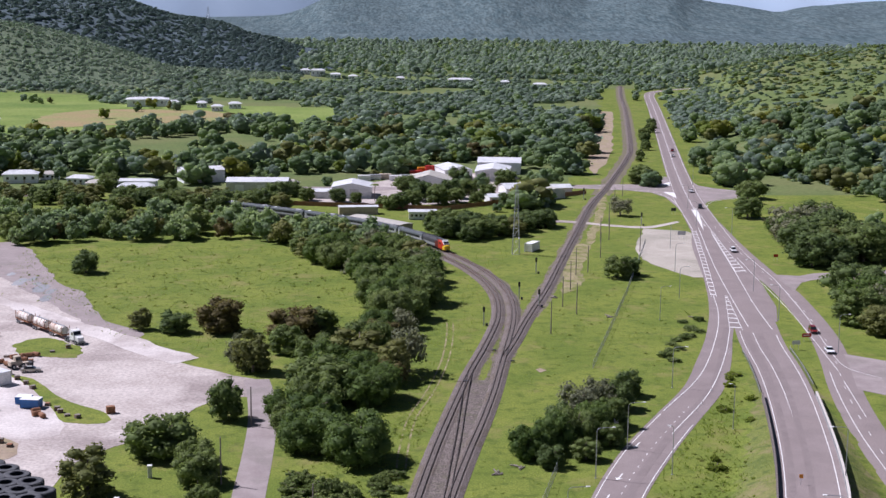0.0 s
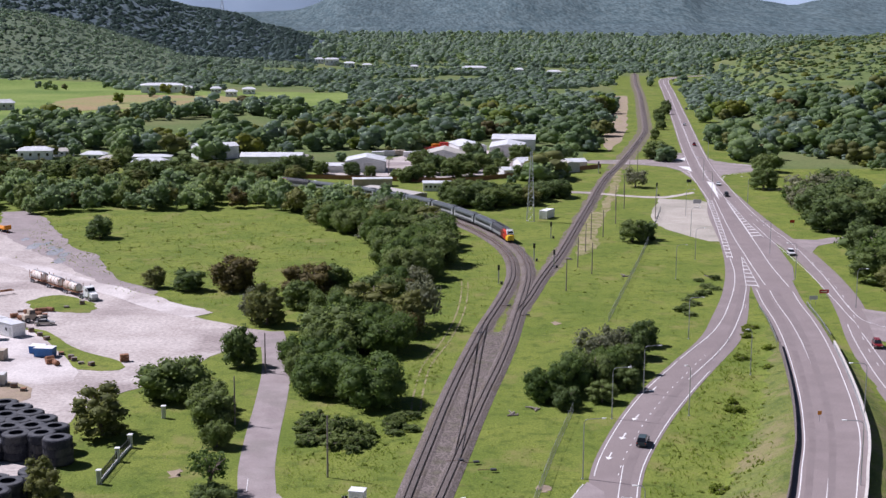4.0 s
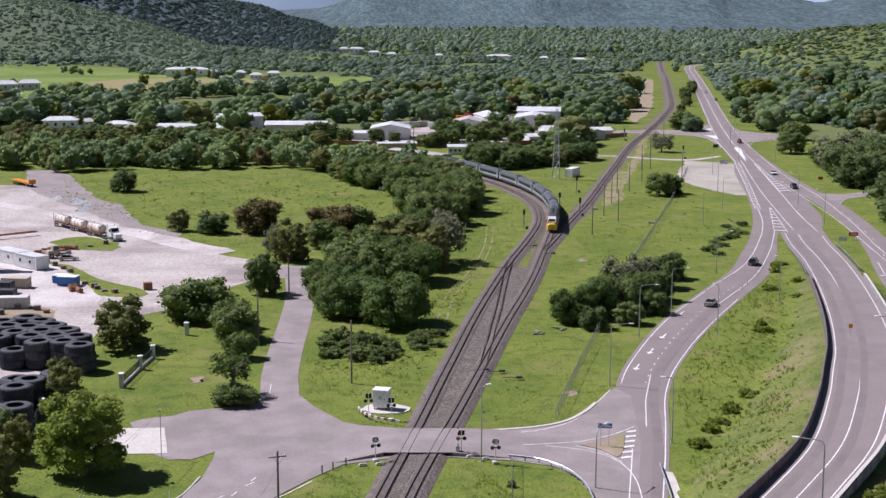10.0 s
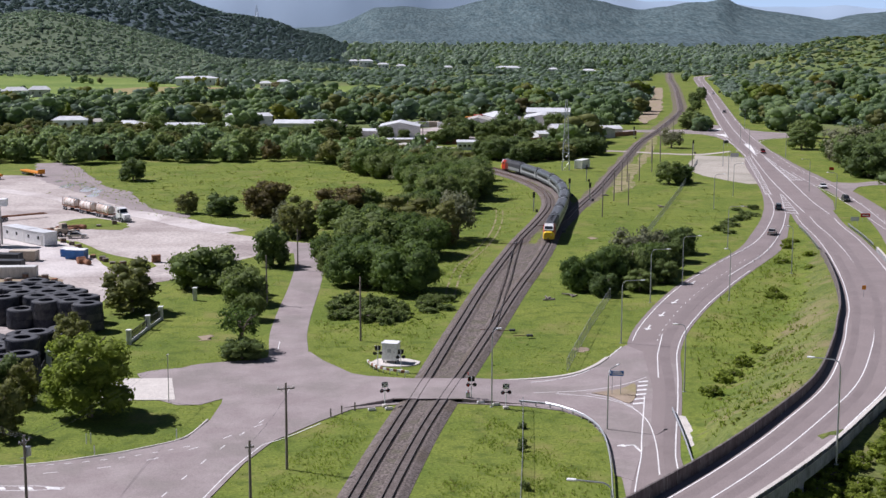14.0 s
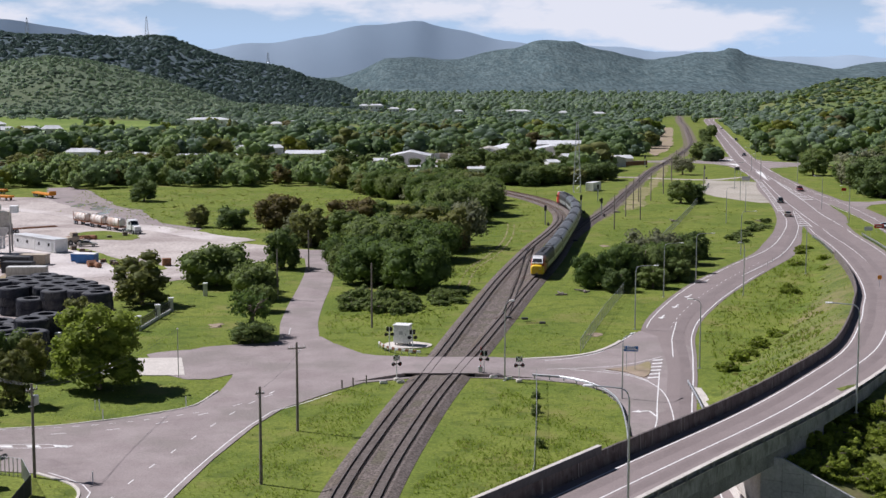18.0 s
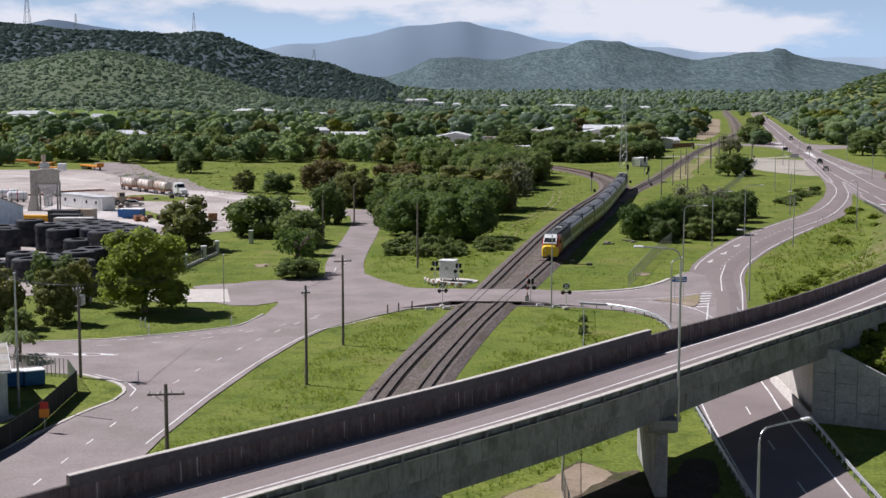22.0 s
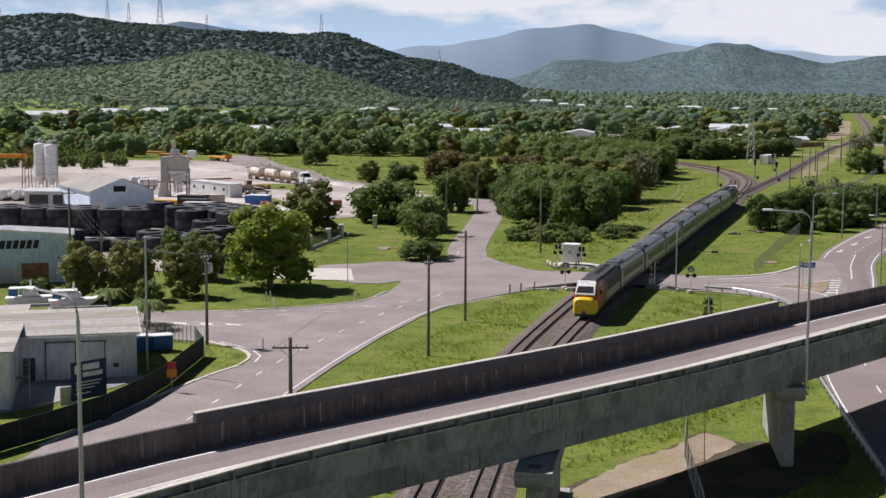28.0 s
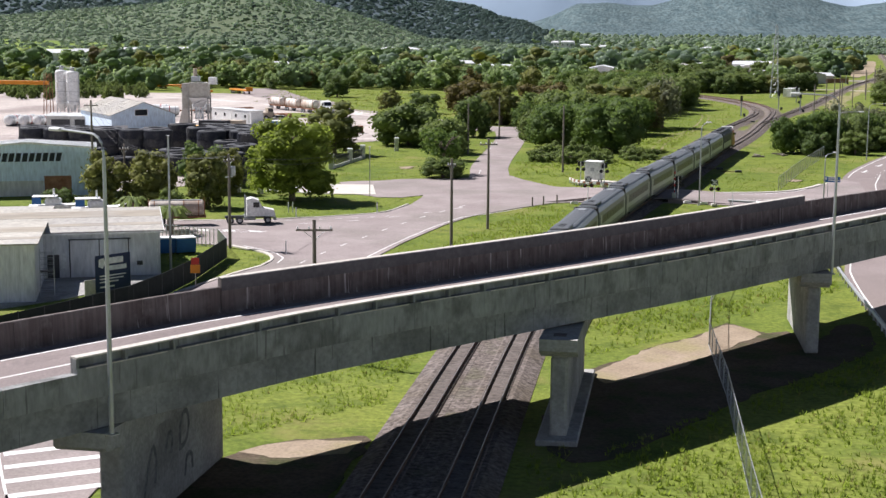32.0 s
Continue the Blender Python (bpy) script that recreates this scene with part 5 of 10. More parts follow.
# Trees along the verge and the works.
for key, x, y, h, r in (("bright", -27.3, 89.5, 11.2, 6.2), ("olive", -36.3, 156.5, 9.0, 5.6), ("olive", -37, 119, 6.6, 3.0), ("olive", -39.6, 127, 6.0, 2.4), ("dark", -41.5, 97, 6.5, 3.2), ("spread", -27, 180.5, 7.2, 8.0), ("spread", -19.4, 172, 5.4, 4.4),
                        ("spread", -17.6, 163.4, 5.6, 5.2), ("spread", -15.2, 150, 4.4, 3.0), ("spread", -12.4, 121.5, 2.9, 3.8), ("airy", -13.6, 126.5, 7.0, 4.2), ("dark", -17.4, 204, 8.4, 4.0), ("olive", -47.0, 76.5, 7.0, 3.3),
                        ("olive", -41.4, 77.2, 7.2, 3.4), ("olive", -35.6, 80.5, 6.8, 3.0), ("olive", -37.5, 95.0, 6.0, 2.6), ("dark", -52.5, 75, 2.6, 2.2), ("mid", -37.4, 72, 3.2, 1.8)):
    tree(key, x, y, h, r, group="trees beside the works")
for key, x, y, h, r in (("dome", 44, 178, 6.3, 4.6), ("dome", 49, 183, 6.8, 4.8), ("dome_light", 54, 187, 6.8, 4.6), ("dome", 58.5, 193, 6.8, 4.8), ("grey", 57, 203, 7.6, 5.0), ("grey", 62, 210, 7.2, 4.4), ("mid", 63, 199, 6.2, 4.2), ("dark", 47.5, 172.5, 4.4, 3.0),
                        ("dark", 67, 212, 6.4, 4.0), ("mid", 55, 177, 4.2, 3.2), ("dark", 70.5, 222, 5.8, 3.6), ("mid", 61, 186, 4.6, 3.0), ("dark", 52, 194, 6.2, 4.0)):
    tree(key, x, y, h, r, group="thicket beside the slip road")
for key, x, y, h, r in (("mid", 90, 361, 7.4, 5.0), ("dark", 95, 366, 6.0, 4.0), ("dark", -81, 368, 7.0, 5.2), ("olive", -49.5, 287, 6.0, 3.2), ("dark", -40, 284, 5.6, 4.8), ("bronze", -28, 285, 9.0, 7.0), ("bronze", -8, 274, 8.8, 7.6), ("olive", -15.5, 243, 9.8, 5.0), ("mid", -9, 262, 7.0, 5.2), ("grey", -19.5, 247, 7.4, 3.6), ("mid", -2, 279, 8, 6),
                        ("grey", 113, 497, 7.5, 5.6), ("dark", 46, 432, 6, 4.5), ("mid", 140, 605, 9, 7)):
    tree(key, x, y, h, r, group="single trees")
for key, x, y, h, r in (("mid", 184, 842, 7.5, 4.8), ("dark", 180.5, 822, 6.4, 4.0), ("mid", 172, 768, 5.4, 3.6), ("dark", 175, 786, 5.0, 3.4), ("shrub", 157, 706, 3.0, 3.0), ("mid", 160.5, 722, 4.4, 2.8), ("mid", 142.4, 620, 4.8, 3.6), ("shrub", 148, 640, 2.6, 2.6), ("shrub", 152, 668, 2.4, 2.6), ("mid", 196, 888, 7.0, 4.4), ("dark", 204, 926, 7.0, 4.4), ("shrub", 164, 745, 2.8, 2.8), ("spread", 182, 553, 8.0, 7.4), ("spread", 176, 536, 6.6, 5.4)):
    tree(key, x, y, h, r, group="growth beside the highway")
# The belt between the lane and the railway.
BELT = [(-4, 186), (-6, 205), (-1, 240), (6, 277), (11, 320), (8, 352), (-8, 384), (-22, 402), (4, 418), (28, 394), (33, 366), (30, 330), (26, 300), (21, 266), (18, 228), (14, 202), (8, 196)]
for key, x, y, h, r in (("dome", 10.6, 176.5, 8.6, 8.0), ("dome", 1.4, 183.0, 7.6, 6.6), ("dome", -4.2, 200.0, 7.2, 5.6), ("grey", 21.5, 243, 10.6, 5.4), ("olive", 18.0, 236, 9.6, 4.8), ("dome_light", -1.0, 252, 6.8, 5.6), ("mid", 3.5, 181, 3.4, 3.6), ("shrub", 6.0, 158, 2.8, 2.6), ("shrub", 1.2, 163, 2.4, 2.2), ("shrub", 3.6, 160, 2.0, 2.0)):
    tree(key, x, y, h, r, group="belt of trees by the railway")
belt_rng = random.Random(21)
for x, y in scatter(BELT, 8.6, 21):
    h = belt_rng.uniform(5.4, 9.6)
    tree(belt_rng.choices(("dome", "dome_light", "mid", "olive", "bronze", "grey"), (6, 3.2, 1.6, 1.0, 0.5, 0.6))[0], x, y, h, h * belt_rng.uniform(0.66, 0.88), group="belt of trees by the railway")
for x, y in scatter([(-1, 168), (12, 160), (20, 172), (20, 160), (8, 146), (-2, 150)], 3.2, 22):
    tree("shrub", x, y, tree_rng.uniform(0.9, 2.0), group="undergrowth")
# The belt beyond the meadow.
BELT2 = [(-150, 432), (-120, 418), (-92, 424), (-60, 428), (-36, 434), (-20, 420), (-6, 402), (8, 398), (14, 418), (0, 436), (-22, 452), (-45, 464), (-100, 474), (-150, 484)]
wood([(38, 440), (30, 455), (36, 470), (60, 455), (58, 436)], 6.5, 24, [("dark", 5), ("mid", 3)], 5.5, 8, "trees by the railway yard")
wood([(60, 440), (72, 452), (80, 470), (66, 474)], 6, 25, [("dark", 5), ("olive", 1)], 5.5, 7.5, "trees by the railway yard")
wood([(157, 382), (153, 404), (160, 430), (168, 460), (190, 450), (190, 380)], 9.0, 26, [("dark", 4), ("mid", 3), ("grey", 1.6), ("olive", 1.0), ("airy", 0.8)], 7, 13, "tall trees by the service road")
wood([(153, 332), (151, 312), (145, 286), (145, 268), (156, 256), (172, 300), (172, 342), (160, 348)], 9.0, 27, [("dark", 4), ("mid", 3), ("grey", 1.6), ("olive", 1.0), ("airy", 0.8)], 7, 11.5, "tall trees by the service road")
tree("mid", 165.5, 493, 9.0, 6.8, group="single trees")
for k in range(14):
    tree("shrub", 87 + k * 1.15 + tree_rng.uniform(-3, 2), 252 + k * 3.6 + tree_rng.uniform(-3, 3), tree_rng.uniform(0.5, 1.5), group="shrubs in the hollow")
for x, y in scatter([(86, 190), (92, 230), (100, 262), (103, 250), (96, 205)], 14, 28) + [(97, 236), (99, 240), (95.5, 230), (62, 118), (66.5, 126), (57, 108), (59, 112), (54, 101), (79, 171), (80, 176)]:
    k = tree_rng.uniform(0.6, 1.3)
    tree("weed", x, y, k, tree_rng.uniform(1.2, 2.4), group="bushes on the embankment")
# Thick bushes on the bank behind the wing wall and below the overpass.
for x, y in scatter([(45.4, 35.2), (50, 32.4), (56.5, 29.6), (74, 36), (78, 60), (72, 70), (60, 54), (51, 42)], 2.0, 30):
    k = tree_rng.uniform(0.5, 1.25)
    z = bank_z(x, y)
    tree("weed", x, y, k, k * tree_rng.uniform(1.3, 2.0), group="bushes behind the wing wall", z=None if z is None else z - 0.1)
for x, y in scatter([(70, 62), (84, 74), (98, 120), (104, 140), (92, 118), (84, 96), (76, 78)], 6.5, 31):
    tree("shrub", x, y, tree_rng.uniform(1.4, 3.0), group="shrubs on the embankment")
for x, y, h, r in ((17, 513, 6, 4), (38, 528, 8.5, 6), (30, 541, 9, 6.5), (44, 549, 9, 6), (68, 520, 7, 5), (-32, 536, 9, 6), (-6, 536, 6, 4.5), (72, 588, 9, 6), (50, 590, 9.5, 6), (24, 568, 8, 6), (21, 516, 7, 4.5), (26.6, 523, 7, 5), (14, 520, 5, 3.5), (46, 535, 6.5, 5), (55, 531, 5.5, 4), (53, 560, 7.5, 5), (61, 551, 6.5, 4.5), (80, 582, 6, 4), (87.6, 547, 5, 3.5), (35, 556, 6, 4.5), (2, 532, 5, 3), (-20, 540, 6, 4), (-28, 552, 7, 5), (-112, 566, 9, 5.5), (-84, 566, 6, 4), (-138, 570, 5, 4), (-66, 548, 5, 4)):
    tree(tree_rng.choice(("dark", "mid", "mid")), x, y, h, r, group="trees among the sheds")
for x, y in scatter([(-172, 520), (-60, 500), (-26, 506), (-30, 536), (-70, 542), (-170, 560)], 10.0, 33):
    k = tree_rng.uniform(5.0, 8.0)
    tree(tree_rng.choice(("dark", "mid", "olive")), x, y, k, k * 0.75, group="trees before the houses")
for x, y in scatter([(-175, 322), (-140, 326), (-132, 338), (-150, 380), (-196, 440), (-230, 440), (-200, 360)], 7.5, 34):
    tree("shrub", x, y, tree_rng.uniform(2.0, 4.0), group="bushes behind the yard")
# Far woods: many small uneven crowns in one mesh a stand.
FAR_FORMS = [crown(400 + k, 4.2, 7.0, 0.2, 8, 112, 0.60, shrink=0.95, shape=BALL0) for k in range(10)]
HILL_FORMS = [crown(500 + k, 4.2, 7.0, 0.1, 3, 9, 0.9, shrink=1.08, shape=BALL0) for k in range(8)]


def stand(name, points, lo, hi, colours, seed, label, forms=FAR_FORMS, flat=1.0, wide=1.0, sink=0.0):
    rng = np.random.default_rng(seed)
    pts = np.array(points)
    if not len(pts):
        return
    z = height(pts[:, 0], pts[:, 1])
    pick = rng.integers(0, len(forms), len(pts))
    which = rng.choice(len(colours), len(pts), p=np.array([c[1] for c in colours]) / sum(c[1] for c in colours))
    vs, fs, ms, o = [], [], [], 0
    for i, (x, y) in enumerate(pts):
        v, f = forms[pick[i]]
        h = lo + (hi - lo) * rng.uniform() ** 1.5
        a, s, w = rng.uniform(0, 6.28), h / 7.0, rng.uniform(0.85, 1.25)
        c, sn = math.cos(a), math.sin(a)
        q = v * [s * w * wide, s * w * wide, s * flat]
        vs.append(np.stack([q[:, 0] * c - q[:, 1] * sn + x, q[:, 0] * sn + q[:, 1] * c + y, q[:, 2] + z[i] - 0.2 - sink * h * flat], 1))
        fs.append(f + o)
        ms.append(np.full(len(f), which[i]))
        o += len(v)
    me = fast_mesh(name, np.concatenate(vs), np.concatenate(fs), [M_TREES[c[0]] for c in colours])
    me.polygons.foreach_set("material_index", np.concatenate(ms).astype(np.int32))
    tagged(new(name, me), label, "woodland", kind="stuff")


def wedge(lo_az, hi_az, near, far, gap0, seed, test=None):
    """Points in a sector, spaced wider with distance."""
    rng = np.random.default_rng(seed)
    out, d = [], near
    while d < far:
        gap = gap0 * (d / near) ** 0.35
        n = int(radians(hi_az - lo_az) * d / gap)
        a = np.radians(rng.uniform(lo_az, hi_az, n))
        r = d + rng.uniform(-0.5, 0.5, n) * gap
        out.append(np.stack([EYE[0] + np.sin(a) * r, EYE[1] + np.cos(a) * r], 1))
        d += gap
    p = np.concatenate(out)
    keep = np.ones(len(p), bool) if test is None else test(p[:, 0], p[:, 1])
    return p[keep]


TOWN = [(-26, 500), (40, 492), (66, 512), (112, 560), (112, 600), (95, 640), (84, 690), (48, 680), (20, 625), (-22, 580)]
HOUSES = [(-178, 612), (-90, 560), (-20, 560), (-20, 592), (-62, 596), (-92, 612), (-150, 642), (-178, 642)]
CLEAR = [[(-225, 880), (-52, 960), (-70, 1000), (-230, 930)], [(-80, 1560), (130, 1470), (140, 1530), (-70, 1650)], [(60, 1010), (120, 1020), (120, 1040), (60, 1035)], [(78, 640), (96, 640), (130, 700), (120, 705)], [(110, 800), (120, 800), (122, 900), (112, 900)]]
HIGH3 = [(p[0], p[1], 0) for p in HIGH]


def wild(x, y, gaps=-0.45):
    keep = (y > np.where((x < -20) & (x > -195), 606, 500)) & (from_line(TRACK_M[::3], x, y)[0] > 19) & (from_line(HIGH3[::2], x, y)[0] > 12) & (from_line(TRACK_R[:40:2], x, y)[0] > 9)
    for q in [TOWN, HOUSES, PASTURE] + CLEAR:
        keep &= ~inside(q, x, y)
    keep &= ~((x < 160) & (y < 585) & (x > 100)) & ~((x > 150) & (x < 232) & (y < 600))
    thin = np.sin(x * 0.021 + 0.6) * np.sin(y * 0.017 + 1.1) + 0.6 * np.sin(x * 0.05) * np.sin(y * 0.043)
    return keep & (thin > gaps)


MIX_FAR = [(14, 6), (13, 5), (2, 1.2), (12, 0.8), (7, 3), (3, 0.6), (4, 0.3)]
# Farther stands lean on the haze-tinted foliage.
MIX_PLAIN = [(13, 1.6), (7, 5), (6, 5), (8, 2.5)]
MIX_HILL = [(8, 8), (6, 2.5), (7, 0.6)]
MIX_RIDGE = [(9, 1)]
TINY_FORMS = [crown(560 + k, 4.2, 7.0, 0.0, 2, 6, 1.1, shrink=1.1, shape=BALL0) for k in range(10)]
MID_FORMS = [crown(700 + k, 4.2, 7.0, 0.3, 10, 420, 0.48, shrink=0.86) for k in range(6)]
stand("woodland", scatter(BELT2, 8.0, 23), 6, 11, [(13, 4), (1, 4), (14, 4), (2, 1.2), (4, 0.5)], 66, "belt of dense green trees beyond the meadow", MID_FORMS)
stand("woodland", wedge(-26, 20, 590, 1000, 8.8, 41, wild), 3.4, 14, MIX_FAR, 51, "dense green woodland on the plain", flat=0.9, wide=1.15)
stand("woodland", wedge(-26, 20, 1000, 1750, 7.6, 42, lambda x, y: wild(x, y) & (height(x, y) < 8)), 4.5, 10.5, MIX_PLAIN, 52, "dense green woodland on the plain", HILL_FORMS, flat=0.66, wide=1.0, sink=0.2)
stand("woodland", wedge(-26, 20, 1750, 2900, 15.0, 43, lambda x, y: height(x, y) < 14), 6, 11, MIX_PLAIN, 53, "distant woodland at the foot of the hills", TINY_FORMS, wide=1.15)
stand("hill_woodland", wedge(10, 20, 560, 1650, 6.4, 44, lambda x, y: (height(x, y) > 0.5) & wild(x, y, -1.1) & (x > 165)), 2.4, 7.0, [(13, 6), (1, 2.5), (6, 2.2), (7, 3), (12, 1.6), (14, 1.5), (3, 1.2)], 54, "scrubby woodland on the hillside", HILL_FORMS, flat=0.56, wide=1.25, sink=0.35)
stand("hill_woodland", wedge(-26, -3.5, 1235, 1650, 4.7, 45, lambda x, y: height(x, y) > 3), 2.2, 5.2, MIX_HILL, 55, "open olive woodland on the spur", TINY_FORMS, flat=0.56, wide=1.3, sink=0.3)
stand("hill_woodland", wedge(-26, -3.5, 1650, 2200, 6.2, 145, lambda x, y: height(x, y) > 3), 3.4, 7.5, MIX_RIDGE, 155, "dense woodland on the ridge, cloud shade and haze put into its colour", TINY_FORMS, flat=0.60, wide=1.3, sink=0.3)
stand("hill_woodland", wedge(11, 20, 330, 560, 9.0, 46, lambda x, y: (x > 190) & (y > 235)), 5, 10, [(13, 5), (1, 3), (14, 4), (12, 1)], 56, "scrubby woodland east of the highway")
stand("woodland", [p for p in wedge(-24, -8, 900, 1500, 34.0, 47, lambda x, y: inside(PASTURE, x, y) & (np.sin(x * 0.03) * np.sin(y * 0.02) > 0.25))], 5, 9, MIX_FAR, 57, "clumps of trees in the pasture")
stand("woodland", wedge(6.8, 10.2, 700, 1500, 13.0, 48, lambda x, y: (from_line(TRACK_M[::3], x, y)[0] > 12) & (from_line(HIGH3[::2], x, y)[0] > 11) & (from_line(TRACK_M[::3], x, y)[0] < 60) & (x > np.interp(y, [587, 1251], [120, 234]))), 4, 8, MIX_FAR, 58, "trees between railway and highway")
stand("woodland", [p for p in wedge(-24, -10, 480, 620, 9.0, 49, lambda x, y: (x < -140) & (y > 400) & (y < 505))], 5, 8, MIX_FAR, 59, "dense green woodland on the plain")
stand("woodland", [(x, y) for x, y in scatter(HOUSES, 12, 50) if y > 585 and random.Random(int(x * 7 + y)).random() < 0.5 and not any(abs(x - a) < 12 and abs(y - b) < 14 for a, b in ((-162, 626), (-134, 590), (-105, 597), (-43, 576)))]  + scatter([(48, 562), (60, 566), (64, 590), (50, 600)], 9, 61) + scatter([(84, 585), (100, 590), (100, 604), (84, 604)], 9, 62), 6, 10, MIX_FAR, 60, "garden trees among the sheds")

# Tussocks and weeds that break up the grass.
TUSSOCK_FORMS = [crown(800 + k, 4.2, 7.0, -1.0, 3, 26, 1.7, shrink=0.8, shape=BALL0) for k in range(6)]


def weedy(poly, gap, seed, lo, hi, label, mix=((11, 8), (12, 3), (3, 0.7)), wide=1.5, floor=-0.2):
    pts = np.array(scatter(poly, gap, seed))
    x, y = pts[:, 0], pts[:, 1]
    ok = (np.sin(x * 0.31 + 1.0) * np.sin(y * 0.23) + 0.7 * np.sin(x * 0.9 + y * 0.4) > floor) & ~inside(CROSS, x, y)
    for q, w in ((TRACK_R[::2], 3.0), (TRACK_L[::2], 2.8), (TRACK_M[::2], 3.0), (RAMP[::2], 6.2), (LOCAL, 4.6)):
        ok &= from_line(q, x, y)[0] > w
    ok &= from_line(OVER_MID, x, y)[0] > np.where(y > 60, 7.6, 9.0)
    keep = pts[ok]
    stand("long_grass", keep, lo, hi, list(mix), seed, label, TUSSOCK_FORMS, wide=wide, flat=0.5)


weedy([(46, 70), (62, 76), (74, 120), (86, 170), (98, 225), (102, 262), (84, 205), (64, 160), (52, 112)], 1.7, 301, 0.3, 0.8, "weedy tussocks on the embankment", floor=-0.1)
weedy([(-2, 140), (14, 134), (22, 165), (26, 215), (18, 200), (8, 168), (-3, 172)], 1.5, 302, 0.3, 0.8, "rank green growth below the trees", floor=-0.2)
weedy([(-7, 40), (4, 40), (9, 90), (5, 90), (-3, 66)], 1.0, 303, 0.14, 0.4, "tussocky grass by the railway", floor=0.1)
weedy([(18, 40), (24, 40), (34, 56), (35, 86), (27, 92), (20, 92)], 1.0, 304, 0.14, 0.4, "tussocky grass inside the slip road", floor=0.0)
weedy([(24, 112), (34, 114), (50, 172), (44, 170), (36, 180), (30, 150)], 1.7, 305, 0.2, 0.6, "tussocky grass by the railway", floor=0.1)
weedy([(44, 225), (60, 220), (82, 235), (100, 290), (108, 350), (84, 380), (60, 330), (52, 270)], 2.6, 306, 0.25, 0.8, "tussocky grass in the long field", floor=0.25)
weedy([(-100, 330), (-50, 300), (0, 320), (4, 350), (-14, 384), (-60, 415), (-100, 410)], 2.7, 307, 0.3, 1.0, "tussocky meadow grass", floor=0.1)
for x, y, h in ((27.4, 84.5, 0.9), (27.0, 77.0, 1.1), (26.8, 75.0, 0.8), (26.4, 61.0, 1.0)):
    tree("shrub", x, y, h, 0.7, group="climbers on the fence")
weedy([(-7, -26), (3.2, -12), (3.4, 28), (-6, 30), (-8.5, 0)], 0.9, 309, 0.12, 0.32, "long tufted grass by the railway", floor=-0.2)
weedy([(12, 6), (21, 20), (33, 26), (33, 48), (14, 44)], 0.9, 310, 0.12, 0.32, "long tufted grass beyond the bridge", floor=-0.2)
weedy([(22, -30), (38, -8), (38, 8), (30, 4), (20, -10)], 0.9, 311, 0.12, 0.3, "long tufted grass before the bridge", floor=-0.2)

# Stones rolled off the ballast and weeds that creep up its foot.
def beside(line, lo, hi, step, seed, lim):
    rng = random.Random(seed)
    pts = [(p[0], p[1], 0.0) for p in line if lim[0] < p[1] < lim[1]]
    lens, out, q = length_of(pts), [], 0.0
    while q < lens[-1]:
        p, head = along(pts, q, lens)
        off = lo + (hi - lo) * abs(rng.gauss(0, 0.45))
        out.append((p[0] + math.sin(head) * off, p[1] - math.cos(head) * off))
        q += step * rng.uniform(0.3, 1.7)
    return [p for p in out if not inside(CROSS, np.array([p[0]]), np.array([p[1]]))[0]]


EDGES = [(TRACK_R, 1.75, 3.2, 61, (-70, 300)), (TRACK_L, -1.75, -3.4, 62, (-70, 300))]
for line, lo, hi, seed, lim in EDGES:
    stones, srng = Geo(), np.random.default_rng(seed)
    at = beside(line, lo, hi, 0.10, seed, lim)
    v0 = np.array([(-1, 0, 0), (0, -1, 0), (1, 0, 0), (0, 1, 0), (0, 0, 0.8)])
    vs = np.concatenate([(v0 * srng.uniform(0.04, 0.13) * srng.uniform(0.6, 1.4, (5, 3))) @ np.array([[math.cos(k), math.sin(k), 0], [-math.sin(k), math.cos(k), 0], [0, 0, 1]]) + [x, y, 0.035] for k, (x, y) in enumerate(at)])
    tri = (np.arange(len(at))[:, None, None] * 5 + np.array([(0, 1, 4), (1, 2, 4), (2, 3, 4), (3, 0, 4)])).reshape(-1, 3)
    tagged(new("loose_stones", fast_mesh("loose_stones", vs, tri, [M_BALLAST])), "grey stones scattered at the foot of the ballast", "stones", kind="stuff")
    stand("long_grass", beside(line, lo * 1.12, hi * 1.1, 0.42, seed + 9, lim), 0.10, 0.34, [(11, 6), (12, 3), (3, 2)], seed, "weeds creeping over the ballast edge", TUSSOCK_FORMS, wide=1.7, flat=0.6)

# ---- road markings ----
def over_z(x, y):
    d, z = from_line(OVER_MID, np.array([x]), np.array([y]))
    return float(z[0])


def strip(parent, line, off, width=0.15, z=0.0, dash=None, name="edge_line", start=0.0, stop=None, paint=None):
    """A painted line beside a middle line; dash is (paint, gap)."""
    base = shifted([(p[0], p[1], p[2] if len(p) > 2 else 0.0) for p in line], off, z)
    lens = length_of(base)
    stop = lens[-1] if stop is None else min(stop, lens[-1])
    g, s = Geo(), start
    while s < stop - 0.3:
        e = min(s + (dash[0] if dash else stop), stop)
        n = max(2, int((e - s) / 2.5) + 1)
        pts = [along(base, q, lens)[0] for q in np.linspace(s, e, n)]
        a, b = shifted(pts, -width / 2), shifted(pts, width / 2)
        g.add(a + b, [(i, i + n, i + n + 1, i + 1) for i in range(n - 1)])
        s = e + (dash[1] if dash else 1)
    return part(name, g, paint or M_WHITE, parent)


def patch(parent, pts, z, name="bar"):
    return part(name, Geo().add([(x, y, z) for x, y in pts], [tuple(range(len(pts)))]), M_WHITE, parent)


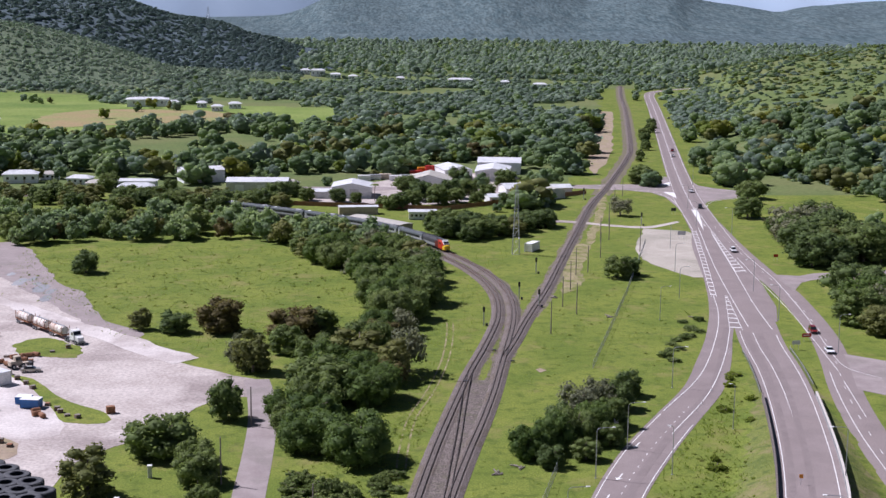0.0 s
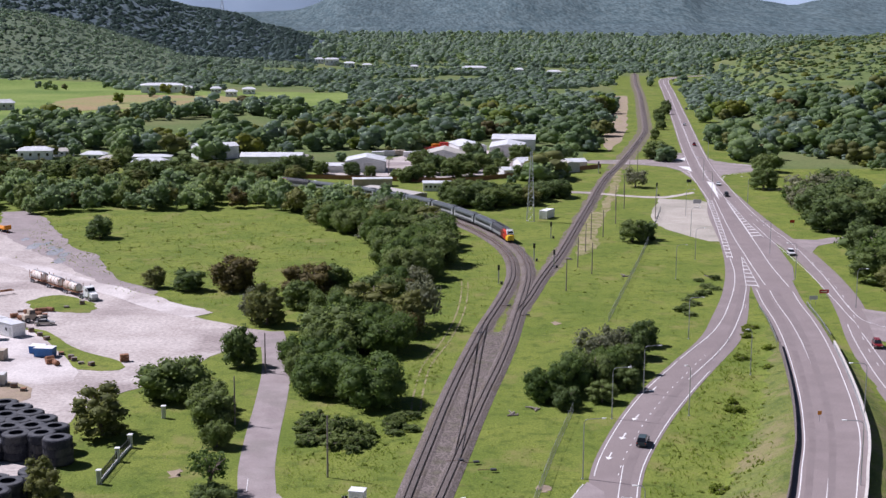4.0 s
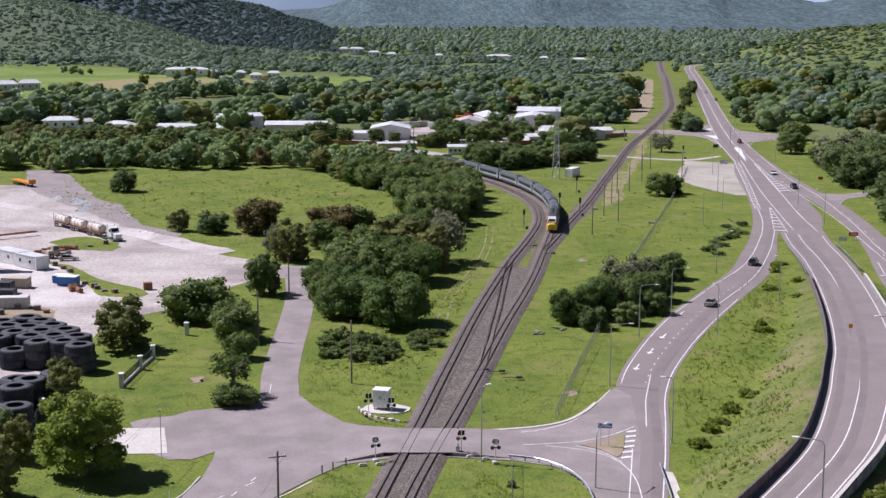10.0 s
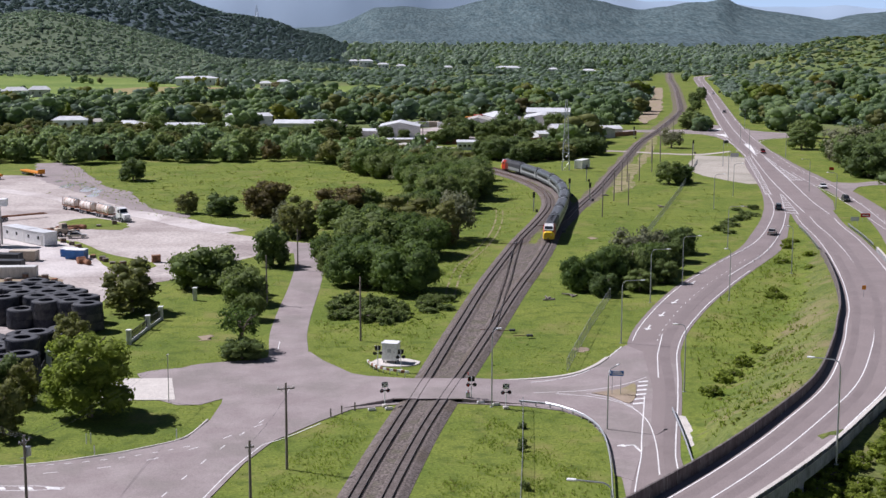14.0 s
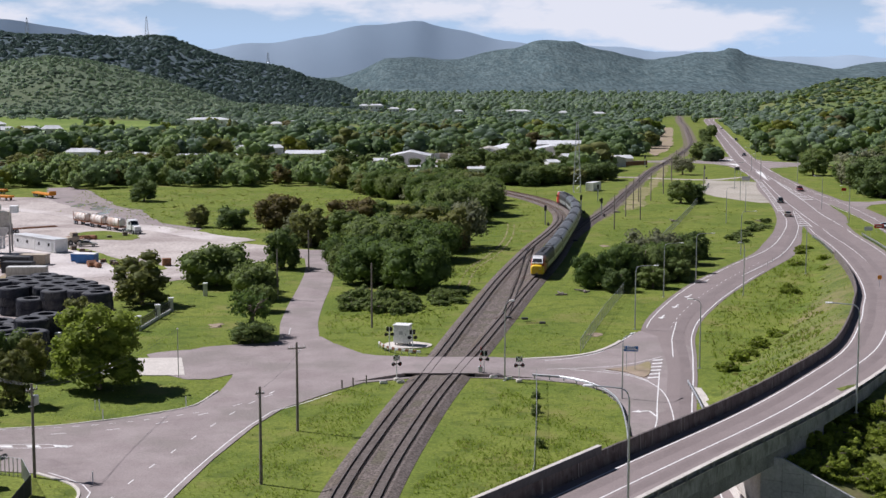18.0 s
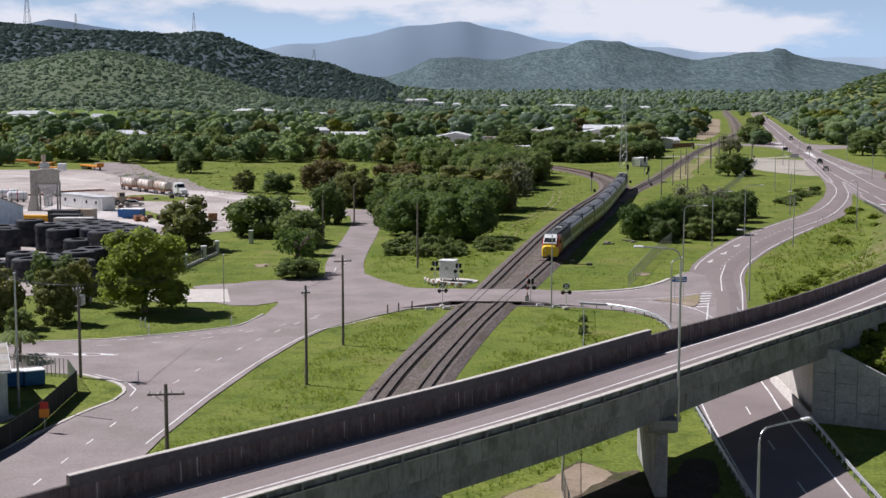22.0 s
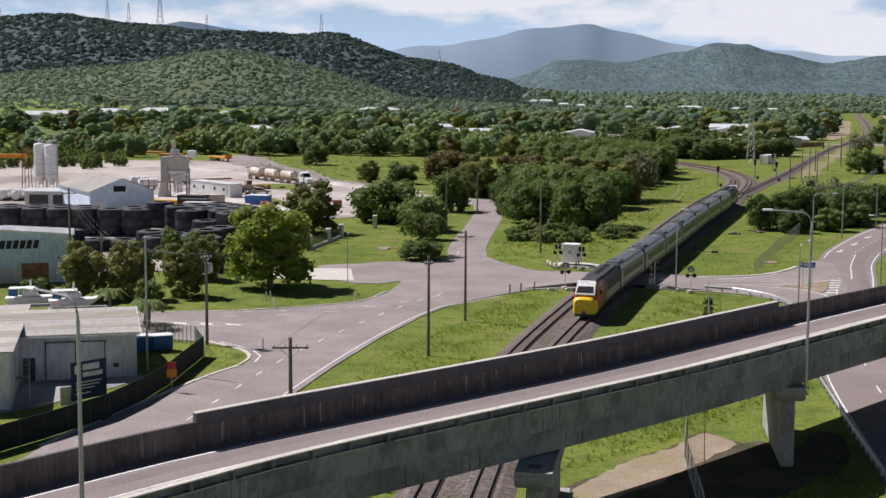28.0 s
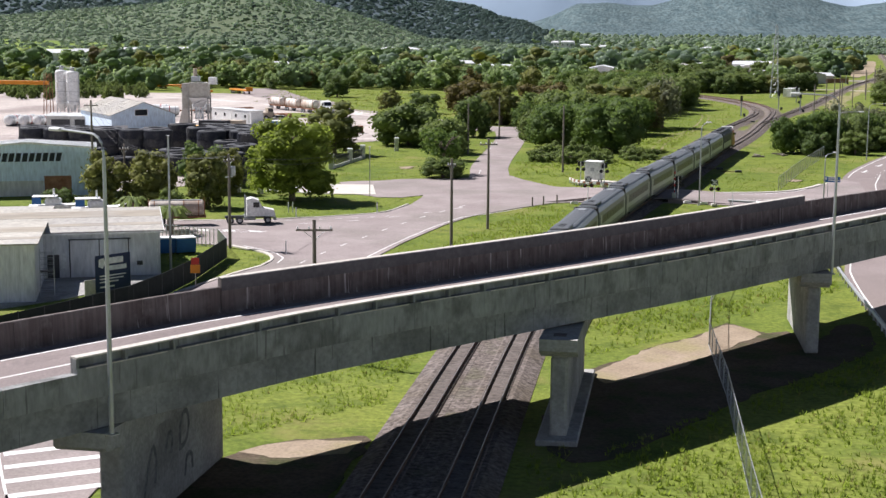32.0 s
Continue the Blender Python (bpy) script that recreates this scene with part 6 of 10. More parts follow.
def bars(parent, a, b, n, w0, w1, skew, z, thick=0.5, name="hatch_bar"):
    """Slanted bars between two ends of an island, from width w0 to w1."""
    d = Vector((b[0] - a[0], b[1] - a[1]))
    u = d.normalized()
    r = Vector((u.y, -u.x))
    for i in range(n):
        t = (i + 0.5) / n
        c, w = Vector(a) + d * t, w0 + (w1 - w0) * t
        p, q = c - r * w / 2 - u * skew * w / 2, c + r * w / 2 + u * skew * w / 2
        patch(parent, [tuple(p), tuple(q), tuple(q + u * thick), tuple(p + u * thick)], z, name)


def arrow(parent, x, y, turn, z, kind="straight"):
    m = pose(x, y, z, 0, 0, turn)
    shapes = {"straight": [[(-0.09, -1.6), (0.09, -1.6), (0.09, 0.6), (-0.09, 0.6)], [(-0.42, 0.6), (0.42, 0.6), (0, 1.7)]],
              "left": [[(-0.09, -1.6), (0.09, -1.6), (0.09, 0.7), (-0.09, 0.7)], [(-0.7, 0.5), (0.09, 0.5), (0.09, 0.75), (-0.7, 0.75)], [(-0.7, 0.15), (-0.7, 1.1), (-1.4, 0.62)]]}[kind]
    g = Geo()
    for s in shapes:
        g.add([tuple(m @ Vector((a * 1.6, b * 1.25, 0))) for a, b in s], [tuple(range(len(s)))])
    part("arrow", g, M_WHITE, parent)


over_end = float(np.interp(287, [p[1] for p in OVER], OVER_S))
strip(bridge, across(1.25), 0.0, 0.16, 0.012, None, "edge_line", 0, over_end)
strip(bridge, across(np.interp(OVER_S, [0, OVER_S[-1] * 0.45, OVER_S[-1] * 0.62, OVER_S[-1]], [4.55, 4.55, 5.6, 4.4])), 0.0, 0.15, 0.012, (3.0, 0.02), "lane_line", 0, over_end)
strip(bridge, across(OVER_W - 1.3), 0.0, 0.16, 0.012, None, "edge_line", 0, over_end)
for off in (2.9, 6.1):
    strip(bridge, across(off), 0.0, 1.9, 0.006, None, "wheel_path", 0, over_end, M_LANE)
n_ramp = [p[1] for p in RAMP]
ramp_s = lambda y: float(np.interp(y, n_ramp, RAMP_S))
strip(ramp, RAMP, [w / 2 - float(np.interp(q[1], [52, 74], [1.4, 0.55])) for w, q in zip(RAMP_W, RAMP)], 0.17, 0.108, None, "edge_line", 0, ramp_s(200))
strip(ramp, RAMP, [-w / 2 + 0.75 for w in RAMP_W], 0.15, 0.068, None, "edge_line", ramp_s(134), ramp_s(208))
strip(ramp, RAMP, [-w / 2 + 0.5 for w in RAMP_W], 0.15, 0.10, None, "edge_line", 0, ramp_s(100))
strip(ramp, RAMP, [0.25 for w in RAMP_W], 0.13, 0.112, (1.0, 3.0), "lane_line", ramp_s(134), ramp_s(215))
strip(ramp, RAMP, [0.0 for w in RAMP_W], 0.13, 0.112, (3.0, 9.0), "lane_line", 0, ramp_s(70))
strip(ramp, [(48.2, 110), (50.2, 124), (53.3, 139)], 0, 0.15, 0.128, None, "lane_line")
strip(highway, HIGH, [-w / 2 + 0.7 for w in HIGH_W], 0.18, 0.075, None, "edge_line", 260)
strip(highway, HIGH, [w / 2 - 0.7 for w in HIGH_W], 0.18, 0.075, None, "edge_line", 215)
strip(highway, HIGH, -0.2, 0.2, 0.105, None, "centre_line", 172)
strip(highway, HIGH, 0.35, 0.15, 0.105, (6, 6), "lane_line", 172)
for off in (-3.0, 2.6):
    strip(highway, HIGH, off, 1.9, 0.088, None, "wheel_path", 150, None, M_LANE)
strip(ramp, RAMP, [w * 0.18 for w in RAMP_W], 1.8, 0.098, None, "wheel_path", ramp_s(60), ramp_s(290), M_LANE)
strip(service, SERV, 0.0, 0.13, 0.108, (3, 9), "centre_line")
# The merge of slip road, bridge approach and highway.
MZ = 0.145


def hatch(parent, left, right, n, thick, skew, z):
    """Painted bars between two border lines, slanted by skew metres, and the borders."""
    lens = [length_of([(x, y, 0) for x, y in q]) for q in (left, right)]
    for i in range(n):
        t = (i + 0.4) / n
        a = along([(x, y, 0) for x, y in left], t * lens[0][-1], lens[0])[0]
        b = along([(x, y, 0) for x, y in right], t * lens[1][-1], lens[1])[0]
        patch(parent, [(a[0], a[1] + skew), (b[0], b[1] - skew), (b[0] - 0.1, b[1] - skew - thick), (a[0] - 0.1, a[1] + skew - thick)], z, "hatch_bar")
    for q in (left, right):
        strip(parent, spline(q, 3.0), 0, 0.14, z + 0.006)


hatch(highway, [(134.7, 458.2), (124.6, 395), (114.0, 331.3)], [(136.4, 458.2), (126.3, 395), (115.6, 331.3)], 20, 1.1, 0.5, MZ)
hatch(highway, [(141.7, 455.4), (136.1, 410.6), (131.0, 370.3)], [(142.4, 455.4), (137.8, 410.6), (134.6, 370.3)], 14, 1.1, -0.6, MZ)
hatch(ramp, [(118.7, 333.1), (109.2, 287.2)], [(119.1, 333.1), (112.7, 287.2)], 8, 0.9, 0.35, MZ)
for q in ([(138.9, 465.9), (126.3, 381), (118.9, 322.6), (115.2, 290.9)], [(141.4, 453.9), (130.1, 365), (124.2, 320), (121.0, 288)], [(142.2, 455.4), (146, 490), (149.4, 520)]):
    strip(highway, spline(q, 3.0), 0, 0.2, MZ)
strip(highway, spline([(146.2, 554.4), (137.1, 473.6), (135.2, 458.2)], 4.0), 0, 0.2, MZ)
strip(ramp, spline([(115.1, 333.1), (110.4, 306.1), (102.9, 276.7), (90.9, 239.9), (76.3, 209.7)], 3.0), 0, 0.18, MZ - 0.01)
strip(ramp, spline([(109.2, 287.2), (100.8, 257.3), (89.4, 224), (74.9, 193.1)], 3.0), 0, 0.18, MZ - 0.01)
patch(highway, [(146.7, 516), (148.9, 512.4), (139.5, 458.3)], MZ, "painted_island")
strip(service, spline([(138.2, 398.4), (135.7, 365.1), (132.6, 314.3), (128.9, 276.8), (125.3, 243.8)], 3.0), 0, 0.16, 0.125)
strip(service, spline([(153.1, 507.2), (145.5, 436.9), (142.3, 394.9), (140.8, 360), (135.3, 306.2), (129.1, 260.5), (128.6, 245.5), (133.7, 237.1)], 3.0), 0, 0.16, 0.125)
strip(service, [(123.7, 234.4), (119.2, 204.9)], 0, 0.15, 0.125, None, "lane_line")
strip(service, spline([(122.9, 242.6), (119.1, 223.9), (114, 192.9), (110.5, 160), (108.4, 125)], 3.0), 0, 0.16, 0.125)
strip(highway, spline([(119, 585.5), (130.4, 581.6), (140.2, 573), (144, 556.5), (143.4, 530)], 2.0), 0, 0.22, 0.075, (2.0, 1.6), "give_way_line")
strip(highway, [(118, 598), (140, 600.6), (149, 612)], 0, 0.18, 0.075)
patch(highway, [(145.4, 574), (150.4, 572), (147.6, 552)], 0.078, "painted_island")
patch(highway, [(148.6, 600), (153, 596), (156, 612)], 0.078, "painted_island")
strip(highway, spline([(168.6, 590), (174, 584), (181, 578)], 2.0), 0, 0.2, 0.075)
strip(highway, spline([(155, 524), (160.4, 539), (167, 546), (176, 552)], 2.0), 0, 0.2, 0.075)
sheet("road_side_street", [(136, 372), (144, 367), (152, 365), (200, 369), (200, 358), (155, 359.5), (146, 354), (140, 345), (136, 345)], M_ROAD2, 0.065, "grey side street leaving the service road", category="road")
sheet("road_side_street", [(126, 250), (131, 262), (140, 254), (160, 250), (160, 240), (138, 240), (130, 222), (124, 228)], M_ROAD2, 0.06, "grey side street leaving the service road", category="road")
sheet("road_slip_lane", [(37.4, 67), (36.8, 56), (36.4, 48), (40, 48), (41.2, 67)], M_ROAD2, 0.045, "grey slip lane running under the overpass", category="road")
# Slip-lane island, bars and arrows at the junction.
CZ = 0.094
bars(crossing_road, (43.2, 94.6), (45.9, 108.6), 6, 1.5, 1.3, 0.55, 0.118, 0.75)
strip(crossing_road, spline([(30, 101.6), (37.6, 103.0), (43, 106.4), (46.6, 110.4)], 1.0), 0, 0.14, CZ)
strip(crossing_road, spline([(33, 101.2), (38.6, 99.0), (42, 94.8), (43.4, 88), (43.0, 78), (41.6, 66)], 1.0), 0, 0.14, CZ + 0.016)
strip(crossing_road, spline([(37.2, 101.2), (40.4, 98.6), (42.6, 94.2)], 1.0), 0, 0.14, CZ)
arrow(crossing_road, 40.4, 76.5, 10, CZ + 0.018, "left")
for x, y, a in ((56.4, 155, -20), (52.4, 144, -17), (60.5, 166.5, -24), (67, 185.6, -26)):
    arrow(ramp, x - 0.6, y, a + 180, 0.118, "straight")
strip(crossing_road, spline([(24.2, 106.6), (31.6, 108.2), (37, 112.4), (40.6, 119), (45.2, 130)], 1.5), 0.35, 0.16, CZ)
strip(crossing_road, spline([(-3.8, 77), (-6.1, 67), (-8.4, 52), (-9.9, 38), (-11.0, 24)], 2.0), 0.15, 0.14, CZ)
strip(crossing_road, spline([(2.4, 86.4), (-1.6, 79.6), (-3.8, 77)], 2.0), 0.15, 0.14, CZ)
strip(crossing_road, spline([(-16.8, 41), (-17.0, 44), (-18.8, 47.2), (-22.8, 50.8)], 0.8), 0, 0.14, CZ)
for line in (spline([(-5, 88), (-8.4, 76.5), (-11.5, 62), (-14.2, 46), (-15.6, 28), (-16.4, 8), (-16, -14)], 2.0), spline([(-5, 86), (-12.6, 74.6), (-20, 68.6), (-30, 65.2)], 2.0)):
    strip(crossing_road, line, 0, 0.13, CZ, (1.6, 4.2), "lane_line")
strip(crossing_road, spline([(-12.2, 76.2), (-16.5, 73.2), (-22, 70.4), (-28, 68.6), (-40, 66.6)], 2.0), 0.4, 0.13, CZ, (0.8, 1.2), "edge_line")
bars(crossing_road, (-32.4, 60.9), (-23.6, 61.0), 3, 0.8, 1.1, 0.6, CZ, 1.4)
strip(crossing_road, [(-33, 61.7), (-24.4, 61.8), (-23.2, 61.2)], 0, 0.13, CZ)
strip(crossing_road, [(-33, 60.2), (-24.4, 60.2), (-23.2, 60.9)], 0, 0.13, CZ)
strip(local, [(-9.4, 126.6), (-3.2, 126.2)], 0, 0.16, 0.06, (0.7, 0.5), "give_way_line")
strip(crossing_road, [(-7.6, 127), (-8.0, 133)], 0, 0.12, 0.15, None, "centre_line")
for k in range(6):
    a, b = Vector((-17.6 + 1.0 * k, -15.4 - 2.1 * k)), Vector((-13.2 + 1.0 * k, -12.6 - 2.1 * k))
    d = Vector((0.48, -0.92)) * 0.62
    patch(crossing_road, [tuple(a), tuple(b), tuple(b + d), tuple(a + d)], CZ, "hatch_bar")
strip(crossing_road, spline([(-17.6, -15.2), (-16.4, -19), (-14.4, -23), (-12, -27.4)], 1), -0.25, 0.14, CZ)


def kerb(line, name="kerb", w=0.32, h=0.16, mat_=None, label="pale concrete kerb"):
    return tagged(part(name, Geo().sweep([(p[0], p[1], 0.0) for p in line], [(-w / 2, 0.0), (-w / 2, h), (w / 2 - 0.06, h), (w / 2, h - 0.06), (w / 2, 0.0)]), mat_ or M_CONC_L), label, "kerb", kind="structure")


kerb(spline([(23.9, 107.7), (32, 109.7), (36.8, 112.6), (40.2, 117.6), (42.4, 122.4)], 1.0), w=0.6, h=0.2)
kerb(spline([(-24, 50.7), (-19.6, 46.9), (-17.9, 43.2), (-17.9, 39.4)], 0.8))
kerb(spline([(-17.9, 39.4), (-19.5, 34), (-21.9, 22), (-24.1, 9)], 1.5), w=0.4, h=0.12)
kerb(spline([(-75, 62.3), (-34, 68.3), (-22.7, 72.5), (-17.2, 76.3), (-13.6, 80.2), (-12.1, 88)], 1.5), w=0.25)
sheet("pavement_island", soft([(37.8, 101.4), (42, 103.6), (44.3, 106.6), (43.6, 100), (42.2, 96.2), (40.4, 99.4)], 1.0, 0.03, 90), M_DIRT, 0.17, "low traffic island of bare gravel", category="island")

# ---- street furniture ----
def street_lamp(x, y, z, h, reach, turn, group="street lamps"):
    """A galvanised pole with a curved arm; turn: where the arm points, degrees from +x."""
    t = thing("street_lamp", "galvanised street lamp with a curved arm", "street lamp", group, at=pose(x, y, z, 0, 0, turn))
    part("pole", Geo().tube([(0, 0, 0), (0, 0, h * 0.5), (0, 0, h - 0.9)], [0.11, 0.09, 0.07], 8), M_STEEL, t)
    part("arm", Geo().tube(spline([(0, 0, h - 0.9), (0.12, 0, h - 0.35), (0.5, 0, h - 0.06), (1.1, 0, h), (reach, 0, h + 0.06)], 0.2), 0.055, 6), M_STEEL, t)
    part("lamp_head", Geo().box(reach - 0.1, -0.16, h - 0.02, reach + 0.62, 0.16, h + 0.13, c=0.05), M_WPAINT, t, "pale lamp head")
    part("base_plate", Geo().box(-0.22, -0.22, 0, 0.22, 0.22, 0.05), M_STEEL, t)
    return t


for x, y, h, reach, turn in ((55.3, 166, 9.7, 2.9, 5), (45.8, 132.6, 10.0, 3.0, 5), (64.0, 183, 9.6, 2.9, 5), (82.0, 229, 9.6, 2.8, 0), (24.0, 94.6, 10.4, 0.7, 20), (37.9, 84.0, 7.6, 2.6, 60), (50.6, 102.6, 9.4, 1.2, 180), (70, 168, 9.6, 0.7, 200), (88.5, 197, 9.6, 0.7, 180), (92.5, 300, 9.5, 2.5, 10), (104, 330, 9.5, 2.5, 10), (111, 372, 9.5, 2.5, 10), (118.4, 418, 9.5, 2.5, 10),
                         (126, 300, 10, 2.2, 180), (129, 340, 10, 2.2, 180), (131, 262, 10, 2.2, 0), (139, 470, 10, 2.4, 180), (146, 520, 10, 2.4, 180), (165, 600, 10, 2.4, 180), (149, 452, 10, 2.4, 180), (31.9, -5, 8.9, 3.6, 36)):
    street_lamp(x, y, float(height(np.array([x]), np.array([y]))[0]), h, reach, turn)
for x, y, turn in ((29.2, 10.2, 168), (-4.2, -33.9, 150), (56.3, 49.3, 160), (84, 112, 175), (97.5, 152, 180)):
    zz = max(over_z(x, y) - 0.4, 0)
    street_lamp(x, y, zz if x > 50 else 5.66, 10.6 if x > 50 else 11.9, 2.6, turn, "lamps on the overpass")


def power_pole(x, y, h, arm=0.0, turn=0.0, lean=0.0, transformer=False):
    t = thing("power_pole", "weathered timber power pole" + (" with a crossarm" if arm else " without crossarm"), "power pole", "power poles", at=pose(x, y, 0, lean, 0, turn))
    part("pole", Geo().tube([(0, 0, -0.3), (0, 0, h * 0.5), (0, 0, h)], [0.17, 0.145, 0.115], 9), M_WOOD, t)
    if arm:
        a = part("crossarm", Geo().box(-arm / 2, -0.06, h - 0.75, arm / 2, 0.06, h - 0.62, c=0.015), M_WOOD, t)
        for k in range(4):
            part("insulator", Geo().lathe([(0.02, 0), (0.06, 0.04), (0.035, 0.09), (0.06, 0.14), (0.02, 0.2)], 8, centre=(-arm / 2 + 0.12 + k * (arm - 0.24) / 3, 0, h - 0.62)), M_WPAINT, a)
        for s in (-1, 1):
            part("brace", Geo().tube([(s * arm * 0.32, 0.07, h - 0.7), (0, 0.13, h - 1.35)], 0.02, 5), M_STEEL, t)
    if transformer:
        b = part("transformer", Geo().lathe([(0.05, 0), (0.3, 0.02), (0.32, 0.1), (0.32, 0.85), (0.28, 0.95), (0.05, 1.0)], 14, centre=(0.45, 0, h - 2.2)), M_STEEL, t)
        part("mount", Geo().box(-0.5, -0.05, h - 2.3, 0.5, 0.05, h - 2.2), M_STEEL, t)
    return t


POLES = [(4.7, 133.8, 10.3, 0, 0), (0, 68, 10.0, 2.0, 20), (-1.3, 47.1, 9.6, 0.9, 20), (-4.7, 3.9, 9.3, 2.4, 10), (-23.8, 49.4, 9.4, 1.5, 60), (-45.0, 77.4, 7.9, 1.2, 40), (-13.6, 163, 9.0, 0, 0), (-11.6, 199, 8.5, 0, 0), (-53.2, 88, 12.5, 1.8, 30)]
for i, (x, y, h, arm, turn) in enumerate(POLES):
    power_pole(x, y, h, arm, turn, transformer=i == 4)
for x, y in ((60, 283), (67.2, 317), (70, 307), (72.6, 342), (77.4, 366), (82, 371), (90.1, 398), (95.2, 433), (98.7, 435), (104, 470), (106, 410), (114, 520), (124, 560)):
    power_pole(x, y, 9.0, 0)


def wire(a, b, sag=0.8):
    pts = [tuple(np.array(a) * (1 - t) + np.array(b) * t - np.array([0, 0, sag * 4 * t * (1 - t)])) for t in np.linspace(0, 1, 11)]
    tagged(part("power_line", Geo().tube(pts, 0.014, 4, caps=False), M_DARK), "thin dark overhead power line", "cable", "power lines")


for off in (-0.7, 0.0, 0.7):
    wire((-23.8 + off, 49.4, 9.2), (-45.0 + off, 77.4, 7.8))
    wire((-45.0 + off, 77.4, 7.8), (-53.2 + off, 88, 12.0), 0.5)
wire((-23.8, 49.4, 9.2), (-18.6, 96.4, 6.5), 0.9)
wire((-23.4, 49.4, 9.0), (-18.6, 96.4, 6.4), 1.3)
wire((0.7, 68, 9.5), (-1.3, 47.1, 9.3), 0.4)


# Level-crossing gear.
def flasher(x, y, turn, boom=0.0):
    """A crossing signal: white post, crossbuck, two hooded lamps on a board, a base, and a striped boom where there is one."""
    t = thing("crossing_signal", "railway crossing signal with crossbuck and twin hooded lamps", "crossing signal", "level crossing signals", at=pose(x, y, 0.05, 0, 0, turn))
    part("post", Geo().tube([(0, 0, 0), (0, 0, 3.3)], 0.06, 8), M_WPAINT, t)
    part("base", Geo().box(-0.35, -0.35, 0, 0.35, 0.35, 0.35, c=0.05), M_CONC_L, t)
    for a in (-40, 40):
        part("crossbuck_arm", Geo().box(-0.55, -0.02, -0.075, 0.55, 0.02, 0.075, m=pose(0, -0.08 - 0.012 * (a > 0), 3.0, 0, a, 0)), M_WPAINT, t)
    part("lamp_bracket", Geo().box(-0.45, -0.1, 2.14, 0.45, -0.06, 2.26, c=0.01), M_BLACK, t)
    part("target_board", Geo().box(-0.42, -0.05, 2.66, 0.42, -0.025, 3.34, c=0.008), M_BLACK, t, "black board behind the crossbuck")
    for s in (-0.44, 0.44):
        disc = Geo()
        ring = [(s + 0.26 * math.cos(a), 2.2 + 0.26 * math.sin(a)) for a in np.linspace(0, 2 * math.pi, 17)[:-1]]
        disc.add([(u, -0.14, v) for u, v in ring] + [(u, -0.1, v) for u, v in ring], [tuple(range(16)), tuple(range(31, 15, -1))] + [(k, 16 + k, 16 + (k + 1) % 16, (k + 1) % 16) for k in range(16)])
        lamp = part("lamp", disc, M_BLACK, t)
        part("hood", Geo().tube([(s, -0.14, 2.24), (s, -0.42, 2.22)], [0.16, 0.15], 10, caps=False), M_BLACK, lamp)
        part("lens", Geo().tube([(s, -0.142, 2.2), (s, -0.16, 2.2)], [0.12, 0.11], 12), M_RED, lamp, "dull red lens")
    if boom:
        part("mechanism", Geo().box(0.2, -0.3, 0.5, 0.75, 0.3, 1.25, c=0.05), M_STEEL, t)
        bar = part("boom", Geo().box(0.4, 0.2, 1.0, 0.5, 0.3, boom, c=0.01), M_WPAINT, t, "upright white boom with red bands")
        for k in range(int(boom / 0.8)):
            part("red_band", Geo().box(0.39, 0.19, 1.2 + k * 0.8, 0.51, 0.31, 1.55 + k * 0.8), M_RED, bar)
    return t


flasher(10.0, 94.4, 20)
flasher(8.2, 115.6, 190)
flasher(11.6, 113.2, 190)
flasher(21.4, 97.4, 180, 3.4)
flasher(25.8, 93.6, 10)
relay = thing("relay_cabinet", "white sheet-metal railway equipment cabinet on legs", "cabinet", at=pose(10.0, 119.2, 0.15, 0, 0, -14))
part("body", Geo().box(-1.15, -0.95, 0.35, 1.15, 0.95, 2.9, c=0.05), M_WPAINT, relay)
part("roof", Geo().box(-1.25, -1.05, 2.9, 1.25, 1.05, 3.02, c=0.03), M_WPAINT, relay)
part("door", Geo().box(-0.95, -0.985, 0.5, 0.95, -0.955, 2.75, c=0.008), M_WPAINT, relay)
part("door_handle", Geo().box(0.7, -1.03, 1.5, 0.76, -0.985, 1.75), M_DARK, relay)
part("notice", Geo().box(-0.28, -1.0, 1.6, 0.28, -0.987, 2.1), M_STEEL, relay)
for x in (-0.9, 0.9):
    for y in (-0.7, 0.7):
        part("leg", Geo().box(x - 0.08, y - 0.08, 0, x + 0.08, y + 0.08, 0.35), M_DARK, relay)
sheet("pavement_cabinet_slab", soft([(6.8, 118.6), (8.2, 121.4), (11.6, 121.6), (14.2, 119.6), (13.4, 117), (9.6, 116.4)], 1.0, 0.12, 91), M_CONC_L, 0.14, "pale concrete slab under the cabinet", category="slab")
# Striped guard rail round the cabinet.
guard = thing("striped_guard_rail", "low guard rail with worn pale and brown stripes", "barrier")
g_line = spline([(6.6, 117.6, 0.7), (7.6, 114.8, 0.7), (9.6, 112.4, 0.7), (12.8, 110.6, 0.7)], 0.6)
for i in range(len(g_line) - 1):
    part("rail_band", Geo().sweep([g_line[i], g_line[i + 1]], [(-0.09, -0.16), (-0.09, 0.16), (0.09, 0.16), (0.09, -0.16)]), M_RUST if i % 2 else M_WPAINT, guard)
    if i % 2 == 0:
        p = g_line[i]
        part("post", Geo().box(p[0] - 0.06, p[1] - 0.06, 0, p[0] + 0.06, p[1] + 0.06, 0.56), M_WPAINT, guard)
for k, (x, y) in enumerate(((10.6, 93.0), (22.6, 96.2), (24.6, 95.2), (8.4, 92.6))):
    b = thing("kerb_block", "low white concrete block beside the crossing", "block", at=pose(x, y, 0.05, 0, 0, 15))
    part("block", Geo().box(-0.5, -0.16, 0, 0.5, 0.16, 0.30, c=0.04), M_WPAINT, b)
    part("cap", Geo().box(-0.40, -0.12, 0.30, 0.40, 0.12, 0.36, c=0.02), M_CONC_L, b)
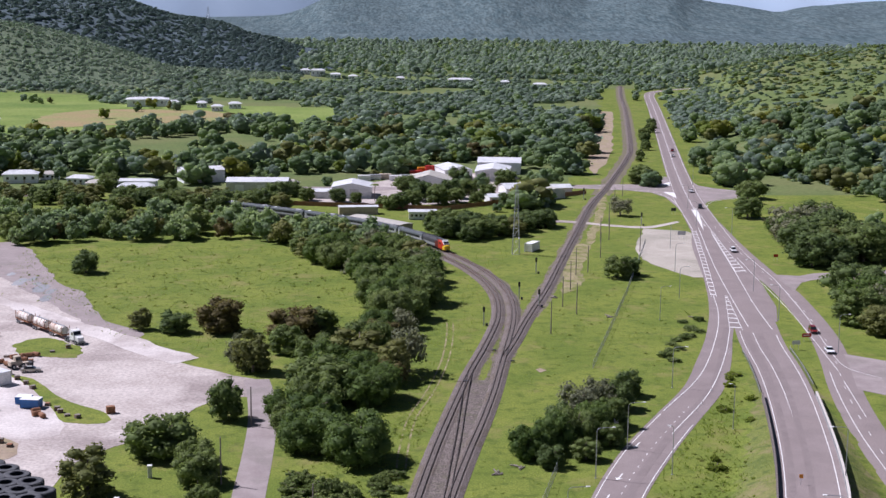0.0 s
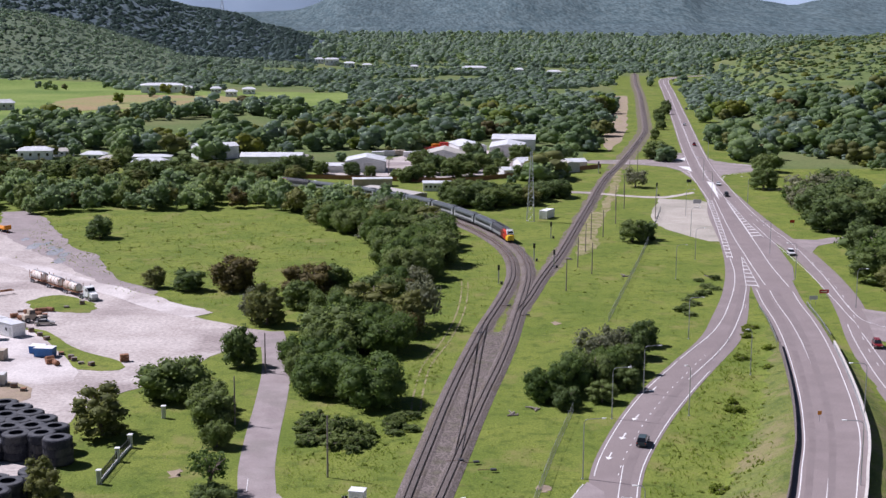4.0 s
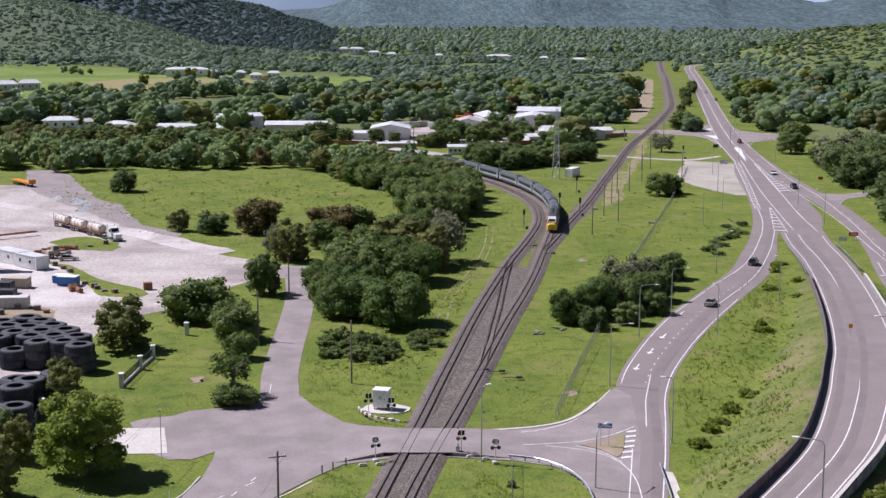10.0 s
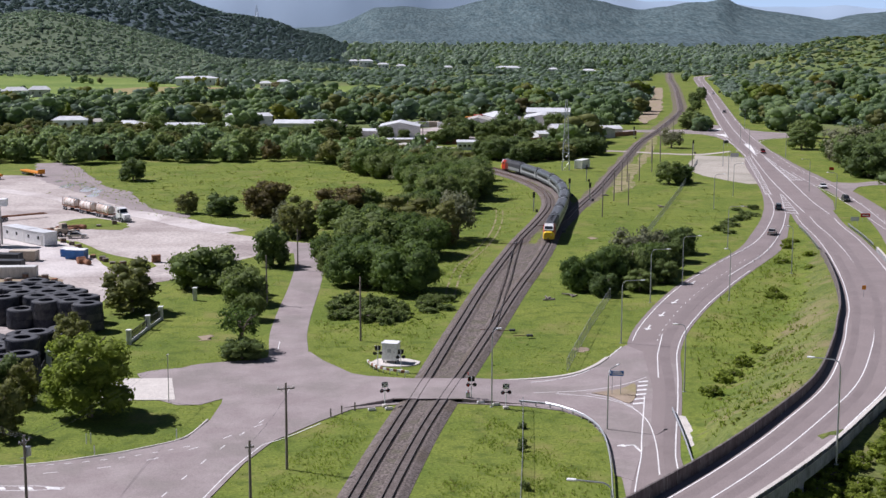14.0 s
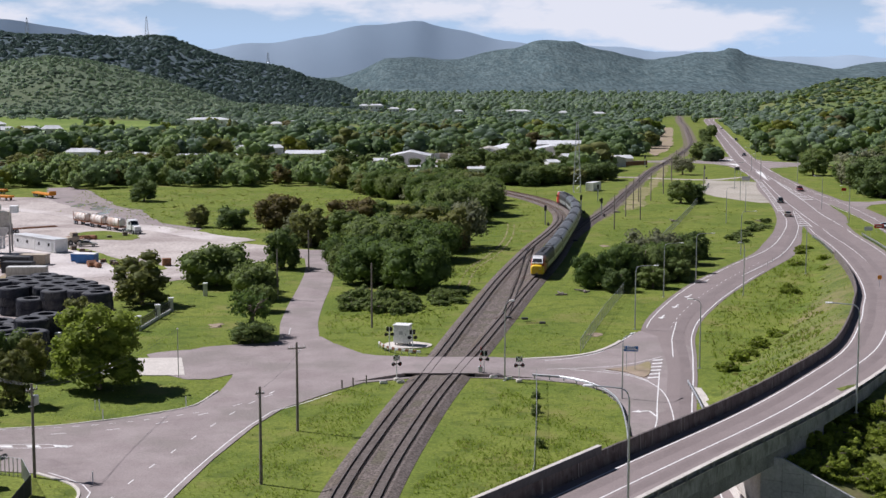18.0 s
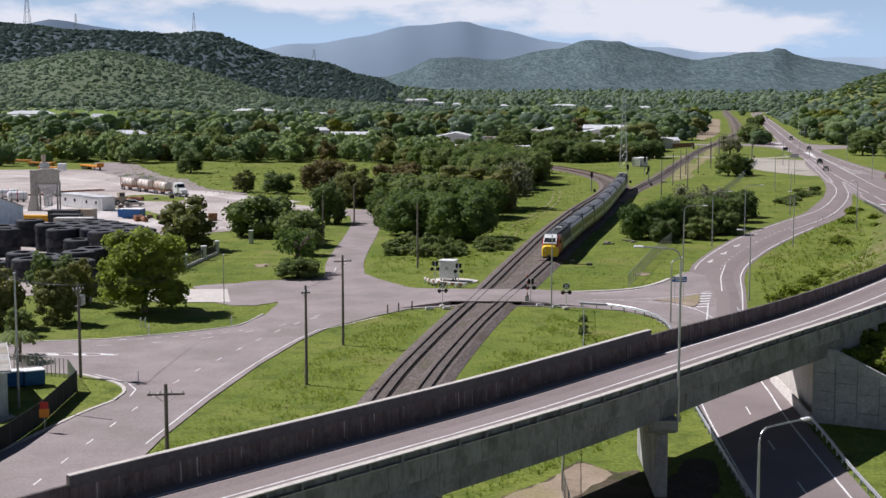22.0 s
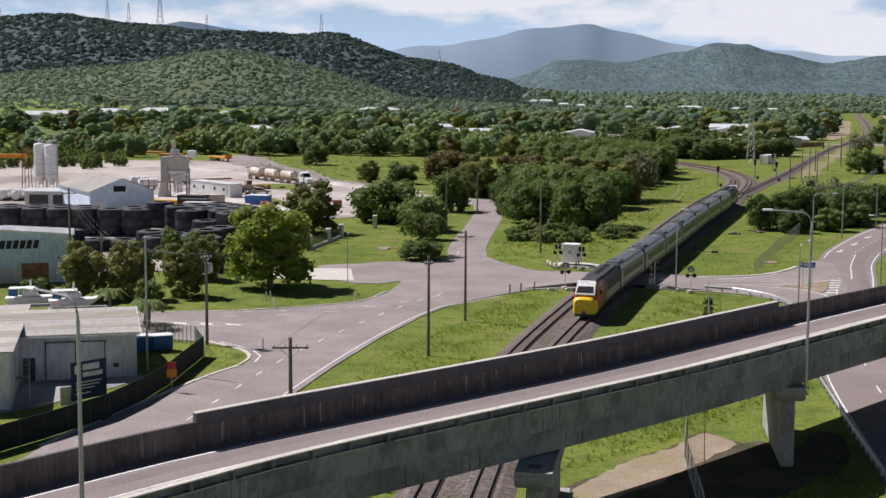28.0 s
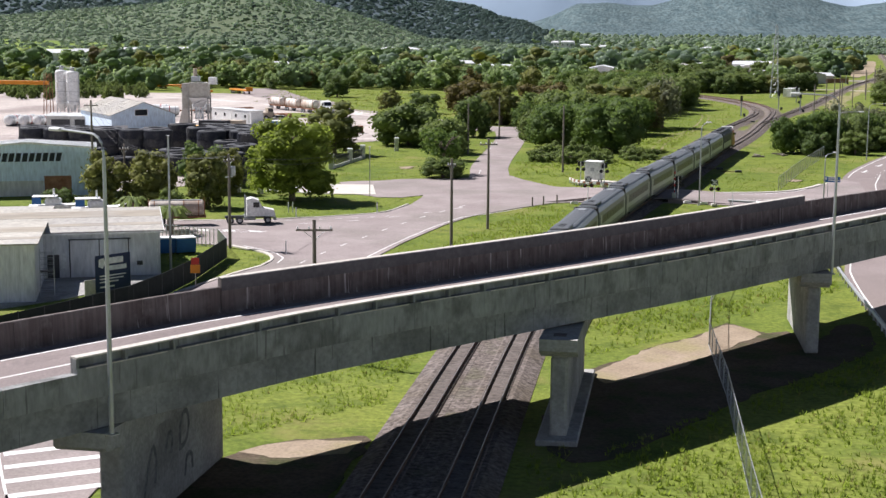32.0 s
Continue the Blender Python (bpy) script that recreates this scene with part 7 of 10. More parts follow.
for x, y in ((4.6, 91.0), (6.2, 92.6), (3.3, 89.6)):
    b = thing("bollard", "dark timber bollard at the road edge", "bollard", "bollards", at=pose(x, y, 0))
    part("post", Geo().tube([(0, 0, 0), (0, 0, 1.15)], [0.1, 0.09], 8), M_WOOD, b)


tall = thing("slim_pole", "tall pale steel pole beside the workshop yard", "pole", at=pose(-25.4, 36.0, 0))
part("shaft", Geo().tube([(0, 0, 0), (0, 0, 12.1)], [0.12, 0.08], 8), M_STEEL, tall)
part("cap", Geo().box(-0.12, -0.12, 12.1, 0.12, 0.12, 12.2, c=0.03), M_STEEL, tall)
slim = thing("slim_pole", "slim pale steel pole on the verge", "pole", at=pose(-18.6, 96.4, 0))
part("shaft", Geo().tube([(0, 0, 0), (0, 0, 6.4)], [0.06, 0.045], 8), M_STEEL, slim)
part("cap", Geo().box(-0.12, -0.12, 6.4, 0.12, 0.12, 6.55, c=0.03), M_WPAINT, slim)


# Signs.
def sign(x, y, z, w, h, turn, face, label, posts=1, z0=0.0, name="road_sign"):
    t = thing(name, label, "sign", at=pose(x, y, z0, 0, 0, turn))
    for k in range(posts):
        px = 0 if posts == 1 else -w * 0.3 + k * w * 0.6
        part("post", Geo().tube([(px, 0.05, 0), (px, 0.05, z + h * 0.4)], 0.04, 6), M_STEEL, t)
    b = part("board", Geo().box(-w / 2, -0.02, z - h / 2, w / 2, 0.02, z + h / 2, c=0.008), face, t)
    return t, b


t, b = sign(41.1, 100.9, 3.0, 1.9, 0.7, -6, M_BLUEP, "blue direction sign with a white arrow on two posts", 2)
part("arrow", Geo().add([(-1.0, -0.03, 3.1), (-0.75, -0.03, 3.35), (-0.75, -0.03, 2.85)], [(0, 2, 1)]), M_WPAINT, b)
for k in range(3):
    part("lettering_bar", Geo().box(-0.55, -0.03, 2.84 + k * 0.2, 0.85 - 0.2 * k, -0.022, 2.95 + k * 0.2), M_WPAINT, b)
t, b = sign(126.6, 274.8, 1.6, 2.6, 1.0, 8, M_RED, "red roadside information sign", 2)
part("lettering_bar", Geo().box(-0.9, -0.03, 1.5, 0.9, -0.022, 1.7), M_WPAINT, b)
sign(121, 265, 2.0, 2.2, 1.0, 8, M_STEEL, "grey back of a roadside sign", 2)
sign(63.8, 196, 2.0, 0.9, 1.0, -10, M_WPAINT, "small white road sign", 1)
sign(126.3, 436.6, 2.6, 3.0, 1.5, 0, M_STEEL, "grey highway direction sign", 2)
sign(136.1, 501.3, 2.2, 2.2, 1.3, 10, M_DARK, "dark green highway direction sign", 2)
t, b = sign(-20.4, 27.5, 1.65, 0.8, 0.7, 12, M_ORANGE, "orange and red temporary warning sign on a post", 1)
part("upper_board", Geo().box(-0.34, -0.025, 2.03, 0.34, 0.015, 2.6, c=0.01), M_RED, t, "red upper board")
sign(89, 150, 2.6, 0.7, 0.7, 0, M_ORANGE, "orange warning marker on the embankment", 1, 3.2)
sign(150, 392, 2.0, 1.6, 1.0, 0, M_RED, "red roadside sign on a steel post", 2)
for x, y in ((-24.9, 77.7), (-24.4, 77.8), (-22.8, 72.9), (-17.5, 47.0), (-14.5, 79.5)):
    b = thing("marker_post", "slim white roadside marker post", "post", "marker posts", at=pose(x, y, 0))
    part("post", Geo().box(-0.06, -0.03, 0, 0.06, 0.03, 1.3, c=0.01), M_WPAINT, b)
for x, y in ((85.8, 214.5), (90.5, 226), (103, 262), (83.5, 209)):
    b = thing("guide_post", "white guide post at the road edge", "post", "guide posts", at=pose(x, y, 0))
    part("post", Geo().box(-0.06, -0.03, 0, 0.06, 0.03, 1.0, c=0.01), M_WPAINT, b)
    part("reflector", Geo().box(-0.04, -0.04, 0.75, 0.04, -0.031, 0.9), M_RED, b)


def guard_rail(line, label, group="guard rails"):
    t = thing("guard_rail", label, "guard rail", group)
    lens = length_of(line)
    part("beam", Geo().sweep(line, [(-0.04, 0.45), (0.03, 0.5), (-0.02, 0.6), (0.03, 0.7), (-0.04, 0.76), (-0.06, 0.76), (-0.01, 0.7), (-0.06, 0.6), (-0.01, 0.5), (-0.06, 0.45)]), M_STEEL, t)
    s = 0.3
    while s < lens[-1]:
        p, head = along(line, s, lens)
        part("post", Geo().box(-0.07, 0.02, 0, 0.07, 0.16, 0.72, m=pose(p[0], p[1], p[2], 0, 0, math.degrees(head))), M_STEEL, t)
        s += 2.0


guard_rail(spline([(27.6, 95.4, 0), (31, 94.2, 0), (34.3, 90.8, 0), (36.3, 85.8, 0), (37.0, 79, 0), (36.4, 68, 0), (35.2, 56, 0), (34.4, 44, 0), (34.2, 26, 0), (34.2, 8, 0), (34.6, -12, 0)], 2.0), "galvanised guard rail on the slip road")
guard_rail(spline([(43.4, 33, 0), (43.25, 26, 0), (42.95, 18, 0), (42.9, 8, 0), (42.9, -14, 0)], 2.0), "galvanised guard rail beyond the wing wall")
guard_rail(spline([(47.2, 92, 0), (46.6, 80, 0), (45.6, 66, 0)], 2.0), "galvanised guard rail beside the drain")
guard_rail([(x, y, z) for x, y, z in shifted([p for p in OVER if 318 < p[0] + p[1] < 372], -0.4)], "galvanised guard rail at the overpass approach")
guard_rail([(x, y, z) for x, y, z in shifted([p for p in OVER if 330 < p[0] + p[1] < 378], 12.3)], "galvanised guard rail at the overpass approach")
sheet("pavement_drain", [(47.6, 90.5), (48.6, 90.0), (48.4, 76), (46.0, 66), (45.2, 66.6), (46.9, 77)], M_CONC_L, 0.07, "pale concrete drain beside the slip road", category="drain")


def mesh_fence(line, h, label, pitch=3.0, sheet_mat=None, post=M_STEEL, rails=True):
    """A chain-wire fence: posts, rails and wires, or a solid sheet."""
    t = thing("fence", label, "fence", "fences")
    lens = length_of(line)
    s = 0.0
    while s <= lens[-1] + 0.01:
        p, _ = along(line, s, lens)
        part("post", Geo().tube([(p[0], p[1], 0), (p[0], p[1], h)], 0.045, 6), post, t)
        s += pitch
    base = [(p[0], p[1], 0.0) for p in line]
    if sheet_mat:
        part("screen", Geo().sweep(base, [(-0.02, 0.05), (-0.02, h - 0.05), (0.02, h - 0.05), (0.02, 0.05)]), sheet_mat, t)
    else:
        for z in (h - 0.03, 0.1):
            part("rail", Geo().tube([(p[0], p[1], z) for p in base], 0.025, 5), post, t)
        g = Geo()
        dense = [along(base, q, lens)[0] for q in np.arange(0, lens[-1], 0.34)]
        for a, b in zip(dense, dense[5:]):
            g.tube([(a[0], a[1], 0.08), (b[0], b[1], h - 0.05)], 0.0045, 3, caps=False)
            g.tube([(b[0], b[1], 0.08), (a[0], a[1], h - 0.05)], 0.0045, 3, caps=False)
        tagged(part("chain_wire", g, post, t), kind="stuff")
    return t


mesh_fence([(35.6, 114), (42, 143), (49.2, 172.5)], 2.0, "grey chain-wire fence beside the thicket")
mesh_fence([(66, 246), (76.3, 286), (89.1, 336), (101.6, 388), (112, 432)], 1.8, "grey chain-wire fence across the grass", 4.0)
mesh_fence([(28, 93), (26.6, 70), (25, 48), (22.4, 29), (21.4, 12), (21.8, -2), (21.8, -20), (22, -45)], 1.8, "rusting chain-wire fence beside the railway", 3.0)
mesh_fence([(-27.4, 4.0), (-24.6, 11.0), (-22.5, 17.2), (-21.8, 22.9), (-21.6, 30), (-22.4, 43.5)], 2.0, "dark green shade-cloth fence round the yard", 2.5, mat("shade_cloth", (0.012, 0.018, 0.016), (0.02, 0.027, 0.024), scale=2, rough=0.9), M_DARK)
mesh_fence([(-22.4, 43.5), (-25.0, 49.4), (-32, 52)], 1.9, "white palisade fence at the yard corner", 0.5)
mesh_fence([(-60, 531), (40, 510), (62, 528), (84, 545), (108, 566)], 2.0, "long brown timber fence by the branch line", 6.0, M_RUST, M_WOOD)


# Railway signals and masts.
def rail_signal(x, y, h=5.2, turn=0.0):
    t = thing("railway_signal", "black railway colour-light signal on a slim post", "railway signal", "railway signals", at=pose(x, y, 0, 0, 0, turn))
    part("post", Geo().tube([(0, 0, 0), (0, 0, h - 1.0)], 0.07, 7), M_STEEL, t)
    part("head", Geo().box(-0.32, -0.12, h - 1.3, 0.32, 0.12, h + 0.2, c=0.08), M_BLACK, t)
    for k in range(3):
        part("hood", Geo().tube([(0, -0.12, h - 1.05 + k * 0.42), (0, -0.4, h - 1.07 + k * 0.42)], 0.15, 9, caps=False), M_BLACK, t)
    part("ladder", Geo().box(-0.16, 0.1, 0.2, 0.16, 0.14, h - 1.2), M_STEEL, t)
    part("cabinet", Geo().box(0.5, -0.3, 0, 1.1, 0.3, 0.8, c=0.04), M_DARK, t)


for x, y in ((42.6, 292), (55.4, 327), (60.2, 316), (64.6, 368), (104, 545), (117, 470)):
    rail_signal(x, y)
for x, y, a in ((24.8, 141, 10), (27.4, 140, 10), (41.8, 263, 8), (45.5, 252, 8), (30, 136, 0), (33, 233, 0)):
    pm = thing("point_machine", "low dark point motor beside the rails", "railway equipment", "point motors", at=pose(x + 1.6, y, 0.3, 0, 0, a))
    part("motor", Geo().box(-0.5, -0.3, 0, 0.5, 0.3, 0.35, c=0.06), M_DARK, pm)
    part("rodding", Geo().box(-2.6, -0.06, 0.1, -0.5, 0.06, 0.18), M_RAIL, pm)


def lattice(x, y, h, w, label, name="lattice_mast", z=0.0):
    t = thing(name, label, "mast", at=pose(x, y, z))
    corners = [(-1, -1), (1, -1), (1, 1), (-1, 1)]
    at_h = lambda q, k: (corners[k][0] * w / 2 * (1 - 0.8 * q / h), corners[k][1] * w / 2 * (1 - 0.8 * q / h), q)
    for k in range(4):
        part("leg", Geo().tube([at_h(0, k), at_h(h, k)], w * 0.03 + 0.02, 5), M_STEEL, t)
    n = max(6, int(h / (w * 1.1)))
    g = Geo()
    for i in range(n):
        for k in range(4):
            g.tube([at_h(h * i / n, k), at_h(h * (i + 1) / n, (k + 1) % 4)], w * 0.014 + 0.012, 3, caps=False)
            g.tube([at_h(h * i / n, k), at_h(h * i / n, (k + 1) % 4)], w * 0.014 + 0.012, 3, caps=False)
    part("bracing", g, M_STEEL, t)
    return t


lattice(61.2, 405, 24.5, 2.6, "tall grey steel lattice mast by the railway")
for az, d, h in ((-11.9, 2085, 30), (-16.4, 2085, 28), (-18.2, 2085, 46), (-19.4, 2085, 30), (-20.2, 2085, 34), (-24.3, 2085, 40), (-7.2, 2085, 20)):
    x, y = EYE[0] + math.sin(radians(az)) * d, EYE[1] + math.cos(radians(az)) * d
    lattice(x, y, h, 9 if h > 35 else 5, "steel transmission tower on the ridge", "transmission_tower", float(height(np.array([x]), np.array([y]))[0]) - 1)
# Scrap and culverts in the grass.
for x, y, a in ((78.6, 303.5, 20), (102.4, 302, 40), (37, 168.6, 10), (41.5, 172, 60), (66, 330, 0)):
    sc = thing("scrap_pile", "small pile of old sleepers and rubble in the grass", "scrap", "scrap piles", at=pose(x, y, 0, 0, 0, a))
    for k in range(5):
        part("timber", Geo().box(-1.1, -0.12, 0, 1.1, 0.12, 0.22, c=0.02, m=pose((k % 2) * 0.3, k * 0.35 - 0.7, 0.1 * (k // 2), 0, 0, k * 23)), M_WOOD, sc)

# ---- works yard ----
# Giant mining tyres in stacks.
TYRE_W = 1.12
tyre = thing("mining_tyre", "huge black earthmover tyre stacked flat", "tyre", "stacked tyres")
prof = [(0.78, 0.10), (0.74, 0.0), (0.95, 0.02), (1.30, 0.03), (1.46, 0.10), (1.53, 0.24), (1.55, 0.50), (1.55, 0.62), (1.53, 0.88), (1.46, 1.02), (1.30, 1.09), (0.95, 1.10), (0.74, 1.12), (0.78, 1.02), (0.86, 0.9), (0.86, 0.22), (0.78, 0.10)]
part("carcass", Geo().lathe(prof, 28), M_RUBBER, tyre)
M_SIDEWALL = mat("dusty_sidewall", (0.050, 0.052, 0.058), (0.085, 0.086, 0.090), scale=1.2, rough=0.7, fine=5.0)
part("sidewall", Geo().lathe([(0.84, 1.118), (0.96, 1.135), (1.28, 1.125), (1.40, 1.085), (1.40, 1.07), (0.84, 1.10), (0.84, 1.118)], 28), M_SIDEWALL, tyre, "dusty grey sidewall")
lugs = Geo()
for k in range(24):
    for z0, tw in ((0.12, 5), (0.60, -5)):
        lugs.box(-0.085, 1.50, z0, 0.085, 1.566, z0 + 0.42, m=pose(0, 0, 0, 0, 0, k * 15 + (7 if tw < 0 else 0)))
part("tread", lugs, M_RUBBER, tyre)
rng = random.Random(12)
stacks = []
ROWS = [(-54.2, 160, 4), (-51.4, 157.6, 4), (-57.2, 157, 4), (-55.4, 154, 4), (-52.2, 153.2, 4), (-48.9, 154.6, 4), (-49.6, 150.6, 4), (-46, 151.4, 3), (-58.8, 153.4, 4), (-53.2, 149.8, 3), (-50.2, 147.2, 4), (-46.8, 147.6, 4), (-43.4, 147.2, 3), (-48, 143.8, 4), (-44.4, 143.8, 4), (-51.6, 143.8, 2), (-41.6, 141.6, 3), (-55, 146.4, 3),
        (-42.2, 130.6, 2), (-43.2, 126.4, 2), (-46.8, 127.4, 2), (-43.6, 122.6, 3), (-47.2, 123.2, 2), (-44.4, 119, 3), (-48, 119, 2), (-50.4, 125.2, 2), (-41.8, 110, 3), (-45.2, 113.4, 2), (-51.6, 121.2, 2)]
for k in range(6):
    ROWS.append((-63.2 - k * 3.9, 146.4 + rng.uniform(-0.3, 0.3), 3))
for k in range(6):
    ROWS.append((-65 - k * 3.9, 150.6 + rng.uniform(-0.3, 0.3), rng.choice((3, 3, 2))))
for k in range(5):
    ROWS.append((-60 - k * 3.9, 160 + rng.uniform(-0.3, 0.3), rng.choice((2, 3))))
for k in range(7):
    ROWS.append((-54.5 - k * 3.9, 128 + rng.uniform(-0.3, 0.3) - k * 0.3, rng.choice((1, 2, 2))))
first = True
for x, y, n in ROWS:
    x, y = -52 + (x + 52) * 1.14, 145 + (y - 145) * 1.14
    for k in range(min(n, 3)):
        m = pose(x + rng.uniform(-0.1, 0.1), y + rng.uniform(-0.1, 0.1), 0.05 + k * TYRE_W * 1.26, rng.uniform(-1, 1), rng.uniform(-1, 1), rng.uniform(0, 360)) @ Matrix.Scale(1.26, 4)
        if first:
            tyre.matrix_world, first = m, False
        else:
            copy_thing(tyre, m)


def corrugated(g, a, b, z0, z1, depth=0.06, pitch=0.34, out=(0, -1)):
    """Ribs standing proud of a wall from a to b."""
    d = Vector((b[0] - a[0], b[1] - a[1]))
    n = max(1, int(d.length / pitch))
    u = d.normalized()
    for i in range(n):
        p = Vector(a) + u * (i + 0.25) * d.length / n
        q = p + u * pitch * 0.45
        o = Vector(out) * depth
        g.add([(p.x, p.y, z0), (q.x, q.y, z0), (q.x, q.y, z1), (p.x, p.y, z1), (p.x + o.x, p.y + o.y, z0), (q.x + o.x, q.y + o.y, z0), (q.x + o.x, q.y + o.y, z1), (p.x + o.x, p.y + o.y, z1)], [(4, 5, 6, 7), (0, 4, 7, 3), (1, 2, 6, 5)])


def shed(name, label, x, y, turn, w, d, eave, ridge, wall, roof, along_x=True, doors=(), windows=(), ribs=True, category="shed", over=0.35):
    """A gabled shed, footprint from (0,0) to (w,d); the ridge runs along x or along y."""
    t = thing(name, label, category, at=pose(x, y, 0, 0, 0, turn))
    g = Geo()
    g.box(0, 0, -0.1, w, d, eave)
    if along_x:
        g.add([(0, 0, eave), (0, d, eave), (0, d / 2, ridge), (w, 0, eave), (w, d, eave), (w, d / 2, ridge)], [(0, 2, 1), (3, 4, 5)])
        r1 = [(-over, -over, eave - over * (ridge - eave) / (d / 2)), (w + over, -over, eave - over * (ridge - eave) / (d / 2)), (w + over, d / 2, ridge), (-over, d / 2, ridge)]
        r2 = [(-over, d + over, eave - over * (ridge - eave) / (d / 2)), (w + over, d + over, eave - over * (ridge - eave) / (d / 2)), (w + over, d / 2, ridge), (-over, d / 2, ridge)]
    else:
        g.add([(0, 0, eave), (w, 0, eave), (w / 2, 0, ridge), (0, d, eave), (w, d, eave), (w / 2, d, ridge)], [(0, 1, 2), (3, 5, 4)])
        r1 = [(-over, -over, eave - over * (ridge - eave) / (w / 2)), (-over, d + over, eave - over * (ridge - eave) / (w / 2)), (w / 2, d + over, ridge), (w / 2, -over, ridge)]
        r2 = [(w + over, -over, eave - over * (ridge - eave) / (w / 2)), (w + over, d + over, eave - over * (ridge - eave) / (w / 2)), (w / 2, d + over, ridge), (w / 2, -over, ridge)]
    part("wall", g, wall, t)
    for r in (r1, r2):
        rg = Geo()
        up = [(a, b, c + 0.14) for a, b, c in r]
        lo = [(a, b, c + 0.04) for a, b, c in r]
        rg.add(lo + up, [(0, 1, 2, 3), (4, 7, 6, 5), (0, 4, 5, 1), (1, 5, 6, 2), (2, 6, 7, 3), (3, 7, 4, 0)])
        if y < 60 and ribs:
            cuts = (0.0, 0.24, 0.34, 0.60, 0.86, 1.0)
            for i, (f0, f1) in enumerate(zip(cuts, cuts[1:])):
                q = [tuple(Vector(up[0]).lerp(Vector(up[3]), f0 - 0.01 * (i > 0))), tuple(Vector(up[1]).lerp(Vector(up[2]), f0 - 0.01 * (i > 0))), tuple(Vector(up[1]).lerp(Vector(up[2]), f1)), tuple(Vector(up[0]).lerp(Vector(up[3]), f1))]
                lift = 0.012 + 0.014 * (i % 2)
                part("roof_course", Geo().add(q + [(a, b, c + lift) for a, b, c in q], [(4, 5, 6, 7), (0, 1, 5, 4), (1, 2, 6, 5), (2, 3, 7, 6), (3, 0, 4, 7)]), (roof, M_ROOFB)[i % 2], t, "brownish weathered sheet course" if i % 2 else "")
        elif ribs and y < 200:
            n = max(4, int((w if along_x else d) / 1.1))
            for i in range(n):
                f0, f1 = (i + 0.42) / n, (i + 0.58) / n
                e = [tuple(Vector(up[0]).lerp(Vector(up[1]), f)) for f in (f0, f1)]
                h = [tuple(Vector(up[3]).lerp(Vector(up[2]), f)) for f in (f0, f1)]
                pts = [e[0], e[1], h[1], h[0]]
                rib = Geo().add(pts + [(a, b, c + 0.05) for a, b, c in pts], [(4, 5, 6, 7), (0, 1, 5, 4), (1, 2, 6, 5), (3, 0, 4, 7)])
                part("roof_rib", rib, roof, t)
        part("roof", rg, roof, t)
    if ribs:
        rb = Geo()
        corrugated(rb, (0, 0), (w, 0), 0.05, eave, out=(0, -1))
        corrugated(rb, (w, 0), (w, d), 0.05, eave, out=(1, 0))
        part("cladding_ribs", rb, wall, t)
    for px, pw, ph, m in doors:
        part("roller_door", Geo().box(px, -0.10, 0, px + pw, -0.05, ph, c=0.01), m, t)
    for px, pz, pw, ph in windows:
        win = part("window", Geo().box(px, -0.10, pz, px + pw, -0.05, pz + ph, c=0.01), M_WPAINT, t)
        part("pane", Geo().box(px + 0.08, -0.12, pz + 0.08, px + pw - 0.08, -0.102, pz + ph - 0.08), M_GLASS, win)
    return t


M_LOGO = mat("dark_lettering", (0.02, 0.025, 0.03), rough=0.6)
# Tyre depot: pale blue hall with dark lettering.
depot = shed("tyre_depot", "large pale blue sheet-metal tyre depot with dark lettering", -69.8, 84.4, 22, 17, 7, 6.2, 6.75, M_PBLUE, M_ROOFW, False, [(10.6, 3.4, 2.6, M_RUST)], [], category="warehouse")
for k in range(10):
    x0 = 4.5 + k * 0.84
    part("lettering_bar", Geo().add([(x0, -0.13, 4.5), (x0 + 0.62, -0.13, 4.5), (x0 + 0.86, -0.13, 5.6), (x0 + 0.24, -0.13, 5.6)], [(0, 1, 2, 3)]), M_LOGO, depot)
part("lettering_bar", Geo().add([(3.0, -0.13, 4.5), (4.2, -0.13, 4.5), (4.6, -0.13, 5.9), (3.6, -0.13, 5.9)], [(0, 1, 2, 3)]), M_LOGO, depot)
part("plinth_band", Geo().box(0, -0.075, 0.05, 10.5, -0.045, 2.0), M_WALLG, depot)
part("corner_trim", Geo().box(16.85, -0.12, 0, 17.1, 0.1, 6.3), M_STEEL, depot)
part("verge_trim", Geo().add([(-0.2, -0.42, 6.32), (8.5, -0.42, 7.06), (17.2, -0.42, 6.32), (17.2, -0.42, 6.1), (8.5, -0.42, 6.84), (-0.2, -0.42, 6.1)], [(0, 5, 4, 1), (1, 4, 3, 2)]), M_WPAINT, depot)
# Workshop behind the overpass with a lean-to.
M_SHEETW = mat("white_ribbed_sheet", (0.76, 0.76, 0.77), (0.68, 0.68, 0.69), scale=0.4, rough=0.55, streak=(1, 1, 0.25), fine=3.0)
shop = shed("workshop", "white corrugated workshop with a weathered pitched roof", -45.87, 25.05, 22, 22.0, 12.5, 4.0, 5.2, M_SHEETW, M_ROOFG, True, [(14.35, 2.42, 3.3, M_SHEETW), (16.85, 2.42, 3.3, M_SHEETW)], [])
wing = shed("workshop_wing", "white corrugated wing of the workshop with a low roof", -44.1, 14.5, 20, 14.0, 24, 4.62, 4.50, M_SHEETW, M_ROOFG, True)
door_ribs = Geo()
corrugated(door_ribs, (14.4, -0.1), (19.25, -0.1), 0.08, 3.22, 0.04, 0.3)
part("door_cladding", door_ribs, M_SHEETW, shop)
for x in (14.26, 16.77, 19.27):
    part("door_edge", Geo().box(x, -0.16, 0, x + 0.08, -0.05, 3.34), M_DARK, shop)
part("door_track", Geo().box(14.2, -0.2, 3.34, 19.5, -0.05, 3.42), M_SCREEN, shop)
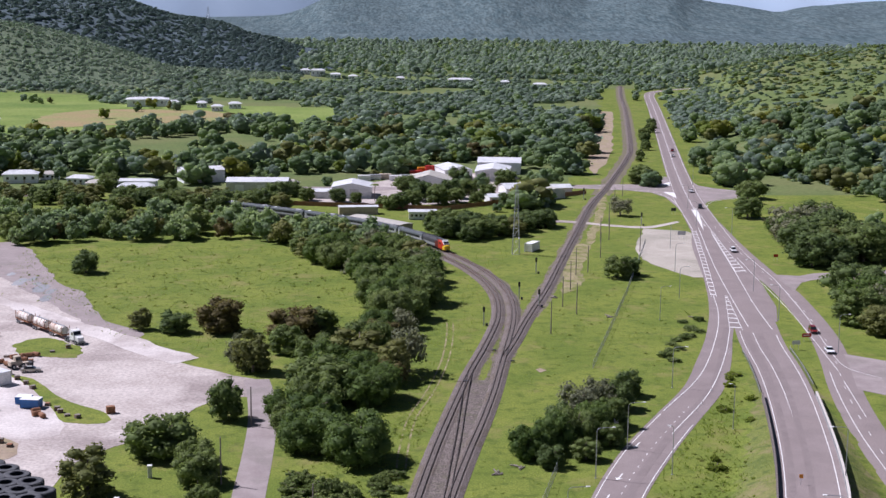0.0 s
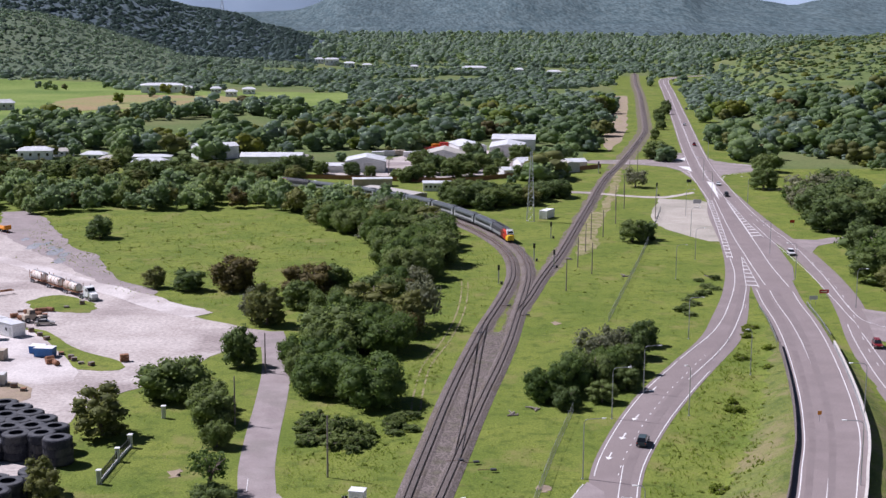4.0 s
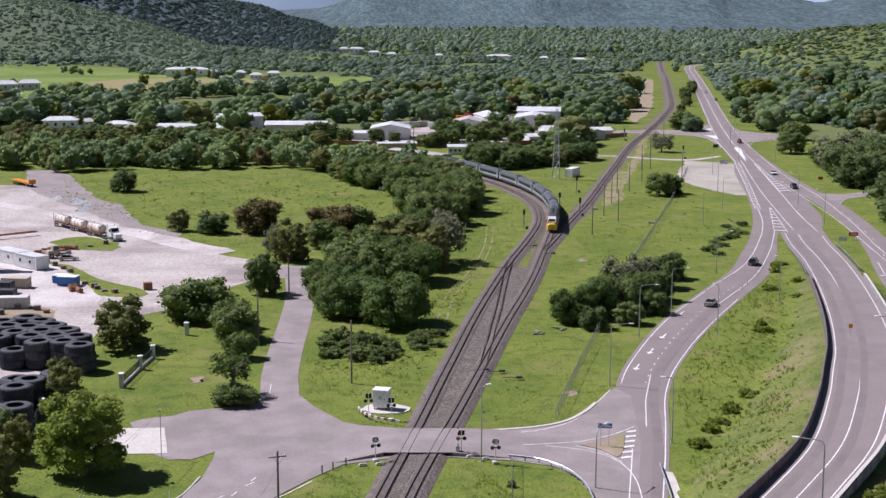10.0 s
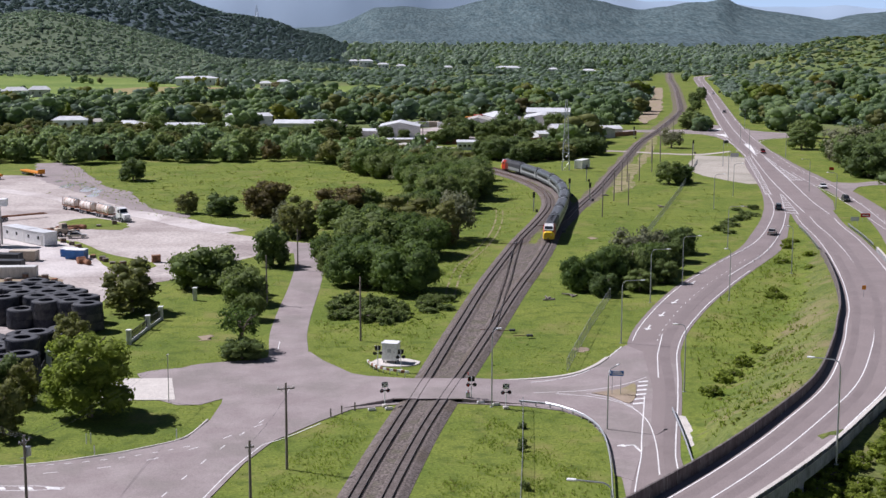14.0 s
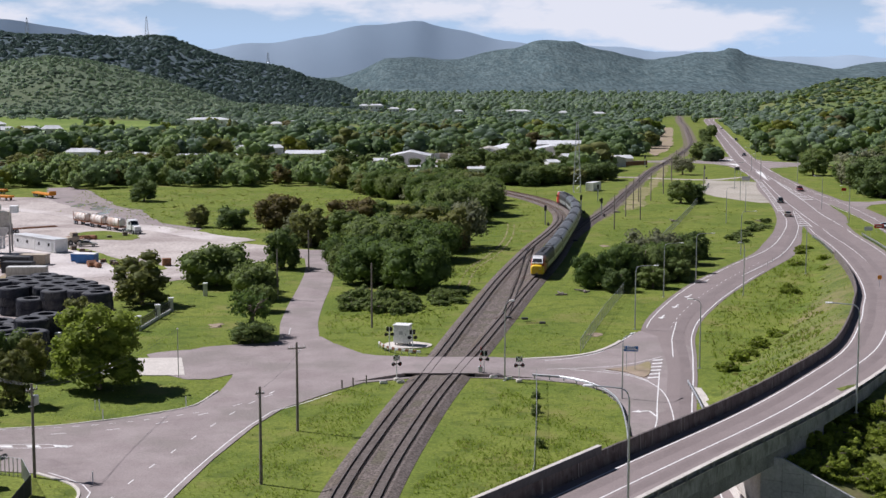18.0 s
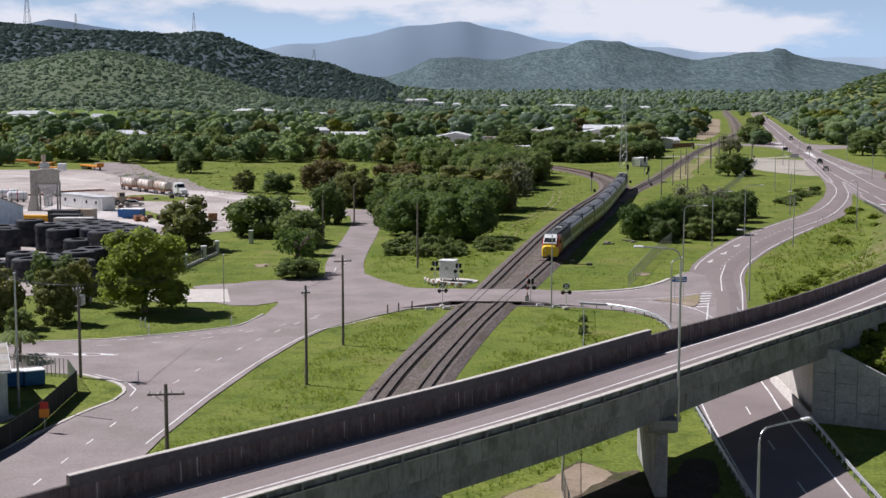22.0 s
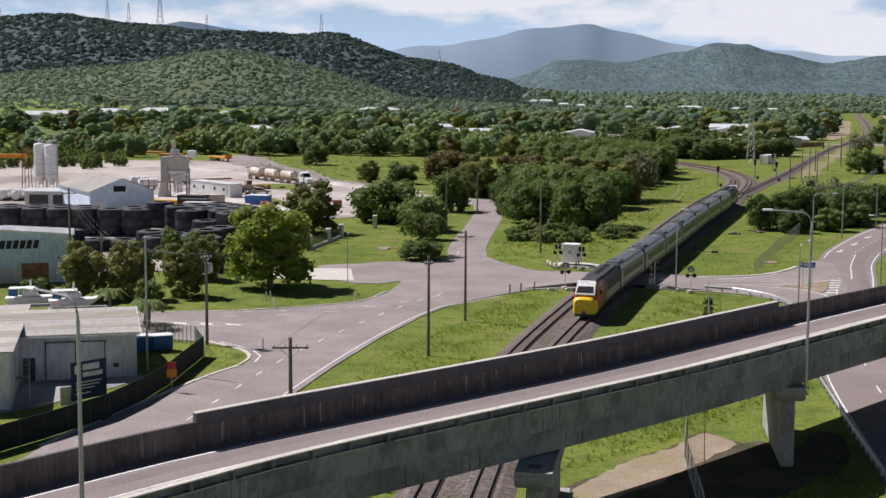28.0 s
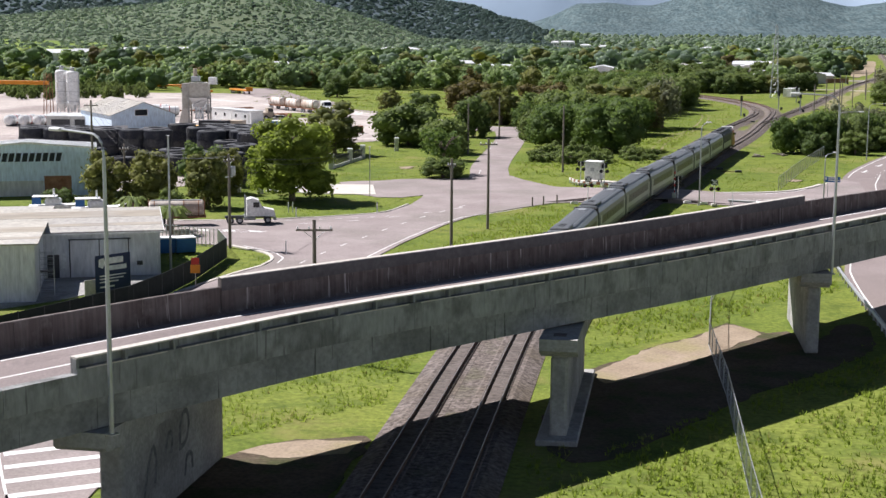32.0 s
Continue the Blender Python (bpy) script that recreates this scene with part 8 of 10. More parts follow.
part("door", Geo().box(12.4, -0.13, 0, 13.4, -0.05, 2.1, c=0.01), M_SCREEN, shop)
part("notice_board", Geo().box(13.5, -0.13, 0.9, 14.0, -0.06, 2.2), M_WPAINT, shop)
part("vent", Geo().box(20.0, -0.16, 1.0, 20.5, -0.05, 1.35, c=0.01), M_DARK, shop)
part("gutter", Geo().sweep([(-0.3, -0.42, 3.90), (22.3, -0.42, 3.90)], [(-0.07, -0.06), (-0.07, 0.05), (0.07, 0.05), (0.07, -0.06)]), M_WPAINT, shop)
for x in (12.2, 21.8):
    part("downpipe", Geo().tube([(x, -0.16, 0), (x, -0.16, 3.6)], 0.05, 6), M_WPAINT, shop)
part("barge_board", Geo().add([(22.36, -0.4, 4.06), (22.36, 6.25, 5.38), (22.36, 12.9, 4.06), (22.36, 12.9, 3.82), (22.36, 6.25, 5.14), (22.36, -0.4, 3.82)] + [(22.42, -0.4, 4.06), (22.42, 6.25, 5.38), (22.42, 12.9, 4.06), (22.42, 12.9, 3.82), (22.42, 6.25, 5.14), (22.42, -0.4, 3.82)], [(0, 5, 4, 1), (1, 4, 3, 2), (6, 7, 10, 11), (7, 8, 9, 10), (0, 1, 7, 6), (1, 2, 8, 7)]), M_WPAINT, shop)
sheet("pavement_workshop", [(-48, 6), (-33.6, 14.6), (-29.4, 20.4), (-25.8, 28.6), (-24.6, 33), (-30, 38), (-50, 26)], M_CONC, 0.06, "grey concrete apron of the workshop", category="apron")
board, face = sign(-25.8, 22.8, 1.95, 3.4, 3.1, 56, mat("navy_panel", (0.02, 0.035, 0.085), (0.03, 0.045, 0.1), rough=0.5), "navy company sign board with white lettering bars", 2, name="sign_board")
for k, (w, h, z) in enumerate(((1.6, 0.5, 3.0), (1.9, 0.38, 2.4), (2.5, 0.10, 1.8), (2.3, 0.10, 1.55), (1.8, 0.10, 1.3), (1.4, 0.12, 0.9))):
    part("lettering_bar", Geo().box(-0.6 if k < 2 else -1.3, -0.045, z - h / 2, -0.6 + w if k < 2 else -1.3 + w, -0.025, z + h / 2), M_WPAINT, face)
part("emblem", Geo().add([(-1.4, -0.04, 2.6), (-1.0, -0.04, 2.4), (-0.75, -0.04, 2.8), (-0.9, -0.04, 3.25), (-1.35, -0.04, 3.2)], [(0, 1, 2, 3, 4)]), M_WPAINT, face)

part("rear_brace", Geo().tube([(-1.2, 0.06, 2.2), (-1.2, 1.3, 0.05)], 0.04, 6), M_STEEL, board)
# A scaffold tower and a leaning panel in the workshop yard.
tower = thing("scaffold_tower", "pale steel scaffold tower beside the workshop wall", "scaffold", at=pose(-31.6, 21.8, 0.06, 0, 0, 22))
for x in (0.0, 1.1):
    for y in (0.0, 0.8):
        part("standard", Geo().tube([(x, y, 0), (x, y, 3.7)], 0.03, 6), M_STEEL, tower)
for k in range(8):
    for y in (0.0, 0.8):
        part("rung", Geo().tube([(0, y, 0.35 + k * 0.44), (1.1, y, 0.35 + k * 0.44)], 0.02, 5), M_STEEL, tower)
part("platform", Geo().box(0, 0, 1.9, 1.1, 0.8, 1.95), M_WOOD, tower)
panel = thing("leaning_panel", "cream sheet panel leaning behind the sign", "panel", at=pose(-27.0, 21.6, 0.06, 0, 0, 40))
part("sheet", Geo().box(-0.75, -0.04, 0, 0.75, 0.04, 1.5, c=0.01), M_CONC_L, panel)
part("stay", Geo().tube([(0.3, 0.05, 1.3), (0.3, 0.8, 0)], 0.03, 5), M_WOOD, panel)


def skip_bin(x, y, turn, m, w=1.9, d=1.5, h=1.5, label="blue steel waste bin with a pale lid"):
    t = thing("waste_bin", label, "bin", "bins", at=pose(x, y, 0.05, 0, 0, turn))
    part("body", Geo().add([(-w / 2, -d / 2 + 0.2, 0.12), (w / 2, -d / 2 + 0.2, 0.12), (w / 2, d / 2 - 0.1, 0.12), (-w / 2, d / 2 - 0.1, 0.12), (-w / 2, -d / 2, h), (w / 2, -d / 2, h), (w / 2, d / 2, h), (-w / 2, d / 2, h)], [(3, 2, 1, 0), (0, 1, 5, 4), (1, 2, 6, 5), (2, 3, 7, 6), (3, 0, 4, 7), (4, 5, 6, 7)]), m, t)
    part("lid", Geo().box(-w / 2 - 0.04, -d / 2 - 0.04, h, w / 2 + 0.04, d / 2 + 0.04, h + 0.1, c=0.03), M_WPAINT, t)
    for xx in (-w / 2 + 0.15, w / 2 - 0.15):
        part("foot", Geo().box(xx - 0.08, -d / 2 + 0.3, 0, xx + 0.08, d / 2 - 0.2, 0.12), M_DARK, t)


skip_bin(-29.0, 44.8, 30, M_BLUEP)
skip_bin(-27.2, 45.6, 30, M_BLUEP)
skip_bin(-60.1, 213, -8, M_BLUEP, 4.2, 2.6, 2.0, "large blue steel skip bin")
skip_bin(-62.4, 216, -8, M_BLUEP, 3.2, 2.4, 1.7, "large blue steel skip bin")


def container(x, y, turn, l, w, h, m, label, name="shipping_container", doors=True):
    t = thing(name, label, "container", "containers", at=pose(x, y, 0.06, 0, 0, turn))
    part("body", Geo().box(-l / 2, -w / 2, 0.1, l / 2, w / 2, h, c=0.04), m, t)
    rb = Geo()
    corrugated(rb, (-l / 2 + 0.1, -w / 2), (l / 2 - 0.1, -w / 2), 0.25, h - 0.15, 0.03, 0.35)
    part("side_ribs", rb, m, t)
    for sx in (-1, 1):
        for sy in (-1, 1):
            part("corner_post", Geo().box(sx * l / 2 - 0.08, sy * w / 2 - 0.08, 0, sx * l / 2 + 0.08, sy * w / 2 + 0.08, h + 0.02), M_DARK if m is M_DARK else m, t)
    if doors:
        for s in (-1, 1):
            part("door", Geo().box(l / 2 - 0.01, s * w / 4 - w / 4 + 0.08, 0.2, l / 2 + 0.05, s * w / 4 + w / 4 - 0.08, h - 0.12, c=0.01), m, t)
    return t


def site_office(x, y, turn, l):
    t = container(x, y, turn, l, 3.2, 3.0, M_WPAINT, "white portable site office", "site_office", False)
    for k in range(int(l / 4.0)):
        part("window", Geo().box(-l / 2 + 1.2 + k * 4.0, -1.68, 1.4, -l / 2 + 1.9 + k * 4.0, -1.62, 2.1, c=0.01), M_GLASS, t)
    part("door", Geo().box(l / 2 - 1.4, -1.68, 0.2, l / 2 - 0.5, -1.62, 2.3, c=0.01), M_WALLG, t)
    part("roof_edge", Geo().box(-l / 2 - 0.1, -1.75, 3.0, l / 2 + 0.1, 1.75, 3.14, c=0.03), M_ROOFW, t)


site_office(-79.5, 239.5, -42, 10)
site_office(-73.4, 233.5, -42, 8)
container(-78.5, 205.5, -6, 6.5, 1.8, 1.3, M_YELLOW, "low yellow steel bin in the yard")
container(-72.5, 204.6, -6, 6.0, 2.4, 2.5, M_DARK, "dark steel container in the yard")
container(-70.5, 210.5, -6, 5.5, 2.4, 2.2, M_TAN, "tan steel container in the yard")
container(-70, 197.5, -4, 6.0, 2.4, 2.3, M_DARK, "dark steel container in the yard")
container(-66, 190, 4, 7.5, 2.4, 2.3, M_WALLG, "grey steel container in the yard")
# Warehouse with a pale gable, behind the tyres.
shed("warehouse", "pale warehouse with a long weathered roof", -85.6, 179.6, 36, 12.8, 24, 4.8, 7.2, M_PBLUE, M_ROOFG, False, [(0.8, 2.4, 2.8, M_WPAINT)], [(4.6, 4.6, 2.6, 1.3)], category="warehouse")
lean = shed("open_store", "open-sided store with a flat sheet roof", -106, 196, 4, 9, 8, 3.4, 3.8, M_WALLG, M_ROOFW, True, [(1, 4, 2.8, M_DARK), (6, 4, 2.8, M_DARK)], [])


def silo(x, y, r, h, label, legs=2.4, m=M_WPAINT):
    t = thing("silo", label, "silo", "silos", at=pose(x, y, 0.05))
    part("barrel", Geo().lathe([(0.35, legs - 0.4), (r * 0.6, legs + 0.5), (r, legs + 1.4), (r, h - 0.5), (r * 0.9, h - 0.2), (r * 0.4, h)], 20), m, t)
    for k in range(3):
        part("hoop", Geo().lathe([(r + 0.01, legs + 2 + k * 2.3), (r + 0.05, legs + 2.05 + k * 2.3), (r + 0.01, legs + 2.1 + k * 2.3)], 20), M_STEEL, t)
    for a in range(4):
        c, s = math.cos(a * 1.57 + 0.78) * r * 0.85, math.sin(a * 1.57 + 0.78) * r * 0.85
        part("leg", Geo().tube([(c, s, 0), (c, s, legs + 1.6)], 0.11, 6), M_STEEL, t)
    part("ladder", Geo().box(r + 0.05, -0.22, 0.3, r + 0.12, 0.22, h - 0.3), M_STEEL, t)
    part("filter", Geo().box(-0.4, -0.4, h - 0.1, 0.4, 0.4, h + 0.9, c=0.05), M_STEEL, t)
    part("handrail", Geo().tube([(math.cos(a) * r * 0.85, math.sin(a) * r * 0.85, h + 0.6) for a in np.linspace(0, 6.28, 17)], 0.03, 5), M_STEEL, t)
    return t


silo(-119.2, 236, 1.5, 11.8, "tall white cement silo")
silo(-116.0, 234.6, 1.5, 11.6, "tall white cement silo")
gantry = thing("conveyor_tower", "orange steel conveyor tower beside the silos", "tower", at=pose(-121.8, 234, 0.05))
for a in ((-1, -1), (1, -1), (1, 1), (-1, 1)):
    part("leg", Geo().tube([(a[0] * 0.9, a[1] * 0.9, 0), (a[0] * 0.6, a[1] * 0.6, 11)], 0.1, 5), M_RUST, gantry)
for k in range(5):
    part("brace", Geo().tube([(-0.8, -0.8, k * 2.2), (0.8, -0.8, k * 2.2 + 2.1)], 0.05, 4), M_RUST, gantry)
part("conveyor", Geo().box(-26, -0.5, 8.3, 0, 0.5, 9.2, c=0.05), M_ORANGE, gantry, "long orange conveyor beam")
plant = thing("batching_plant", "grey concrete batching plant on legs", "silo", at=pose(-84.0, 231, 0.05, 0, 0, 8))
part("hopper", Geo().add([(-2.2, -2.0, 6.0), (2.2, -2.0, 6.0), (2.2, 2.0, 6.0), (-2.2, 2.0, 6.0), (-1.0, -0.8, 3.8), (1.0, -0.8, 3.8), (1.0, 0.8, 3.8), (-1.0, 0.8, 3.8)], [(0, 4, 5, 1), (1, 5, 6, 2), (2, 6, 7, 3), (3, 7, 4, 0), (4, 7, 6, 5)]), M_STEEL, plant)
part("bin", Geo().box(-2.0, -1.8, 6.0, 2.2, 1.8, 9.4, c=0.06), M_ROOFG, plant, "grey sheeted aggregate bin")
part("lift_shaft", Geo().box(-3.9, -1.0, 3.4, -2.1, 1.0, 9.2, c=0.05), M_ROOFG, plant, "grey sheeted lift shaft")
for k in range(3):
    part("screw_tube", Geo().tube([(-0.7 + k * 0.7, -0.6, 1.0), (-0.7 + k * 0.7, -0.6, 4.2)], 0.28, 10), M_WPAINT, plant, "white feed tube")
part("side_house", Geo().box(2.3, -1.2, 9.0, 4.0, 1.2, 10.6, c=0.05), M_WPAINT, plant, "white cabin on top")
part("pedestal", Geo().add([(-4.6, -1.4, 0), (-2.3, -1.4, 0), (-2.3, 1.4, 0), (-4.6, 1.4, 0), (-3.9, -0.9, 3.4), (-2.7, -0.9, 3.4), (-2.7, 0.9, 3.4), (-3.9, 0.9, 3.4)], [(0, 1, 5, 4), (1, 2, 6, 5), (2, 3, 7, 6), (3, 0, 4, 7), (4, 5, 6, 7)]), M_CONC_L, plant, "pale concrete pedestal")
part("top_house", Geo().box(-1.7, -1.0, 9.6, 0.2, 1.0, 10.8, c=0.05), M_STEEL, plant)
part("stack", Geo().tube([(-0.9, 0, 10.8), (-0.9, 0, 12.6)], 0.45, 12), M_TAN, plant)
for a in ((-2.2, -1.7), (2.2, -1.7), (2.2, 1.7), (-2.2, 1.7)):
    part("leg", Geo().box(a[0] - 0.18, a[1] - 0.18, 0, a[0] + 0.18, a[1] + 0.18, 6.4), M_CONC, plant)
for k in range(3):
    part("bracing", Geo().tube([(-2.2, -1.72, k * 2), (2.2, -1.72, k * 2 + 2)], 0.06, 4), M_STEEL, plant)


def tank(x, y, turn, m, label="cream horizontal tank with red bands"):
    t = thing("tank", label, "tank", "tanks", at=pose(x, y, 0.05, 0, 0, turn))
    g = Geo()
    part("shell", g.tube([(-2.4, 0, 1.4), (-2.1, 0, 1.4), (2.1, 0, 1.4), (2.4, 0, 1.4)], [0.6, 1.15, 1.15, 0.6], 18), m, t)
    for xx in (-1.4, 0.0, 1.4):
        part("band", Geo().tube([(xx - 0.1, 0, 1.4), (xx + 0.1, 0, 1.4)], 1.17, 18), M_RED if xx == 0 else M_STEEL, t)
        part("saddle", Geo().box(xx - 0.2, -0.9, 0, xx + 0.2, 0.9, 0.5), M_DARK, t)


for k in range(4):
    tank(-121 + k * 3.2, 213 + k * 0.3, 80, M_WPAINT)
for k, (x, y) in enumerate(((-104, 262), (-96, 270), (-99, 254))):
    tank(x, y, 20, M_WPAINT, "cream horizontal tank in the yard")


def wheels(t, xs, r, track, parent=None):
    for x in xs:
        for s in (-1, 1):
            g = Geo()
            ring = [(x + r * math.cos(a), r + r * math.sin(a)) for a in np.linspace(0, 2 * math.pi, 19)[:-1]]
            y0, y1 = s * track / 2 - 0.14, s * track / 2 + 0.14
            g.add([(u, y0, v) for u, v in ring] + [(u, y1, v) for u, v in ring], [tuple(range(18)), tuple(range(35, 17, -1))] + [(k, 18 + k, 18 + (k + 1) % 18, (k + 1) % 18) for k in range(18)])
            w = part("wheel", g, M_RUBBER, parent or t)
            part("rim", Geo().tube([(x, s * track / 2 - 0.15, r), (x, s * track / 2 + 0.15, r)], r * 0.55, 12), M_STEEL, w)


def prime_mover(t, m, x0=0.0):
    """Bonneted truck tractor, nose towards +x, rear axle group near x0."""
    part("chassis", Geo().box(x0 - 1.0, -0.42, 0.75, x0 + 5.6, 0.42, 1.05, c=0.03), M_DARK, t)
    cab = part("cab", Geo().add([(x0 + 2.0, -1.15, 1.05), (x0 + 2.0, -1.15, 3.4), (x0 + 2.7, -1.1, 3.6), (x0 + 3.7, -1.1, 3.3), (x0 + 4.15, -1.12, 2.3), (x0 + 4.15, -1.15, 1.05), (x0 + 2.0, 1.15, 1.05), (x0 + 2.0, 1.15, 3.4), (x0 + 2.7, 1.1, 3.6), (x0 + 3.7, 1.1, 3.3), (x0 + 4.15, 1.12, 2.3), (x0 + 4.15, 1.15, 1.05)],
                           [(0, 1, 2, 3, 4, 5), (11, 10, 9, 8, 7, 6), (0, 6, 7, 1), (1, 7, 8, 2), (2, 8, 9, 3), (3, 9, 10, 4), (4, 10, 11, 5), (5, 11, 6, 0)]), m, t)
    part("bonnet", Geo().add([(x0 + 4.1, -0.95, 1.05), (x0 + 4.1, -0.95, 2.25), (x0 + 5.8, -0.85, 1.85), (x0 + 5.95, -0.85, 0.95), (x0 + 4.1, 0.95, 1.05), (x0 + 4.1, 0.95, 2.25), (x0 + 5.8, 0.85, 1.85), (x0 + 5.95, 0.85, 0.95)], [(0, 1, 2, 3), (7, 6, 5, 4), (1, 5, 6, 2), (2, 6, 7, 3), (3, 7, 4, 0), (0, 4, 5, 1)]), m, t)
    part("windscreen", Geo().add([(x0 + 3.78, -0.98, 3.18), (x0 + 3.78, 0.98, 3.18), (x0 + 4.17, 1.0, 2.36), (x0 + 4.17, -1.0, 2.36)], [(0, 3, 2, 1)]), M_GLASS, cab)
    for s in (-1, 1):
        part("side_window", Geo().box(x0 + 2.9, s * 1.14 - 0.02, 2.3, x0 + 3.75, s * 1.14 + 0.02, 3.0), M_GLASS, cab)
        part("exhaust_pipe", Geo().tube([(x0 + 1.85, s * 1.0, 1.0), (x0 + 1.85, s * 1.0, 3.9)], 0.08, 8), M_SILVER, t)
        part("fuel_tank", Geo().tube([(x0 + 1.6, s * 0.85, 0.8), (x0 + 3.2, s * 0.85, 0.8)], 0.32, 10), M_SILVER, t)
        part("headlight", Geo().box(x0 + 5.78, s * 0.62 - 0.16, 1.2, x0 + 5.96, s * 0.62 + 0.16, 1.4), M_WPAINT, t)
    part("bumper", Geo().box(x0 + 5.7, -1.15, 0.45, x0 + 6.1, 1.15, 0.85, c=0.06), M_SILVER, t)
    wheels(t, (x0 - 0.3, x0 + 1.0, x0 + 4.9), 0.5, 2.05)


def tank_trailer(t, x0, x1, m, r=1.1):
    part("tank_shell", Geo().tube([(x0, 0, 2.25), (x0 + 0.25, 0, 2.25), (x1 - 0.25, 0, 2.25), (x1, 0, 2.25)], [r * 0.7, r, r, r * 0.7], 20), m, t)
    for q in np.linspace(x0 + 0.8, x1 - 0.8, 4):
        part("tank_band", Geo().tube([(q - 0.07, 0, 2.25), (q + 0.07, 0, 2.25)], r + 0.03, 20), M_RUST, t)
    part("trailer_frame", Geo().box(x0 - 0.2, -0.9, 0.95, x1 + 0.2, 0.9, 1.2, c=0.03), M_RUST, t)
    for q in (x0, x1):
        part("end_frame", Geo().box(q - 0.06, -1.15, 1.2, q + 0.06, 1.15, 1.4), M_RUST, t)
        for s in (-1, 1):
            part("corner_post", Geo().box(q - 0.06, s * 1.15 - 0.06, 1.2, q + 0.06, s * 1.15 + 0.06, 3.45), M_RUST, t)
    part("walkway", Geo().box(x0 + 0.4, -0.3, 2.25 + r, x1 - 0.4, 0.3, 2.3 + r), M_STEEL, t)
    wheels(t, (x0 + 0.6, x0 + 1.8), 0.5, 2.05)


road_train = thing("tanker_road_train", "parked road train with three cream tank trailers", "truck", at=pose(-62.6, 270.8, 0.06, 0, 0, -50))
prime_mover(road_train, M_WPAINT, -4.2)
for k in range(3):
    tank_trailer(road_train, -13.6 - k * 9.6, -6.6 - k * 9.6, mat("cream_tank" + "abc"[k], (0.74, 0.70, 0.64), (0.66, 0.60, 0.54), scale=0.8, rough=0.5, c=(0.55, 0.42, 0.34), c_scale=0.5))
low_loader = thing("yellow_trailer", "long orange-yellow flat trailer with dark wheels", "trailer", at=pose(-117.5, 383, 0.06, 0, 0, -50))
part("deck", Geo().box(-7, -1.2, 1.0, 7, 1.2, 1.5, c=0.05), M_ORANGE, low_loader)
part("headboard", Geo().box(6.6, -1.2, 1.5, 7, 1.2, 2.4), M_ORANGE, low_loader)
wheels(low_loader, (-5.5, -4.2, -2.9, 4.5), 0.5, 2.0)
for k, (x, y, a, l) in enumerate(((-178, 440, -20, 16), (-150, 412, -12, 14), (-128, 372, -30, 9), (-139, 398, -16, 10))):
    tr = thing("flat_trailer", "orange flat trailer parked at the far end of the yard", "trailer", "parked trailers", at=pose(x, y, 0.06, 0, 0, a))
    part("deck", Geo().box(-l / 2, -1.2, 0.9, l / 2, 1.2, 1.6, c=0.05), M_ORANGE, tr)
    wheels(tr, (-l / 2 + 1, -l / 2 + 2.2, l / 2 - 1.5), 0.48, 2.0)
for x, y, a, l in ((-90, 275, 40, 13), (-98, 262, 30, 10)):
    tr = thing("skeletal_trailer", "rusty brown skeletal trailer in the yard", "trailer", "parked trailers", at=pose(x, y, 0.06, 0, 0, a))
    for s in (-0.5, 0.5):
        part("beam", Geo().box(-l / 2, s - 0.1, 0.9, l / 2, s + 0.1, 1.25, c=0.02), M_RUST, tr)
    for q in np.linspace(-l / 2, l / 2, 5):
        part("cross_member", Geo().box(q - 0.1, -1.2, 1.0, q + 0.1, 1.2, 1.2), M_RUST, tr)
    wheels(tr, (-l / 2 + 1, -l / 2 + 2.2), 0.48, 2.0)
# Clutter.
crng = random.Random(31)
for x, y in ((-77, 257), (-74, 254), (-70, 252.5), (-67, 262), (-64, 266), (-57, 214.5), (-54, 210.5), (-51, 206.5), (-48.5, 205), (-53, 209), (-72, 240.5), (-69, 236), (-66, 232), (-63.5, 228), (-64, 189), (-60, 188), (-57.5, 185.5), (-66, 184)):
    pl = thing("pallet_stack", "stack of worn timber pallets and parts", "pallets", "pallet stacks", at=pose(x, y, 0.06, 0, 0, crng.uniform(0, 90)))
    for k in range(crng.randint(3, 6)):
        part("pallet", Geo().box(-0.6, -0.5, k * 0.17, 0.6, 0.5, k * 0.17 + 0.13, c=0.02, m=pose(0, 0, 0, 0, 0, crng.uniform(-6, 6))), M_WOOD if k % 3 else M_RUST, pl)
for x, y, a in ((-71.5, 246.5, 40),):
    ld = thing("loader", "small dusty tan wheel loader parked in the yard", "loader", at=pose(x, y, 0.06, 0, 0, a))
    part("body", Geo().box(-2.2, -0.9, 0.7, 0.8, 0.9, 1.9, c=0.12), M_TAN, ld)
    cabp = part("cab", Geo().box(-0.9, -0.75, 1.9, 0.5, 0.75, 3.0, c=0.08), M_TAN, ld)
    part("cab_glass", Geo().box(-0.8, -0.77, 2.05, 0.52, 0.77, 2.8, c=0.02), M_GLASS, cabp)
    part("arm", Geo().box(0.6, -0.6, 0.9, 2.6, 0.6, 1.2, c=0.05), M_TAN, ld)
    part("bucket", Geo().box(2.5, -1.2, 0.15, 3.4, 1.2, 1.1, c=0.1), M_DARK, ld)
    wheels(ld, (-1.5, 0.8), 0.62, 1.9)
block = thing("concrete_block_stack", "stack of rusty brown blocks at the yard edge", "blocks", at=pose(-42.3, 208.6, 0.06, 0, 0, 20))
for k in range(4):
    part("block", Geo().box(-0.9 + 0.9 * (k % 2), -0.6, (k // 2) * 0.8, 0.0 + 0.9 * (k % 2), 0.6, (k // 2) * 0.8 + 0.78, c=0.05), M_RUST, block)
